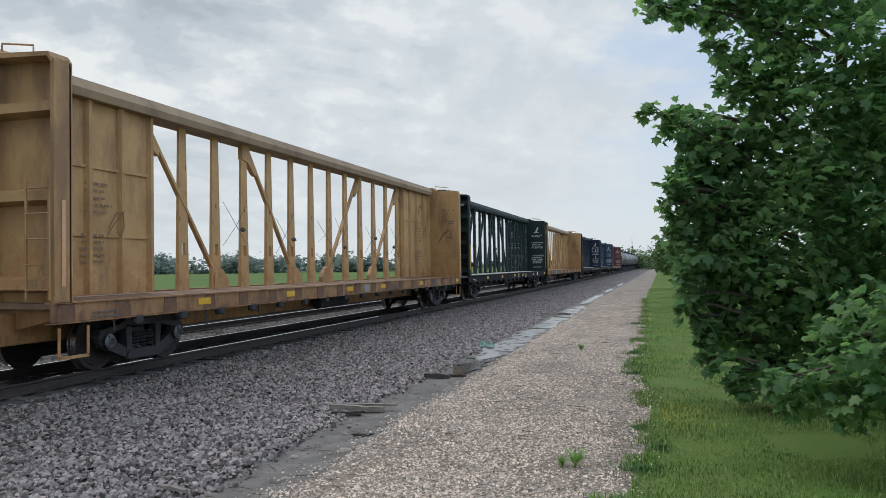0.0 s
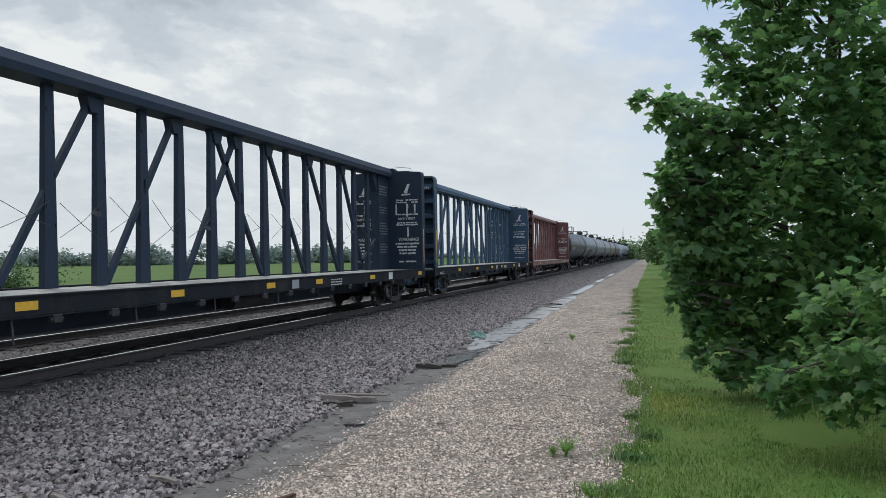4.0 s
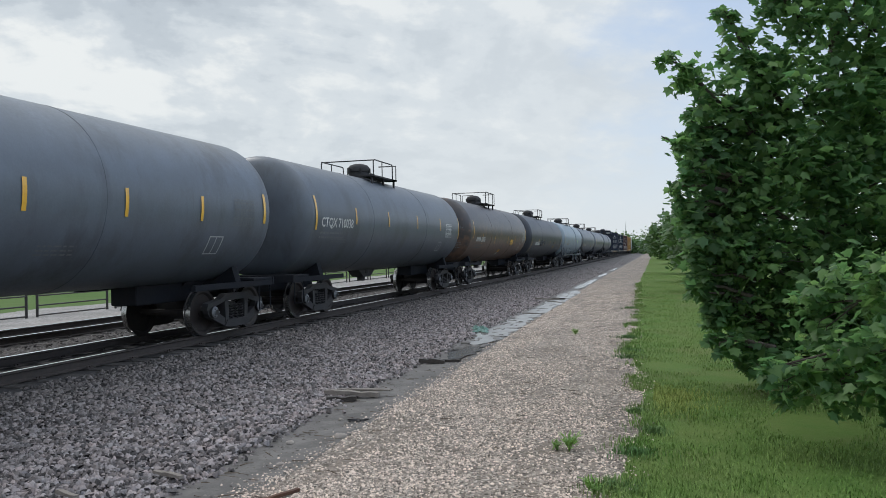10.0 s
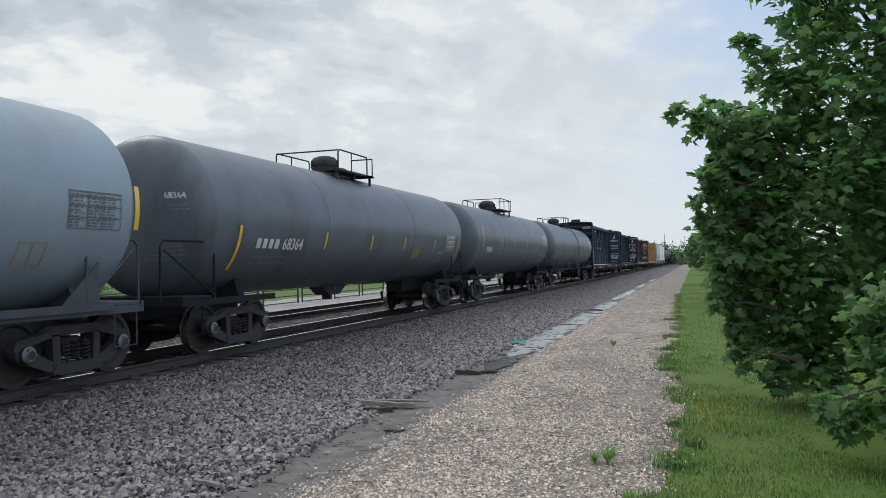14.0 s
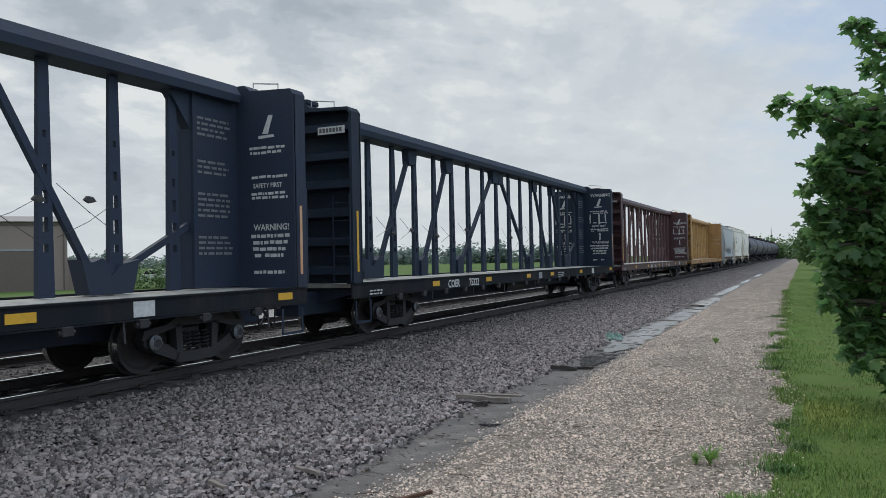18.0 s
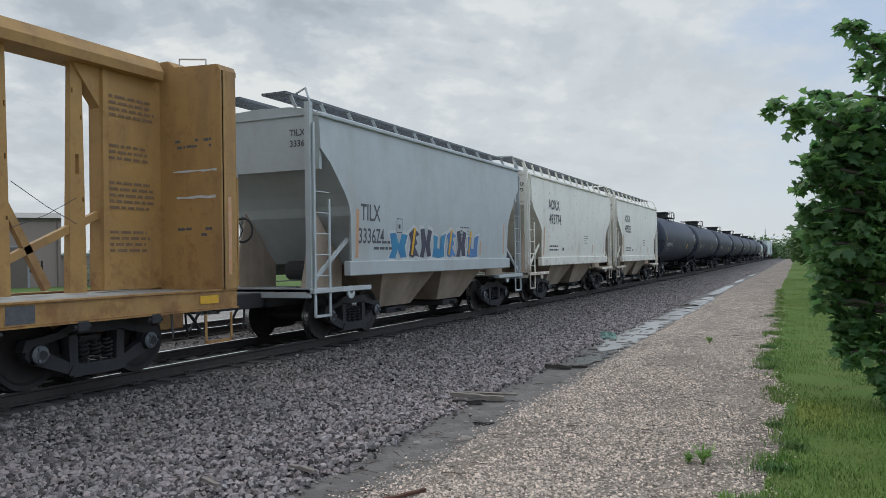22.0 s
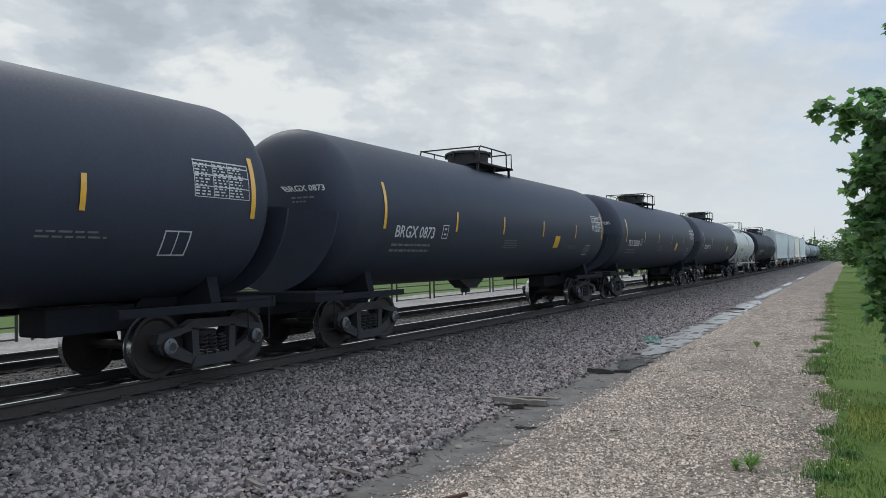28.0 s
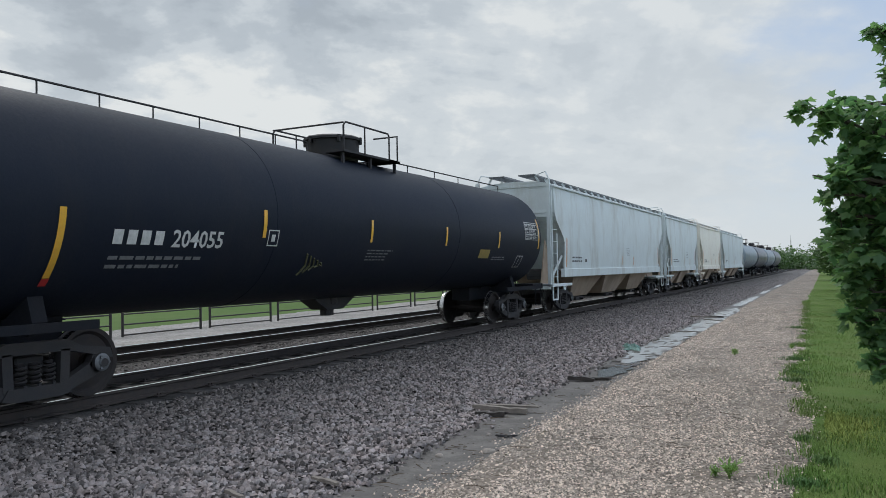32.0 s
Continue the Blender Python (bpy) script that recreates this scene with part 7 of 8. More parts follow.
def consist():
    def cb(end, L, col, number, **k):
        couple(centerbeam(col, DECK, L, number, **k), end + 0.6, L)

    def tk(end, L, col, number, **k):
        couple(tank_car(col, L, number=number, **k), end + 0.75, L)

    def hp(end, L, col, number, **k):
        couple(hopper_car(col, L, number, **k), end + 0.6, L)
    cb(32.71, 24.9, YEL_OLD, ("",), old=True, near=11.58, seed=1, label="weathered rusty yellow centerbeam " + CB)
    cb(57.65, 24.9, GREEN, ("",), near=11.55, shift=-0.58, seed=2, label="dark green centerbeam " + CB)
    cb(82.57, 24.9, YEL_OLD, ("TTZX", "7627", -7.76, -6.46), shift=0.5, old=True, seed=3, label="weathered rusty yellow centerbeam " + CB)
    cb(107.2, 24.9, NAVY2, ("",), near=11.55, shift=-0.5, seed=4, label="faded navy centerbeam " + CB)
    cb(132.41, 25.2, BLUE, ("",), near=11.7, shift=-0.35, seed=5, label="dull blue centerbeam " + CB)
    cb(157.96, 25.4, MAROON, ("",), near=11.5, shift=-0.48, seed=7, label="maroon centerbeam " + CB)
    plain = "tank car with a railed platform on top"
    tk(175.1, 17.3, BLACK_DULL, "TCRX 262299", small="262299", r=1.52, zc=2.75, seed=11, label="dull black " + plain)
    tk(193.8, 18.6, GREY, "NATX 250809", r=1.53, zc=2.75, seed=12, label="dark grey " + plain)
    tk(212.7, 18.8, GREY2, "NATX 250798", r=1.53, zc=2.75, seed=13, label="slate grey " + plain)
    tk(229.9, 17.3, GREY, "CTQX 710038", r=1.53, zc=2.75, seed=14, label="dark grey " + plain)
    tk(247.6, 17.6, BROWN, "# 68506", small="06", r=1.53, zc=2.75, seed=15, label="rust-stained brown " + plain)
    tk(267.1, 19.4, BLACK_DULL, "# 54915", small="54915", r=1.55, zc=2.75, seed=17, label="dull black " + plain)
    tk(285.6, 18.5, PALE, "", r=1.56, zc=2.76, style="sill", seed=18, sill=PATCH_GREY, mark=TAN_MARK, label="pale blue-grey tank car with side walks and a railed platform")
    tk(303.5, 18.0, GREY, "# 68364", small="68364", rails=True, r=1.53, zc=2.75, seed=19, label="dark grey " + plain)
    tk(321.0, 17.5, GREY, "#", r=1.52, zc=2.74, seed=20, label="dark grey " + plain)
    tk(340.6, 19.5, GREY, "", r=1.53, zc=2.75, style="sill", seed=21, label="dark grey tank car with side walks")
    cb(366.08, 25.3, NAVY, ("COER", "75141", -6.98, -5.73), half=True, near=11.8, seed=8, label="navy centerbeam " + CB)
    cb(391.6, 25.4, NAVY2, ("COER", "75322", -6.96, -5.56), half=True, shift=0.22, near=11.7, seed=9, label="dark navy centerbeam " + CB)
    cb(416.76, 25.1, MAROON2, ("bars", "269731", -3.36, -2.11), shift=0.10, near=11.2, far_flange=0.62, out=0.72, seed=10, label="dark maroon centerbeam " + CB)
    cb(442.9, 26.0, YEL, ("TTZX", "865433", -6.9, -5.88), shift=0.24, near=11.3, flange=0.62, seed=11, label="yellow centerbeam " + CB)
    hp(457.37, 13.3, HOP_GREY, ("TILX", "333674"), small="x", seed=31, graffiti=True, label="grey covered hopper with spray-painted tag and roof walk")
    hp(470.99, 13.8, HOP_WHITE, ("AOKX", "493774"), small="x", seed=32, label="off-white covered hopper with dark lettering and roof walk")
    hp(484.41, 13.4, HOP_WHITE, ("AOKX", "495233"), small="x", seed=33, label="off-white covered hopper with dark lettering and roof walk")
    black = "glossy black tank car with yellow stripes and a railed platform"
    tk(502.6, 18.2, BLACK, "BRGX 0814", small="BRGX 0814", style="modern", seed=41, label=black)
    tk(522.3, 19.6, BLACK, "BRGX", style="modern", seed=42, label=black)
    tk(541.31, 19.1, BLACK, "BRGX 0642", small="BRGX 0642", style="modern", seed=43, label=black)
    tk(560.65, 19.3, BLACK, "BRGX 0775", small="BRGX 0775", style="modern", seed=44, label=black)
    tk(579.96, 19.3, BLACK, "BRGX 0873", small="BRGX 0873", style="modern", seed=45, label=black)
    tk(598.76, 18.8, BLACK, "TILX 355285", small="TILX 355285", style="modern", seed=46, label=black)
    tk(617.87, 19.1, BLACK, "TILX 354712", small="TILX 354712", style="modern", seed=47, label=black)
    tk(631.99, 14.1, WHITE, "CIMX 2010", small="CIMX 2010", style="small", r=1.485, zc=2.635, seed=48, mark=DARK_MARK, sill=WHITE_GRIMY, label="short white tank car with side walks and yellow stripes")
    tk(653.89, 21.9, BLACK_DEEP, "# 204055", r=1.53, zc=2.75, style="long", seed=49, label="long black tank car with a rail along its top")
    hp(674.94, 21.0, HOP_PALE, None, small="x", seed=51, bays=3, label="long pale grey covered hopper with roof walk")
    hp(688.13, 13.2, HOP_PALE, None, small="x", seed=52, label="short pale grey covered hopper with roof walk")
    hp(701.46, 13.3, HOP_WHITE, None, small="x", seed=53, label="short off-white covered hopper with roof walk")
    hp(721.5, 20.0, HOP_PALE, None, small="x", seed=54, bays=3, label="long pale covered hopper with roof walk")
    for i in range(4):
        tk(739.5 + i * 18.0, 18.0, (PALE, GREY2, PALE, GREY)[i], "", r=1.5, zc=2.72, seed=60 + i, label="grey " + plain)


consist()

# ---- plants ----


def leaf_material(name, a, b, through_amount=0.35):
    mt = bpy.data.materials.new(name)
    mt.use_nodes = True
    nt = mt.node_tree
    N, L = nt.nodes.new, nt.links.new
    p = nt.nodes["Principled BSDF"]
    rnd = N("ShaderNodeNewGeometry").outputs["Random Per Island"]
    r = N("ShaderNodeValToRGB")
    r.color_ramp.elements[0].color, r.color_ramp.elements[1].color = (*a, 1), (*b, 1)
    r.color_ramp.elements[0].position, r.color_ramp.elements[1].position = 0.25, 1.0
    n = N("ShaderNodeTexNoise")
    n.inputs["Scale"].default_value = 1.3
    L(N("ShaderNodeTexCoord").outputs["Object"], n.inputs["Vector"])
    ad = N("ShaderNodeMath")
    ad.operation = "MULTIPLY_ADD"
    L(n.outputs["Fac"], ad.inputs[0])
    ad.inputs[1].default_value = 0.9
    sh = N("ShaderNodeMath")
    sh.operation = "MULTIPLY_ADD"
    L(rnd, sh.inputs[0])
    sh.inputs[1].default_value, sh.inputs[2].default_value = 0.6, -0.28
    L(sh.outputs[0], ad.inputs[2])
    L(ad.outputs[0], r.inputs[0])
    L(r.outputs[0], p.inputs["Base Color"])
    p.inputs["Roughness"].default_value = 0.45
    p.inputs["Specular IOR Level"].default_value = 0.35
    tr = N("ShaderNodeBsdfTranslucent")
    br = N("ShaderNodeHueSaturation")
    br.inputs["Value"].default_value, br.inputs["Saturation"].default_value = 1.6, 1.15
    L(r.outputs[0], br.inputs["Color"])
    L(br.outputs[0], tr.inputs[0])
    mx = N("ShaderNodeMixShader")
    mx.inputs[0].default_value = through_amount
    L(p.outputs[0], mx.inputs[1])
    L(tr.outputs[0], mx.inputs[2])
    L(mx.outputs[0], nt.nodes["Material Output"].inputs[0])
    MATS[name] = mt
    return mt


LEAF = leaf_material("broad_leaf", (0.098, 0.190, 0.086), (0.255, 0.385, 0.150), 0.55)
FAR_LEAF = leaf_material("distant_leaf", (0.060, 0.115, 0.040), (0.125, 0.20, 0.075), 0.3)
# distance haze is put into this leaf colour: paler and bluer than FAR_LEAF
HAZE_TINTED_LEAF = leaf_material("hazy_distant_leaf", (0.145, 0.19, 0.17), (0.18, 0.225, 0.195), 0.45)
BARK = surface("bark", (0.085, 0.070, 0.058), (0.14, 0.12, 0.10), 0.95, scale=8, amount=0.8, bump=0.8, bump_scale=30)
WEED = leaf_material("weed_leaf", (0.15, 0.27, 0.07), (0.27, 0.38, 0.13))

LOBES = [(0.0, 0.0), (0.22, 0.10), (0.50, 0.16), (0.36, 0.36), (0.46, 0.62), (0.22, 0.60), (0.0, 1.0), (-0.22, 0.60), (-0.46, 0.62), (-0.36, 0.36), (-0.50, 0.16), (-0.22, 0.10)]
SPRAY = [(0.0, 0.0), (0.35, 0.25), (0.30, 0.75), (0.0, 1.0), (-0.35, 0.70), (-0.30, 0.2)]


def leaves_data(name, P, size, mat, seed, shape=LOBES, droop=0.5):
    """Flat leaves with a fold along their middle, hung at the points P."""
    rs = np.random.RandomState(seed)
    base = np.array([(x, y, -0.25 * abs(x)) for x, y in shape] + [(0.0, 0.45, 0.03)])
    k, n = len(shape), len(P)
    tri = np.array([(i, (i + 1) % k, k) for i in range(k)])
    yaw, pitch, roll = rs.uniform(0, 6.283, n), rs.normal(-droop, 0.45, n), rs.normal(0, 0.5, n)
    s = size * rs.uniform(0.65, 1.2, n)
    V = base[None] * s[:, None, None]
    c, d = np.cos(roll)[:, None], np.sin(roll)[:, None]
    x, z = V[..., 0] * c - V[..., 2] * d, V[..., 0] * d + V[..., 2] * c
    y = V[..., 1]
    c, d = np.cos(pitch)[:, None], np.sin(pitch)[:, None]
    y, z = y * c - z * d, y * d + z * c
    c, d = np.cos(yaw)[:, None], np.sin(yaw)[:, None]
    x, y = x * c - y * d, x * d + y * c
    V = np.stack([x, y, z], -1) + np.asarray(P)[:, None, :]
    F = (tri[None] + (np.arange(n) * (k + 1))[:, None, None]).reshape(-1, 3)
    me = bpy.data.meshes.new(name)
    me.vertices.add(n * (k + 1))
    me.vertices.foreach_set("co", V.astype(np.float32).reshape(-1))
    me.loops.add(len(F) * 3)
    me.loops.foreach_set("vertex_index", F.reshape(-1).astype(np.int32))
    me.polygons.add(len(F))
    me.polygons.foreach_set("loop_start", np.arange(0, len(F) * 3, 3, dtype=np.int32))
    me.materials.append(mat)
    me.update(calc_edges=True)
    return me


SWAY = []


def leafy_branch(tree, pivot, path, blobs, count, size, seed, gain=(0.0, 0.0), mat=LEAF, push=0.0):
    """A limb from its pivot with leaves in clumps along it; gain: how many degrees the wind lifts it, and its own flutter; push: how far a gust bends it off the road."""
    rs = np.random.RandomState(seed)
    pv = np.array(pivot)
    limb = Mesh()
    pts = [np.array(p) - pv for p in path]
    limb.sweep([(0, 0, 0)] + [tuple(p) for p in pts], 0.035, 6, 0.008)
    P = []
    tot = sum(b[3] ** 2 for b in blobs)
    for bx, by, bz, br in blobs:
        c = np.array((bx, by, bz)) - pv
        m = int(count * br ** 2 / tot)
        u = rs.normal(size=(m, 3))
        u /= np.linalg.norm(u, axis=1)[:, None]
        u *= (br * rs.uniform(0.15, 1.0, m) ** 0.5)[:, None]
        # bunches with gaps between them
        bun = rs.normal(size=(max(3, m // 26), 3))
        bun = bun / np.linalg.norm(bun, axis=1)[:, None] * br * rs.uniform(0.3, 1.0, (len(bun), 1))
        pick = bun[rs.randint(0, len(bun), m)] + rs.normal(0, br * 0.17, (m, 3))
        w = np.where(rs.uniform(size=(m, 1)) < 0.72, pick, u)
        P.append(c + w * np.array((1, 1, 0.95)))
        for q in bun[:9]:
            limb.sweep([tuple(c * 0.85), tuple(c + q * 0.5 + np.array((0, 0, 0.03))), tuple(c + q)], 0.010, 4, 0.004)
    P = np.concatenate(P)
    P = P[(P + pv)[:, 2] > 0.12]
    ob = part("branch", limb, BARK, tree, at=Matrix.Translation(pivot))
    part("leaves", leaves_data("leaves", P, size, mat, seed), mat, ob, "broad lobed green leaves")
    if gain[0] or gain[1]:
        SWAY.append((ob, pivot, gain, seed, push))
    return ob


def roadside_tree():
    t = thing("tree", "leafy green broadleaf tree on the grass verge", "tree", pose(0, 0, 0))
    tr = Mesh()
    tr.sweep([(2.5, 11.9, -0.1), (2.45, 11.9, 0.8), (2.5, 11.8, 2.2), (2.35, 11.8, 4.0), (2.5, 11.7, 6.2), (2.4, 11.7, 7.8)], 0.16, 10, 0.04)
    part("trunk", tr, BARK, t)
    seed = 100
    rng = random.Random(4)
    core = [(0.78, 11.4, 1.6, 0.5), (0.95, 11.4, 1.0, 0.5), (1.3, 11.3, 0.68, 0.45), (0.72, 11.4, 2.25, 0.46), (2.1, 11.2, 0.75, 0.5), (2.9, 11.2, 0.8, 0.6),
            (1.55, 11.6, 1.15, 0.62), (2.5, 11.5, 0.95, 0.72), (3.5, 11.6, 1.0, 0.75), (4.5, 11.6, 1.2, 0.9),
            (1.05, 11.4, 1.9, 0.66), (2.0, 11.2, 1.8, 0.8), (3.0, 11.2, 1.8, 0.85), (4.1, 11.3, 2.0, 0.9),
            (0.95, 11.3, 2.7, 0.68), (1.8, 11.1, 2.8, 0.85), (2.9, 11.0, 2.9, 0.9), (4.0, 11.2, 3.0, 0.95),
            (1.05, 11.3, 3.6, 0.62), (1.9, 11.0, 3.8, 0.82), (3.0, 11.0, 3.9, 0.95), (4.2, 11.2, 4.1, 1.0),
            (1.35, 11.2, 4.6, 0.62), (2.2, 11.0, 4.8, 0.85), (3.3, 11.0, 5.0, 1.0),
            (1.45, 11.3, 5.5, 0.55), (2.2, 11.2, 5.8, 0.85), (3.3, 11.2, 6.1, 1.0), (2.2, 11.5, 6.9, 0.8), (3.2, 11.5, 7.2, 0.9),
            (0.60, 11.2, 1.25, 0.36), (0.42, 11.1, 1.72, 0.36), (0.62, 11.0, 2.15, 0.42), (0.30, 11.0, 2.52, 0.34), (0.62, 11.0, 2.92, 0.42), (0.55, 11.0, 3.35, 0.34),
            (0.95, 11.0, 0.55, 0.30), (1.5, 10.9, 0.45, 0.32)]
    for x, y, z, r in core:
        seed += 1
        root = (2.45, 11.85, max(0.5, z - 0.55))
        g = (4.0 * (1 if x < 2 else 0.5), 1.4) if z < 4.3 else (24.0, 1.4, "high")
        leafy_branch(t, root, [((x + 2.45) / 2, (y + 11.85) / 2, z - 0.15), (x, y, z)], [(x, y, z, r)], int((540 if z < 4.3 else 330) * (r / 0.7) ** 2), 0.155, seed, g, push=0.42 if x < 0.7 else 0.25 if x < 1.2 else 0.4 if z > 4.3 and x < 2.3 else 0.0)
    # loose sprigs along the edge of the crown
    edge = line([(0.2, 0.97), (0.6, 0.62), (0.9, 0.34), (1.3, 0.24), (1.85, 0.10), (2.6, -0.10), (3.4, 0.14), (4.1, 0.30)])
    for k in range(26):
        z = 0.35 + 3.75 * k / 25 + rng.uniform(-0.08, 0.08)
        x, y, r = edge(z) + rng.uniform(0.0, 0.28), 10.95 + rng.uniform(-0.35, 0.3), rng.uniform(0.12, 0.22)
        seed += 1
        leafy_branch(t, (x + 0.7, y + 0.2, z - 0.1), [(x + 0.3, y + 0.1, z), (x, y, z - 0.03)], [(x, y, z, r)], int(36 * (r / 0.17) ** 2), 0.16, seed, (7.0, 4.0), push=0.42)
    # limbs that reach over the road and swing in the wind
    leafy_branch(t, (1.7, 11.3, 2.9), [(1.0, 11.0, 3.35), (0.3, 10.7, 3.75), (-0.30, 10.5, 4.02)], [(1.0, 11.0, 3.4, 0.42), (0.55, 10.8, 3.65, 0.40), (0.15, 10.65, 3.85, 0.30), (-0.20, 10.5, 4.0, 0.17)], 520, 0.15, 201, (27.0, 2.0))
    leafy_branch(t, (1.7, 11.2, 2.3), [(0.9, 10.9, 2.7), (0.25, 10.7, 3.0), (-0.15, 10.6, 3.12)], [(0.95, 10.9, 2.7, 0.42), (0.5, 10.8, 2.95, 0.34), (0.05, 10.65, 3.08, 0.22)], 420, 0.15, 202, (20.0, 2.5))
    leafy_branch(t, (1.7, 11.2, 3.8), [(1.2, 11.0, 4.2), (0.85, 10.8, 4.6), (0.60, 10.7, 4.9)], [(1.25, 11.0, 4.25, 0.42), (0.95, 10.9, 4.55, 0.34), (0.66, 10.75, 4.85, 0.22)], 420, 0.15, 203, (20.0, 2.0))
    leafy_branch(t, (1.6, 11.2, 1.6), [(1.0, 11.0, 1.9), (0.45, 10.8, 2.1)], [(1.0, 11.0, 1.9, 0.45), (0.55, 10.85, 2.1, 0.32)], 380, 0.15, 204, (10.0, 2.0))
    # a high limb that hangs into view between the gusts
    leafy_branch(t, (2.0, 11.2, 4.8), [(1.2, 11.0, 5.2), (0.4, 10.8, 5.45), (-0.2, 10.7, 5.5)], [(1.5, 11.0, 5.15, 0.5), (0.9, 10.9, 5.4, 0.45), (0.35, 10.8, 5.45, 0.36), (-0.10, 10.7, 5.5, 0.26), (0.9, 10.9, 5.9, 0.5)], 900, 0.15, 205, (30.0, 2.0, "high"))
    return t


def overhanging_branch():
    t = thing("tree", "leafy green tree with low branches over the grass verge", "tree", pose(0, 0, 0))
    tr = Mesh().sweep([(4.0, 7.7, -0.1), (3.95, 7.7, 0.9), (3.8, 7.7, 1.9), (3.7, 7.7, 3.2), (3.8, 7.8, 4.8)], 0.12, 8, 0.03)
    part("trunk", tr, BARK, t)
    # upper crown clumps out of view, added to shade the grass below
    for i, (x, y, z, r) in enumerate([(2.9, 8.0, 2.3, 0.55), (3.5, 7.7, 3.0, 0.8), (4.4, 7.4, 3.4, 0.9), (4.4, 7.0, 2.0, 0.8), (3.4, 6.6, 2.2, 0.6)]):
        leafy_branch(t, (3.85, 7.7, max(0.6, z - 0.7)), [((x + 3.85) / 2, (y + 7.7) / 2, z - 0.2), (x, y, z)], [(x, y, z, r)], int(520 * (r / 0.7) ** 2), 0.15, 310 + i, (3.0, 1.5))
    leafy_branch(t, (3.8, 7.7, 1.9), [(2.5, 7.7, 1.5), (1.7, 7.9, 1.0), (0.95, 8.0, 0.75)], [(2.6, 7.7, 1.35, 0.5), (2.0, 7.8, 1.0, 0.48), (1.6, 7.9, 0.72, 0.42), (1.15, 8.0, 0.72, 0.30)], 900, 0.14, 301, (6.0, 3.0))
    leafy_branch(t, (3.75, 7.7, 2.4), [(2.7, 7.5, 2.0), (2.2, 7.4, 1.4)], [(2.75, 7.5, 1.9, 0.5), (2.35, 7.4, 1.5, 0.48), (2.2, 7.4, 0.95, 0.42), (2.0, 8.3, 1.5, 0.5), (1.7, 8.6, 1.1, 0.42)], 1000, 0.14, 302, (4.0, 3.0))
    leafy_branch(t, (3.8, 7.7, 2.0), [(3.2, 7.3, 1.6), (3.2, 7.2, 1.0)], [(3.1, 7.3, 1.5, 0.55), (3.0, 7.2, 0.85, 0.55), (3.3, 7.4, 2.2, 0.6), (2.6, 8.4, 0.9, 0.6), (3.0, 8.0, 1.6, 0.6), (2.3, 8.0, 0.5, 0.45)], 1300, 0.14, 303, (4.0, 3.0))


def clump_tree(x, y, h, w, seed, label):
    rs = np.random.RandomState(seed)
    t = thing("tree", label, "tree", pose(x, y, -0.05), "trees along the road")
    tr = Mesh().sweep([(0, 0, -0.2), (0.1, 0, h * 0.4), (0, 0.1, h * 0.85)], 0.05 * h * 0.5, 8, 0.02)
    for k in range(6):
        a = k * 1.05
        tr.sweep([(0.05, 0, h * (0.3 + 0.08 * k)), (math.cos(a) * w * 0.35, math.sin(a) * w * 0.35, h * (0.45 + 0.07 * k))], 0.03 * h * 0.3, 5, 0.01)
    part("trunk", tr, BARK, t)
    n = 1500
    B = rs.normal(size=(46, 3))
    B = B / np.linalg.norm(B, axis=1)[:, None] * rs.uniform(0.45, 1.0, (46, 1)) * np.array((w / 2, w / 2, h * 0.46))
    P = B[rs.randint(0, 46, n)] + rs.normal(0, w * 0.085, (n, 3))
    P[:, 2] += h * 0.54
    P = P[P[:, 2] > 0.25]
    part("crown", leaves_data("crown", P, w * 0.09, FAR_LEAF, seed, SPRAY, 0.3), FAR_LEAF, t)


def woods(name, spots, size, seed, label, n_each, mat=None):
    rs = np.random.RandomState(seed)
    out = []
    for x, y, h, w in spots:
        B = rs.normal(size=(9, 3))
        B = B / np.linalg.norm(B, axis=1)[:, None] * np.array((w / 2, w / 2, h * 0.42))
        P = B[rs.randint(0, 9, n_each)] + rs.normal(0, w * 0.12, (n_each, 3))
        P[:, 2] = np.where(rs.uniform(size=n_each) < 0.45, rs.uniform(0, h * 0.75, n_each), np.abs(P[:, 2] + h * 0.48))
        out.append(P + np.array((x, y, 0)))
    P = np.concatenate(out)
    return tagged(new(name, leaves_data(name, P, size, mat or FAR_LEAF, seed, SPRAY, 0.2)), label, "woods", kind="stuff")


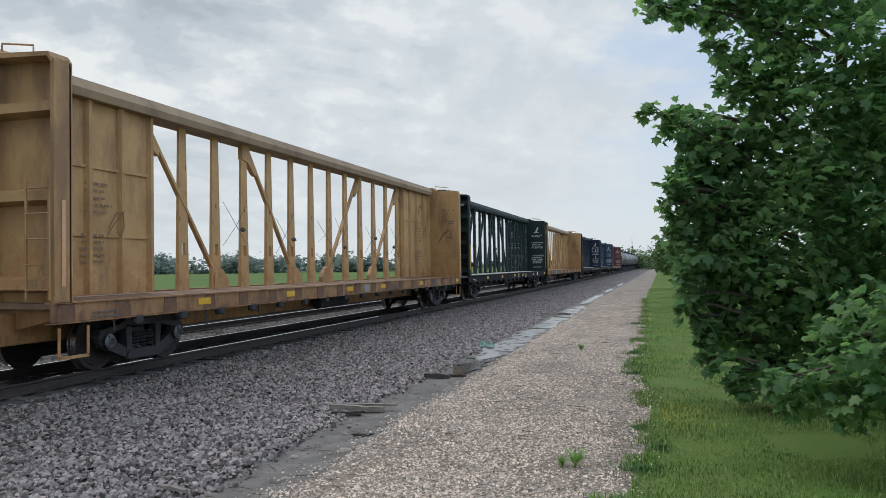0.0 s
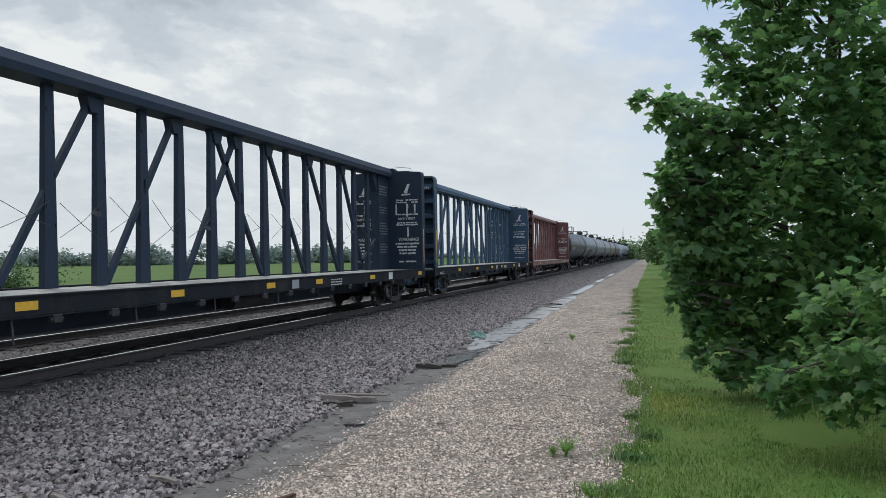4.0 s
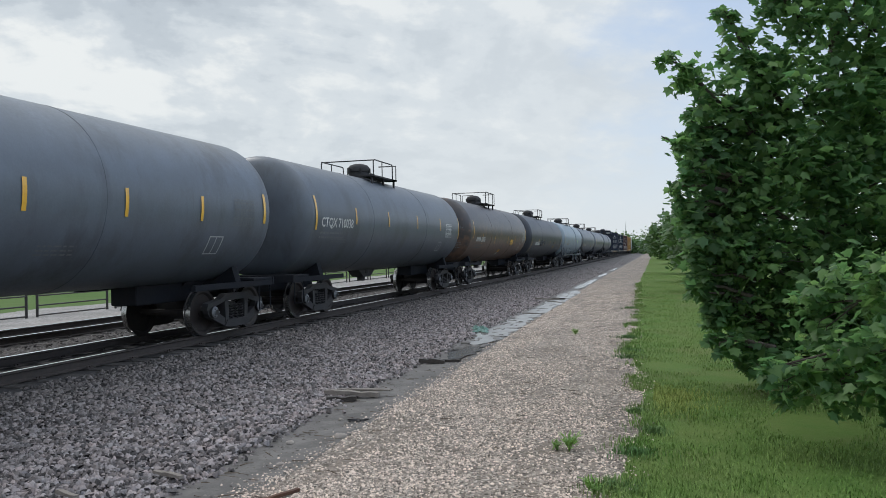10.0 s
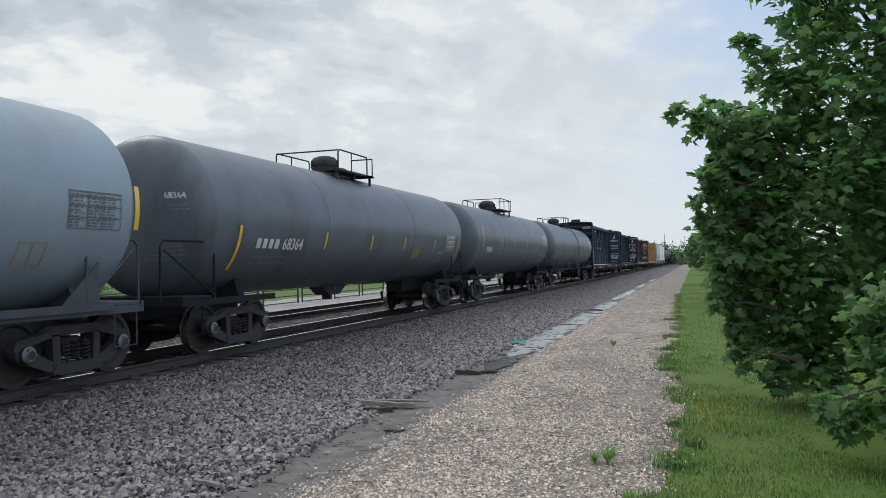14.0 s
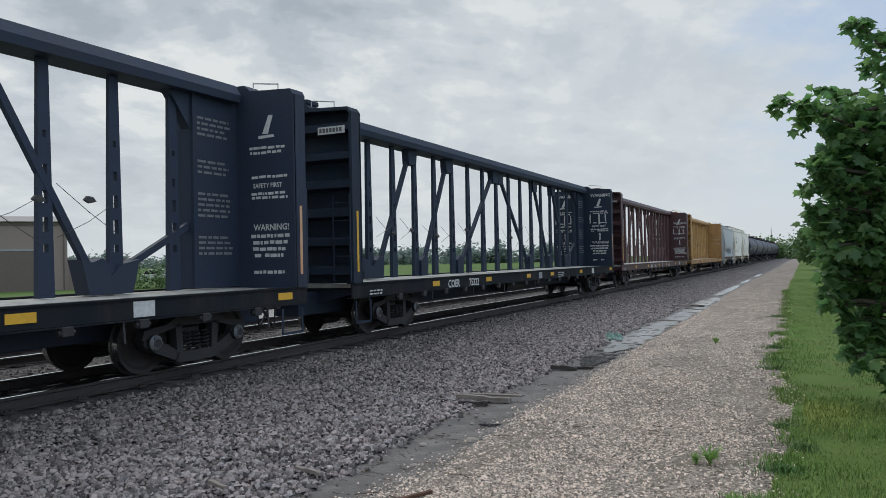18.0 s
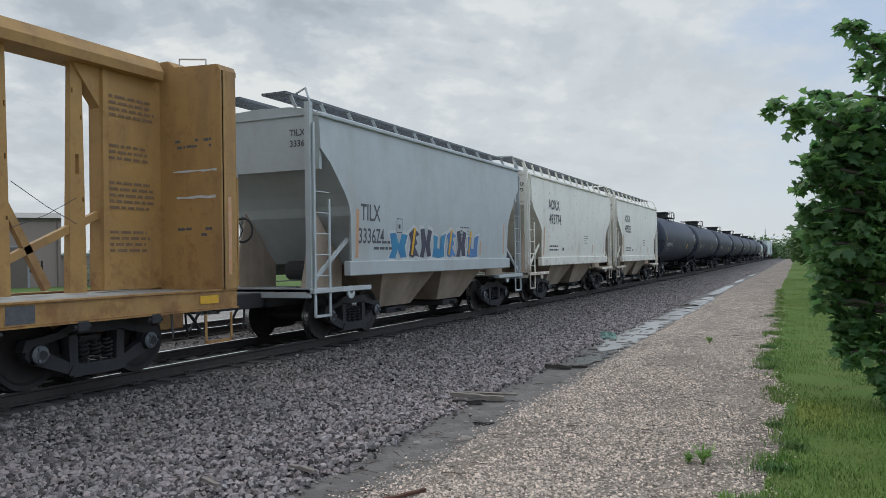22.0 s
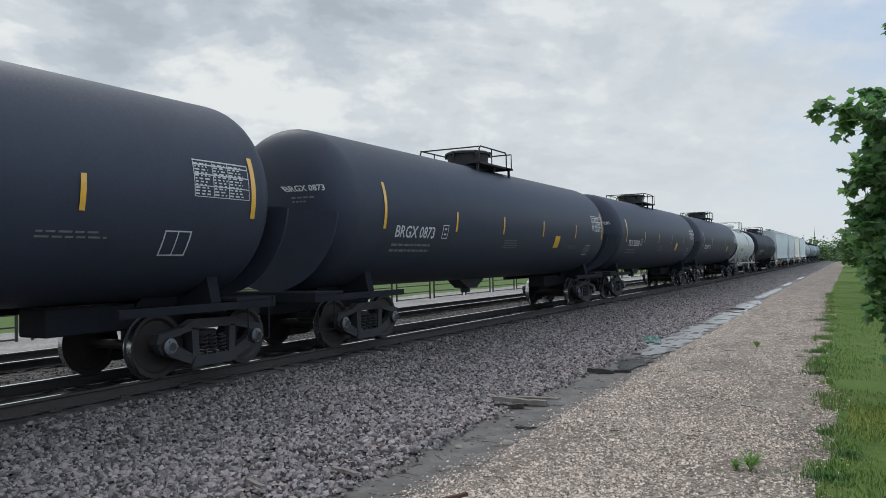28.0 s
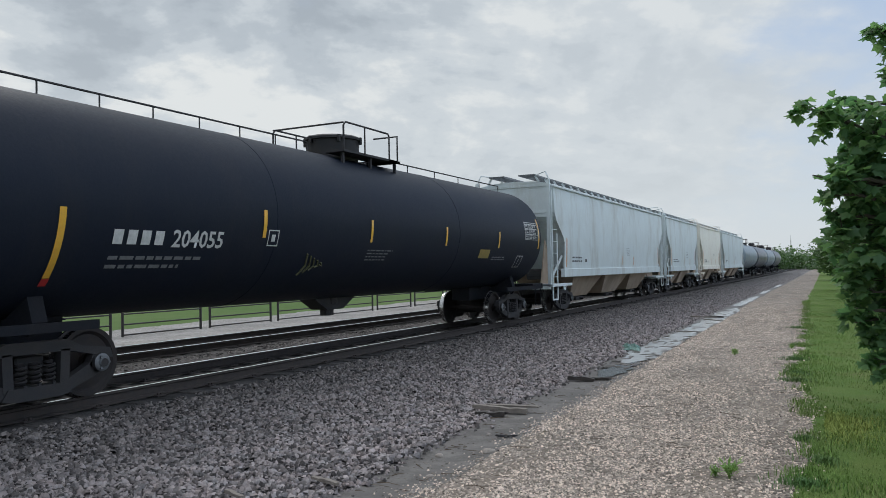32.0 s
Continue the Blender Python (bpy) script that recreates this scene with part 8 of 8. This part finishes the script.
def grass(name, count, spot, height, seed, label, mat=BLADE):
    rs = np.random.RandomState(seed)
    P = np.array([spot(rs) for _ in range(count)])
    h = height * rs.uniform(0.5, 1.35, count)
    a, lean = rs.uniform(0, 6.283, count), rs.uniform(0.15, 0.75, count)
    dx, dy = np.cos(a), np.sin(a)
    wd = 0.003 + 0.002 * rs.uniform(size=count)
    V = np.empty((count, 5, 3), np.float32)
    sx, sy = -dy * wd, dx * wd
    V[:, 0] = P + np.stack([sx, sy, 0 * sx], -1)
    V[:, 1] = P - np.stack([sx, sy, 0 * sx], -1)
    mid = P + np.stack([dx * h * lean * 0.3, dy * h * lean * 0.3, h * 0.62], -1)
    V[:, 2] = mid - np.stack([sx, sy, 0 * sx], -1) * 0.75
    V[:, 3] = mid + np.stack([sx, sy, 0 * sx], -1) * 0.75
    V[:, 4] = P + np.stack([dx * h * lean, dy * h * lean, h * (1 - 0.25 * lean)], -1)
    tri = np.array([(0, 1, 2), (0, 2, 3), (3, 2, 4)])
    F = (tri[None] + (np.arange(count) * 5)[:, None, None]).reshape(-1, 3)
    me = bpy.data.meshes.new(name)
    me.vertices.add(count * 5)
    me.vertices.foreach_set("co", V.reshape(-1))
    me.loops.add(len(F) * 3)
    me.loops.foreach_set("vertex_index", F.reshape(-1).astype(np.int32))
    me.polygons.add(len(F))
    me.polygons.foreach_set("loop_start", np.arange(0, len(F) * 3, 3, dtype=np.int32))
    me.materials.append(mat)
    me.update(calc_edges=True)
    return tagged(new(name, me), label, "grass", kind="stuff")


def verge_spot(rs):
    while True:
        y = 4.2 + 60 * rs.uniform() ** 2.3 if rs.uniform() > 0.12 else rs.uniform(-6, 5)
        x = verge_line(y) + 0.02 + (2.2 + 0.17 * y) * rs.uniform() ** 1.1
        if noise.noise((x * 0.9, y * 0.45, 5.0)) + 0.5 * noise.noise((x * 2.3, y * 1.4, 8.0)) > 0.55 and rs.uniform() < 0.35:
            continue
        if any((x - u) ** 2 * 1.0 + (y - v) ** 2 * 0.6 < r * r * rs.uniform(0.5, 1.2) for u, v, r in BARE):
            continue
        return x, y, ground_z(x, y) - 0.01


BARE = [(0.1, 13.3, 0.45), (0.9, 12.3, 0.5), (-0.26, 10.9, 0.22), (0.25, 13.1, 0.4), (1.6, 9.2, 0.6)]
TUFTS = [(-0.57, 14.4, 0.30), (-0.26, 7.6, 0.26), (-0.42, 6.5, 0.22), (-0.62, 15.3, 0.25), (-0.72, 17.4, 0.3), (-0.1, 8.6, 0.2), (-0.75, 20.5, 0.3), (-0.9, 26.0, 0.4), (-0.3, 9.6, 0.14)]


def tuft_spot(rs):
    x, y, r = TUFTS[rs.randint(0, len(TUFTS))]
    a, q = rs.uniform(0, 6.283), abs(rs.normal(0, 0.5)) * r
    x, y = x + 1.2 * q * math.cos(a), y + q * math.sin(a)
    return x, y, ground_z(x, y) - 0.01


def dry_spot(rs):
    x, y = -0.12 + abs(rs.normal(0, 0.32)), 10.55 + rs.normal(0, 0.45)
    return x, y, ground_z(x, y) - 0.01


def edge_spot(rs):
    while True:
        y = 4.5 + 40 * rs.uniform() ** 1.3
        x = verge_x(y) + rs.normal(-0.02, 0.09)
        if noise.noise((y * 0.9, 3.0, 1.0)) > -0.05:
            return x, y, ground_z(x, y) - 0.01


DARK_BLADE = surface("dark_grass_blade", (0.095, 0.19, 0.06), (0.15, 0.23, 0.075), 0.6, scale=1.1, amount=0.8, per="island", spec=0.25, spread=0.3)
DRY_BLADE = surface("dry_grass_blade", (0.33, 0.37, 0.10), (0.26, 0.34, 0.09), 0.7, scale=1.1, amount=0.8, per="island", spec=0.2, spread=0.15)
roadside_tree()
overhanging_branch()
grass("grass_tufts", 4200, tuft_spot, 0.075, 23, "dark green tufts of grass at the edge of the gravel", DARK_BLADE)
grass("dry_grass", 3500, dry_spot, 0.06, 24, "yellowish dry grass at the edge of the gravel", DRY_BLADE)
grass("grass_blades", 170000, verge_spot, 0.05, 21, "short green grass blades on the verge")
grass("edge_grass", 9000, edge_spot, 0.085, 22, "ragged taller grass at the edge of the gravel road")
rng_far = random.Random(9)
for i, (x, y, h, w) in enumerate([(2.2, 36, 5.0, 3.6), (3.2, 46, 5.5, 4.6), (2.4, 60, 5.6, 4.8), (3.5, 75, 6.5, 6.0), (1.8, 95, 6.5, 6.0), (4.0, 120, 7.0, 7.0), (5.5, 30, 7.0, 4.5), (7.5, 24, 8.0, 5.0), (1.0, 135, 6.0, 6.0)]):
    clump_tree(x, y, h, w, 400 + i, "green roadside tree in full leaf along the gravel road")
woods("far_woods", [(rng_far.uniform(-18, 60), rng_far.uniform(255, 340), rng_far.uniform(5.5, 8.5), rng_far.uniform(6, 10)) for _ in range(70)], 0.9, 31, "hazy green woods where the line bends away", 260)
woods("field_woods", [(-(105 + 5 * i + rng_far.uniform(-2, 2)), 330 + rng_far.uniform(-25, 40), rng_far.uniform(6, 9.5), rng_far.uniform(11, 15)) for i in range(130)], 2.0, 32, "low dark green tree line far across the field", 300, HAZE_TINTED_LEAF)
woods("side_woods", [(-(640 + rng_far.uniform(-30, 30)), 20 + 9 * i, rng_far.uniform(7, 11), rng_far.uniform(13, 18)) for i in range(36)], 2.6, 33, "low dark green tree line far across the field", 170, HAZE_TINTED_LEAF)
woods("field_scrub", [(-56.0 + 1.1 * i + rng_far.uniform(-1, 1), 49.0 + 0.7 * i + rng_far.uniform(-1, 2), rng_far.uniform(1.2, 3.0), rng_far.uniform(2.0, 3.6)) for i in range(7)], 0.22, 34, "scrubby bushes in the field by the building", 420)


NARROW = [(0.0, 0.0), (0.10, 0.3), (0.09, 0.7), (0.0, 1.0), (-0.09, 0.7), (-0.10, 0.3)]


def weed(x, y, s, seed):
    rs = np.random.RandomState(seed)
    t = thing("weed", "small bright green weed growing in the gravel", "weed", pose(x, y, ground_z(x, y)))
    P = []
    for k in range(16):
        a, l = rs.uniform(0, 6.28), s * rs.uniform(0.5, 1.0)
        tip = (math.cos(a) * l * 0.55, math.sin(a) * l * 0.55, l)
        part("stem", Mesh().sweep([(0, 0, -0.01), (tip[0] * 0.4, tip[1] * 0.4, l * 0.6), tip], 0.004, 4, 0.002), WEED, t)
        P += [tuple(np.array(tip) * q + rs.normal(0, s * 0.06, 3)) for q in (0.4, 0.6, 0.75, 0.9, 1.0)]
    part("leaves", leaves_data("leaves", np.array(P), s * 0.55, WEED, seed, NARROW, -0.5), WEED, t)


weed(-0.89, 7.55, 0.15, 1)
weed(-1.02, 7.6, 0.09, 2)
weed(-0.55, 6.3, 0.12, 3)
weed(-1.94, 18.05, 0.12, 4)
weed(-0.85, 19.5, 0.10, 5)

# ---- fence, building, far things, litter ----


def fence():
    rail_z = (0.06, 0.40, 0.74, 1.08)
    y = -6.0
    first = None
    while y < 190:
        if first is None:
            t = thing("fence_panel", "dark steel pipe fence panel on the gravel yard", "fence", pose(-20.6, y, 0.02), "pipe fence")
            for py in (0.0, 3.46):
                part("post", Mesh().sweep([(0, py, -0.05), (0, py, 1.14)], 0.045, 8), PIPE, t)
            for z in rail_z:
                part("rail", Mesh().sweep([(0, 0, z), (0, 3.46, z)], 0.026, 6), PIPE, t)
            first = t
        else:
            copy_thing(first, pose(-20.6, y, 0.02))
        y += 3.93


fence()
TAN = paint("tan_metal_siding", (0.285, 0.225, 0.195), (0.245, 0.196, 0.17), 0.4, 0.8, (0.25, 0.21, 0.18), 0.3)
TRIM = surface("brown_trim", (0.14, 0.11, 0.09), None, 0.6, scale=4, amount=0.4)
ROOFM = surface("metal_roofing", (0.20, 0.19, 0.18), (0.15, 0.145, 0.14), 0.6, 0.0, scale=2, amount=0.5)
GLASS_DARK = surface("dark_glass", (0.02, 0.022, 0.025), None, 0.08, scale=3, amount=0.2)
WHITE_CAR = surface("white_car_paint", (0.70, 0.71, 0.72), (0.62, 0.63, 0.64), 0.25, scale=2, amount=0.3)
RUBBER = surface("tyre_rubber", (0.02, 0.02, 0.02), None, 0.9, scale=6, amount=0.4)
GALV = surface("galvanised_steel", (0.33, 0.34, 0.35), (0.26, 0.26, 0.27), 0.5, 0.6, scale=5, amount=0.5)
WOOD = surface("weathered_plank", (0.26, 0.225, 0.195), (0.16, 0.135, 0.115), 0.9, scale=6, amount=0.8, bump=0.7, bump_scale=40)
ROT = surface("wet_dark_wood", (0.035, 0.030, 0.027), (0.07, 0.055, 0.045), 0.6, scale=6, amount=0.8, bump=0.8, bump_scale=30)
RUSTY = surface("rusty_iron", (0.12, 0.055, 0.032), (0.07, 0.035, 0.025), 0.85, scale=10, amount=0.8, bump=0.4, bump_scale=50)


def building():
    x1, y1, w, d, h = -59.5, 47.0, 30.0, 18.0, 6.0
    t = thing("metal_building", "tan metal-sided building with a flat eave in the field", "building", pose(x1, y1, -0.1, 0, 0, 51.6))
    wl = Mesh().box(-w, 0, -0.0, d, 0, h)
    wall = part("wall", wl, TAN, t)
    rb = Mesh()
    for i in range(64):
        x = -w + (i + 0.5) * w / 64
        rb.box(x - 0.05, x + 0.05, -0.04, 0.0, 0.2, h - 0.1)
    o = part("siding_ribs", rb, TAN, wall)
    o["kind"] = "stuff"
    part("roof", Mesh().prism([(-0.05, h), (d / 2, h + 1.0), (d + 0.4, h), (d + 0.4, h + 0.15), (d / 2, h + 1.15), (-0.4, h + 0.15)], "x", -w - 0.05, 0.05), ROOFM, t)
    part("eave_trim", Mesh().box(-w - 0.06, 0.06, -0.09, -0.03, h - 0.18, h + 0.16), TRIM, t)
    for x in (-6.0, -14.5):
        dr = part("door", Mesh().box(x, x + 3.4, -0.06, 0.0, 0, 3.6), TRIM, t)
        part("door_frame", Mesh().prism([(x - 0.15, 0), (x - 0.15, 3.75), (x + 3.55, 3.75), (x + 3.55, 0), (x + 3.4, 0), (x + 3.4, 3.6), (x, 3.6), (x, 0)], "y", -0.09, 0.0), GALV, dr)
    part("wing", Mesh().box(0.0, 4.8, 0.8, d - 4, 0, 2.75), TAN, t, "low flat-roofed wing")
    part("wing_roof", Mesh().box(-0.1, 5.0, 0.6, d - 3.8, 2.75, 2.92), ROOFM, t)
    part("downpipe", Mesh().sweep([(-0.25, -0.1, 0), (-0.25, -0.1, h)], 0.06, 8), TRIM, t)
    for x in (-2.6, -10.0, -20.0):
        part("window", Mesh().box(x, x + 1.2, -0.03, 0.02, 1.4, 2.4), GLASS_DARK, t)


building()


def parked_car():
    t = thing("car", "white car parked far off in the field", "car", pose(-73.2, 71.0, -0.05, 0, 0, 12))
    body = Mesh().prism([(-2.2, 0.35), (2.2, 0.35), (2.25, 0.75), (1.5, 0.92), (0.9, 0.98), (-2.15, 1.0), (-2.25, 0.7)], "y", -0.88, 0.88)
    part("body", body, WHITE_CAR, t)
    part("cabin", Mesh().prism([(-1.75, 0.98), (0.9, 0.98), (0.25, 1.46), (-1.3, 1.48)], "y", -0.78, 0.78), GLASS_DARK, t)
    part("roof", Mesh().prism([(-1.35, 1.46), (0.3, 1.44), (0.1, 1.53), (-1.2, 1.55)], "y", -0.76, 0.76), WHITE_CAR, t)
    for x in (-1.4, 1.4):
        for y in (-0.82, 0.82):
            wh = part("wheel", Mesh().lathe([(0.0, -0.10), (0.30, -0.10), (0.33, -0.06), (0.33, 0.06), (0.30, 0.10), (0.0, 0.10)], "y", (x, y, 0.33), 18), RUBBER, t)
            part("hub", Mesh().lathe([(0.0, -0.115), (0.19, -0.11), (0.19, 0.11), (0.0, 0.115)], "y", (x, y, 0.33), 12), GALV, wh)


parked_car()


def far_mast(x, y, h):
    t = thing("radio_mast", "thin steel mast standing above the distant trees", "mast", pose(x, y, -0.2))
    part("pole", Mesh().sweep([(0, 0, 0), (0, 0, h)], 0.35, 6, 0.22), GALV, t)
    part("antenna", Mesh().sweep([(0, 0, h), (0, 0, h + 3)], 0.12, 5, 0.06), GALV, t)


far_mast(-23.0, 560.0, 18.0)


def utility_pole(x, y, h):
    t = thing("utility_pole", "distant wooden utility pole across the field", "pole", pose(x, y, -0.1), "poles across the field")
    part("pole", Mesh().sweep([(0, 0, 0), (0, 0, h)], 0.16, 8, 0.11), BARK, t)
    part("crossarm", Mesh().box(-1.2, 1.2, -0.06, 0.06, h - 0.7, h - 0.55), BARK, t)
    for q in (-1.05, -0.45, 0.45, 1.05):
        part("insulator", Mesh().lathe([(0.0, h - 0.55), (0.05, h - 0.55), (0.06, h - 0.45), (0.0, h - 0.40)], "z", (q, 0, 0), 8), GALV, t)


for px, py in ((-150.0, 215.0), (-190.0, 190.0), (-235.0, 160.0)):
    utility_pole(px, py, 8.0)


def plank(x, y, z, rz, l, w, h, tilt, label, mat, seed):
    rng = random.Random(seed)
    b = Mesh()
    n = 6
    top, low = [], []
    for i in range(n + 1):
        u = -l / 2 + l * i / n
        top.append((u, h / 2 + rng.uniform(-0.2, 0.2) * h))
        low.append((u, -h / 2 + rng.uniform(-0.1, 0.1) * h))
    b.prism(low + top[::-1], "y", -w / 2, w / 2)
    return tagged(thing("plank", "", "plank", pose(x, y, z, rng.uniform(-6, 6), tilt, rz), data=b.data("plank", mat)), label, "plank", "broken planks")


plank(-4.33, 10.30, -0.02, 8, 0.80, 0.10, 0.055, 3, "split weathered timber lying at the foot of the ballast", WOOD, 1)
plank(-4.20, 10.48, 0.0, -4, 0.85, 0.07, 0.022, -2, "grey broken board lying on a split timber", WOOD, 2)
plank(-4.38, 10.05, -0.05, 14, 0.42, 0.08, 0.05, 1, "wet dark end of a rotten timber in the mud", ROT, 3)
plank(-4.15, 13.75, -0.045, 6, 0.48, 0.12, 0.07, 4, "dark rotten log lying in the ditch", ROT, 4)
plank(-3.85, 13.95, -0.06, -14, 0.42, 0.07, 0.04, -3, "dark rotten broken timber lying in the ditch", ROT, 5)
plank(-3.07, 5.70, 0.015, 62, 0.42, 0.035, 0.03, 0, "rusty brown stick lying on the gravel", RUSTY, 6)
plank(-4.85, 5.35, 0.02, -20, 0.30, 0.05, 0.03, 0, "small grey stick lying on the ballast", WOOD, 7)
plank(-4.40, 6.10, 0.0, -12, 0.34, 0.06, 0.03, 2, "small grey stick lying on the ballast", WOOD, 8)
plank(-4.42, 31.0, 0.0, 52, 1.3, 0.07, 0.05, 4, "bleached grey branch lying at the edge of the puddle", WOOD, 11)
plank(-4.05, 31.6, -0.03, 20, 0.55, 0.10, 0.06, 4, "dark rotten log lying in the puddle", ROT, 12)
plank(-4.0, 24.6, -0.05, 32, 0.7, 0.035, 0.03, 3, "grey stick lying in the puddle", WOOD, 9)
plank(-3.95, 30.0, -0.05, -25, 0.8, 0.04, 0.03, 3, "grey stick lying in the puddle", WOOD, 10)


ROCK = surface("muddy_stone", (0.34, 0.30, 0.265), (0.22, 0.19, 0.165), 0.9, scale=9, amount=0.8, bump=0.5, bump_scale=40)


def rock(x, y, s, seed):
    rs = np.random.RandomState(seed)
    bm = bmesh.new()
    bmesh.ops.create_icosphere(bm, subdivisions=2, radius=s)
    for w in bm.verts:
        w.co *= 0.8 + 0.35 * (noise.noise(w.co / s * 0.9 + Vector((seed, 0, 0))) + 0.5)
        w.co.z *= 0.6
    me = bpy.data.meshes.new("rock")
    bm.to_mesh(me)
    bm.free()
    me.materials.append(ROCK)
    return thing("rock", "pale stone half sunk in the mud", "rock", pose(x, y, ground_z(x, y) + s * 0.15), "stones in the mud", data=me)


for i, (x, y, s) in enumerate([(-3.46, 7.9, 0.075), (-3.55, 8.0, 0.05), (-3.98, 7.7, 0.05), (-3.65, 6.85, 0.045), (-3.9, 8.9, 0.035), (-4.05, 6.6, 0.03), (-3.75, 9.3, 0.03), (-3.6, 10.6, 0.03), (-5.2, 5.0, 0.06), (-3.5, 6.2, 0.03)]):
    rock(x, y, s, i + 1)


def wire_litter():
    rng = random.Random(3)
    t = thing("wire_scrap", "twisted dark wire scrap lying in the mud", "wire", pose(-3.62, 8.75, ground_z(-3.62, 8.75)))
    b = Mesh()
    for k in range(4):
        p = [(rng.uniform(-0.16, 0.16), rng.uniform(-0.1, 0.1), rng.uniform(0.0, 0.03)) for _ in range(5)]
        b.sweep(p, 0.006, 4)
    part("strand", b, STEEL, t)


wire_litter()


def plastic_scrap():
    t = thing("plastic_scrap", "crumpled green plastic scrap lying at the ditch", "litter", pose(-4.5, 19.3, ground_z(-4.5, 19.3)))
    b = Mesh()
    rng = random.Random(12)
    m = 14
    grid = []
    for j in range(m + 1):
        for i in range(m + 1):
            u, v = -0.24 + 0.48 * i / m, -0.6 + 1.2 * j / m
            ragged = 0.75 + 0.5 * noise.noise((u * 4, v * 3, 2.0))
            fold = 0.05 + 0.20 * abs(noise.noise((u * 6, v * 3.5, 5.0))) + 0.08 * abs(noise.noise((u * 15, v * 9, 9.0)))
            edge = min(1.0, 3 * min(i, m - i) / m + 0.25, 3 * min(j, m - j) / m + 0.25)
            grid.append((u * ragged - 0.25 * v, v * ragged, 0.02 + fold * edge))
    b.add(grid, [(j * (m + 1) + i, j * (m + 1) + i + 1, (j + 1) * (m + 1) + i + 1, (j + 1) * (m + 1) + i) for j in range(m) for i in range(m)])
    part("sheet", b, surface("green_plastic", (0.04, 0.16, 0.12), (0.16, 0.24, 0.21), 0.45, scale=5, amount=0.9), t)


plastic_scrap()


def motions():
    for car, start in TRAIN:
        rows, t = [], 0.0
        bend = [q / 2 for q in range(0, 65) if start - SPEED * q / 2 > BEND_Y - 30]
        times = sorted({0.0, 32.0} | set(bend[::2]))
        for t in times:
            x, y, a = along(start - SPEED * t)
            rows.append((t, pose(x, y, RAIL_Z, 0, 0, a)))
        walk(car, rows)
    # the wind lifts the limbs and lets them fall
    when = [0, 1, 2, 3, 5, 7, 7.4, 8, 8.6, 9, 9.6, 10, 10.6, 11, 11.6, 12, 12.6, 13, 13.6, 14, 16.5, 18, 19, 20, 21, 22, 23, 24, 27, 28, 29, 30, 31, 32]
    gust = [0.05, 0.08, -0.08, 0.1, 0.0, 0.0, 0.05, 0.95, 1.1, 1.0, 0.65, 0.55, 0.85, 0.3, -0.05, -0.2, 0.35, -0.1, 0.25, -0.05, 0.3, -0.1, 0.1, 0.65, 0.2, -0.08, 0.55, 0.42, -0.2, -0.1, 0.35, 0.05, 0.1, 0.0]
    when2 = [0, 1, 1.5, 2, 3, 5, 6, 7, 8, 9, 10, 12, 12.5, 13, 14, 16.5, 32]
    high = [0.0, 0.05, 0.7, 0.25, 0.8, 0.2, 0.1, 0.2, 1.7, 0.9, 1.0, 0.9, 0.5, -0.1, 0.6, 1.2, 1.2]
    for ob, pivot, gain, seed, push in SWAY:
        lift, flutter = gain[:2]
        rng = random.Random(seed)
        a, b = rng.uniform(0, 6.28), rng.uniform(0, 6.28)
        rows = []
        for k in range(129):
            t = k / 4
            u = float(np.interp(t, when2, high)) if len(gain) > 2 else float(np.interp(t, when, gust))
            q = flutter * math.sin(t * 3.3 + a)
            g = max(0.0, float(np.interp(t, when, gust)))
            rows.append((t, pose(pivot[0] + push * g, pivot[1], pivot[2], flutter * 0.6 * math.sin(t * 2.6 + b), lift * u + q, 0)))
        walk(ob, rows)
    # wheels turn while they roll past
    for w, car, y, dy in WHEELSETS:
        start = next(s for c, s in TRAIN if c == car) + y
        t0, t1 = (start - 34) / SPEED, (start + 2) / SPEED
        if t1 < 0.2 or t0 > 31.8:
            continue
        t0, t1 = max(0.0, t0), min(32.0, t1)
        step = 0.0333333
        times = [t0 + step * k for k in range(int((t1 - t0) / step) + 1)]
        rows = [(t, pose(0, dy, WHEEL_R, math.degrees(SPEED * (t - t0) / WHEEL_R), 0, 0)) for t in times]
        if times[0] > 0.05:
            rows.insert(0, (0.0, rows[0][1]))
        if times[-1] < 31.9:
            rows.append((32.0, rows[-1][1]))
        walk(w, rows)


motions()
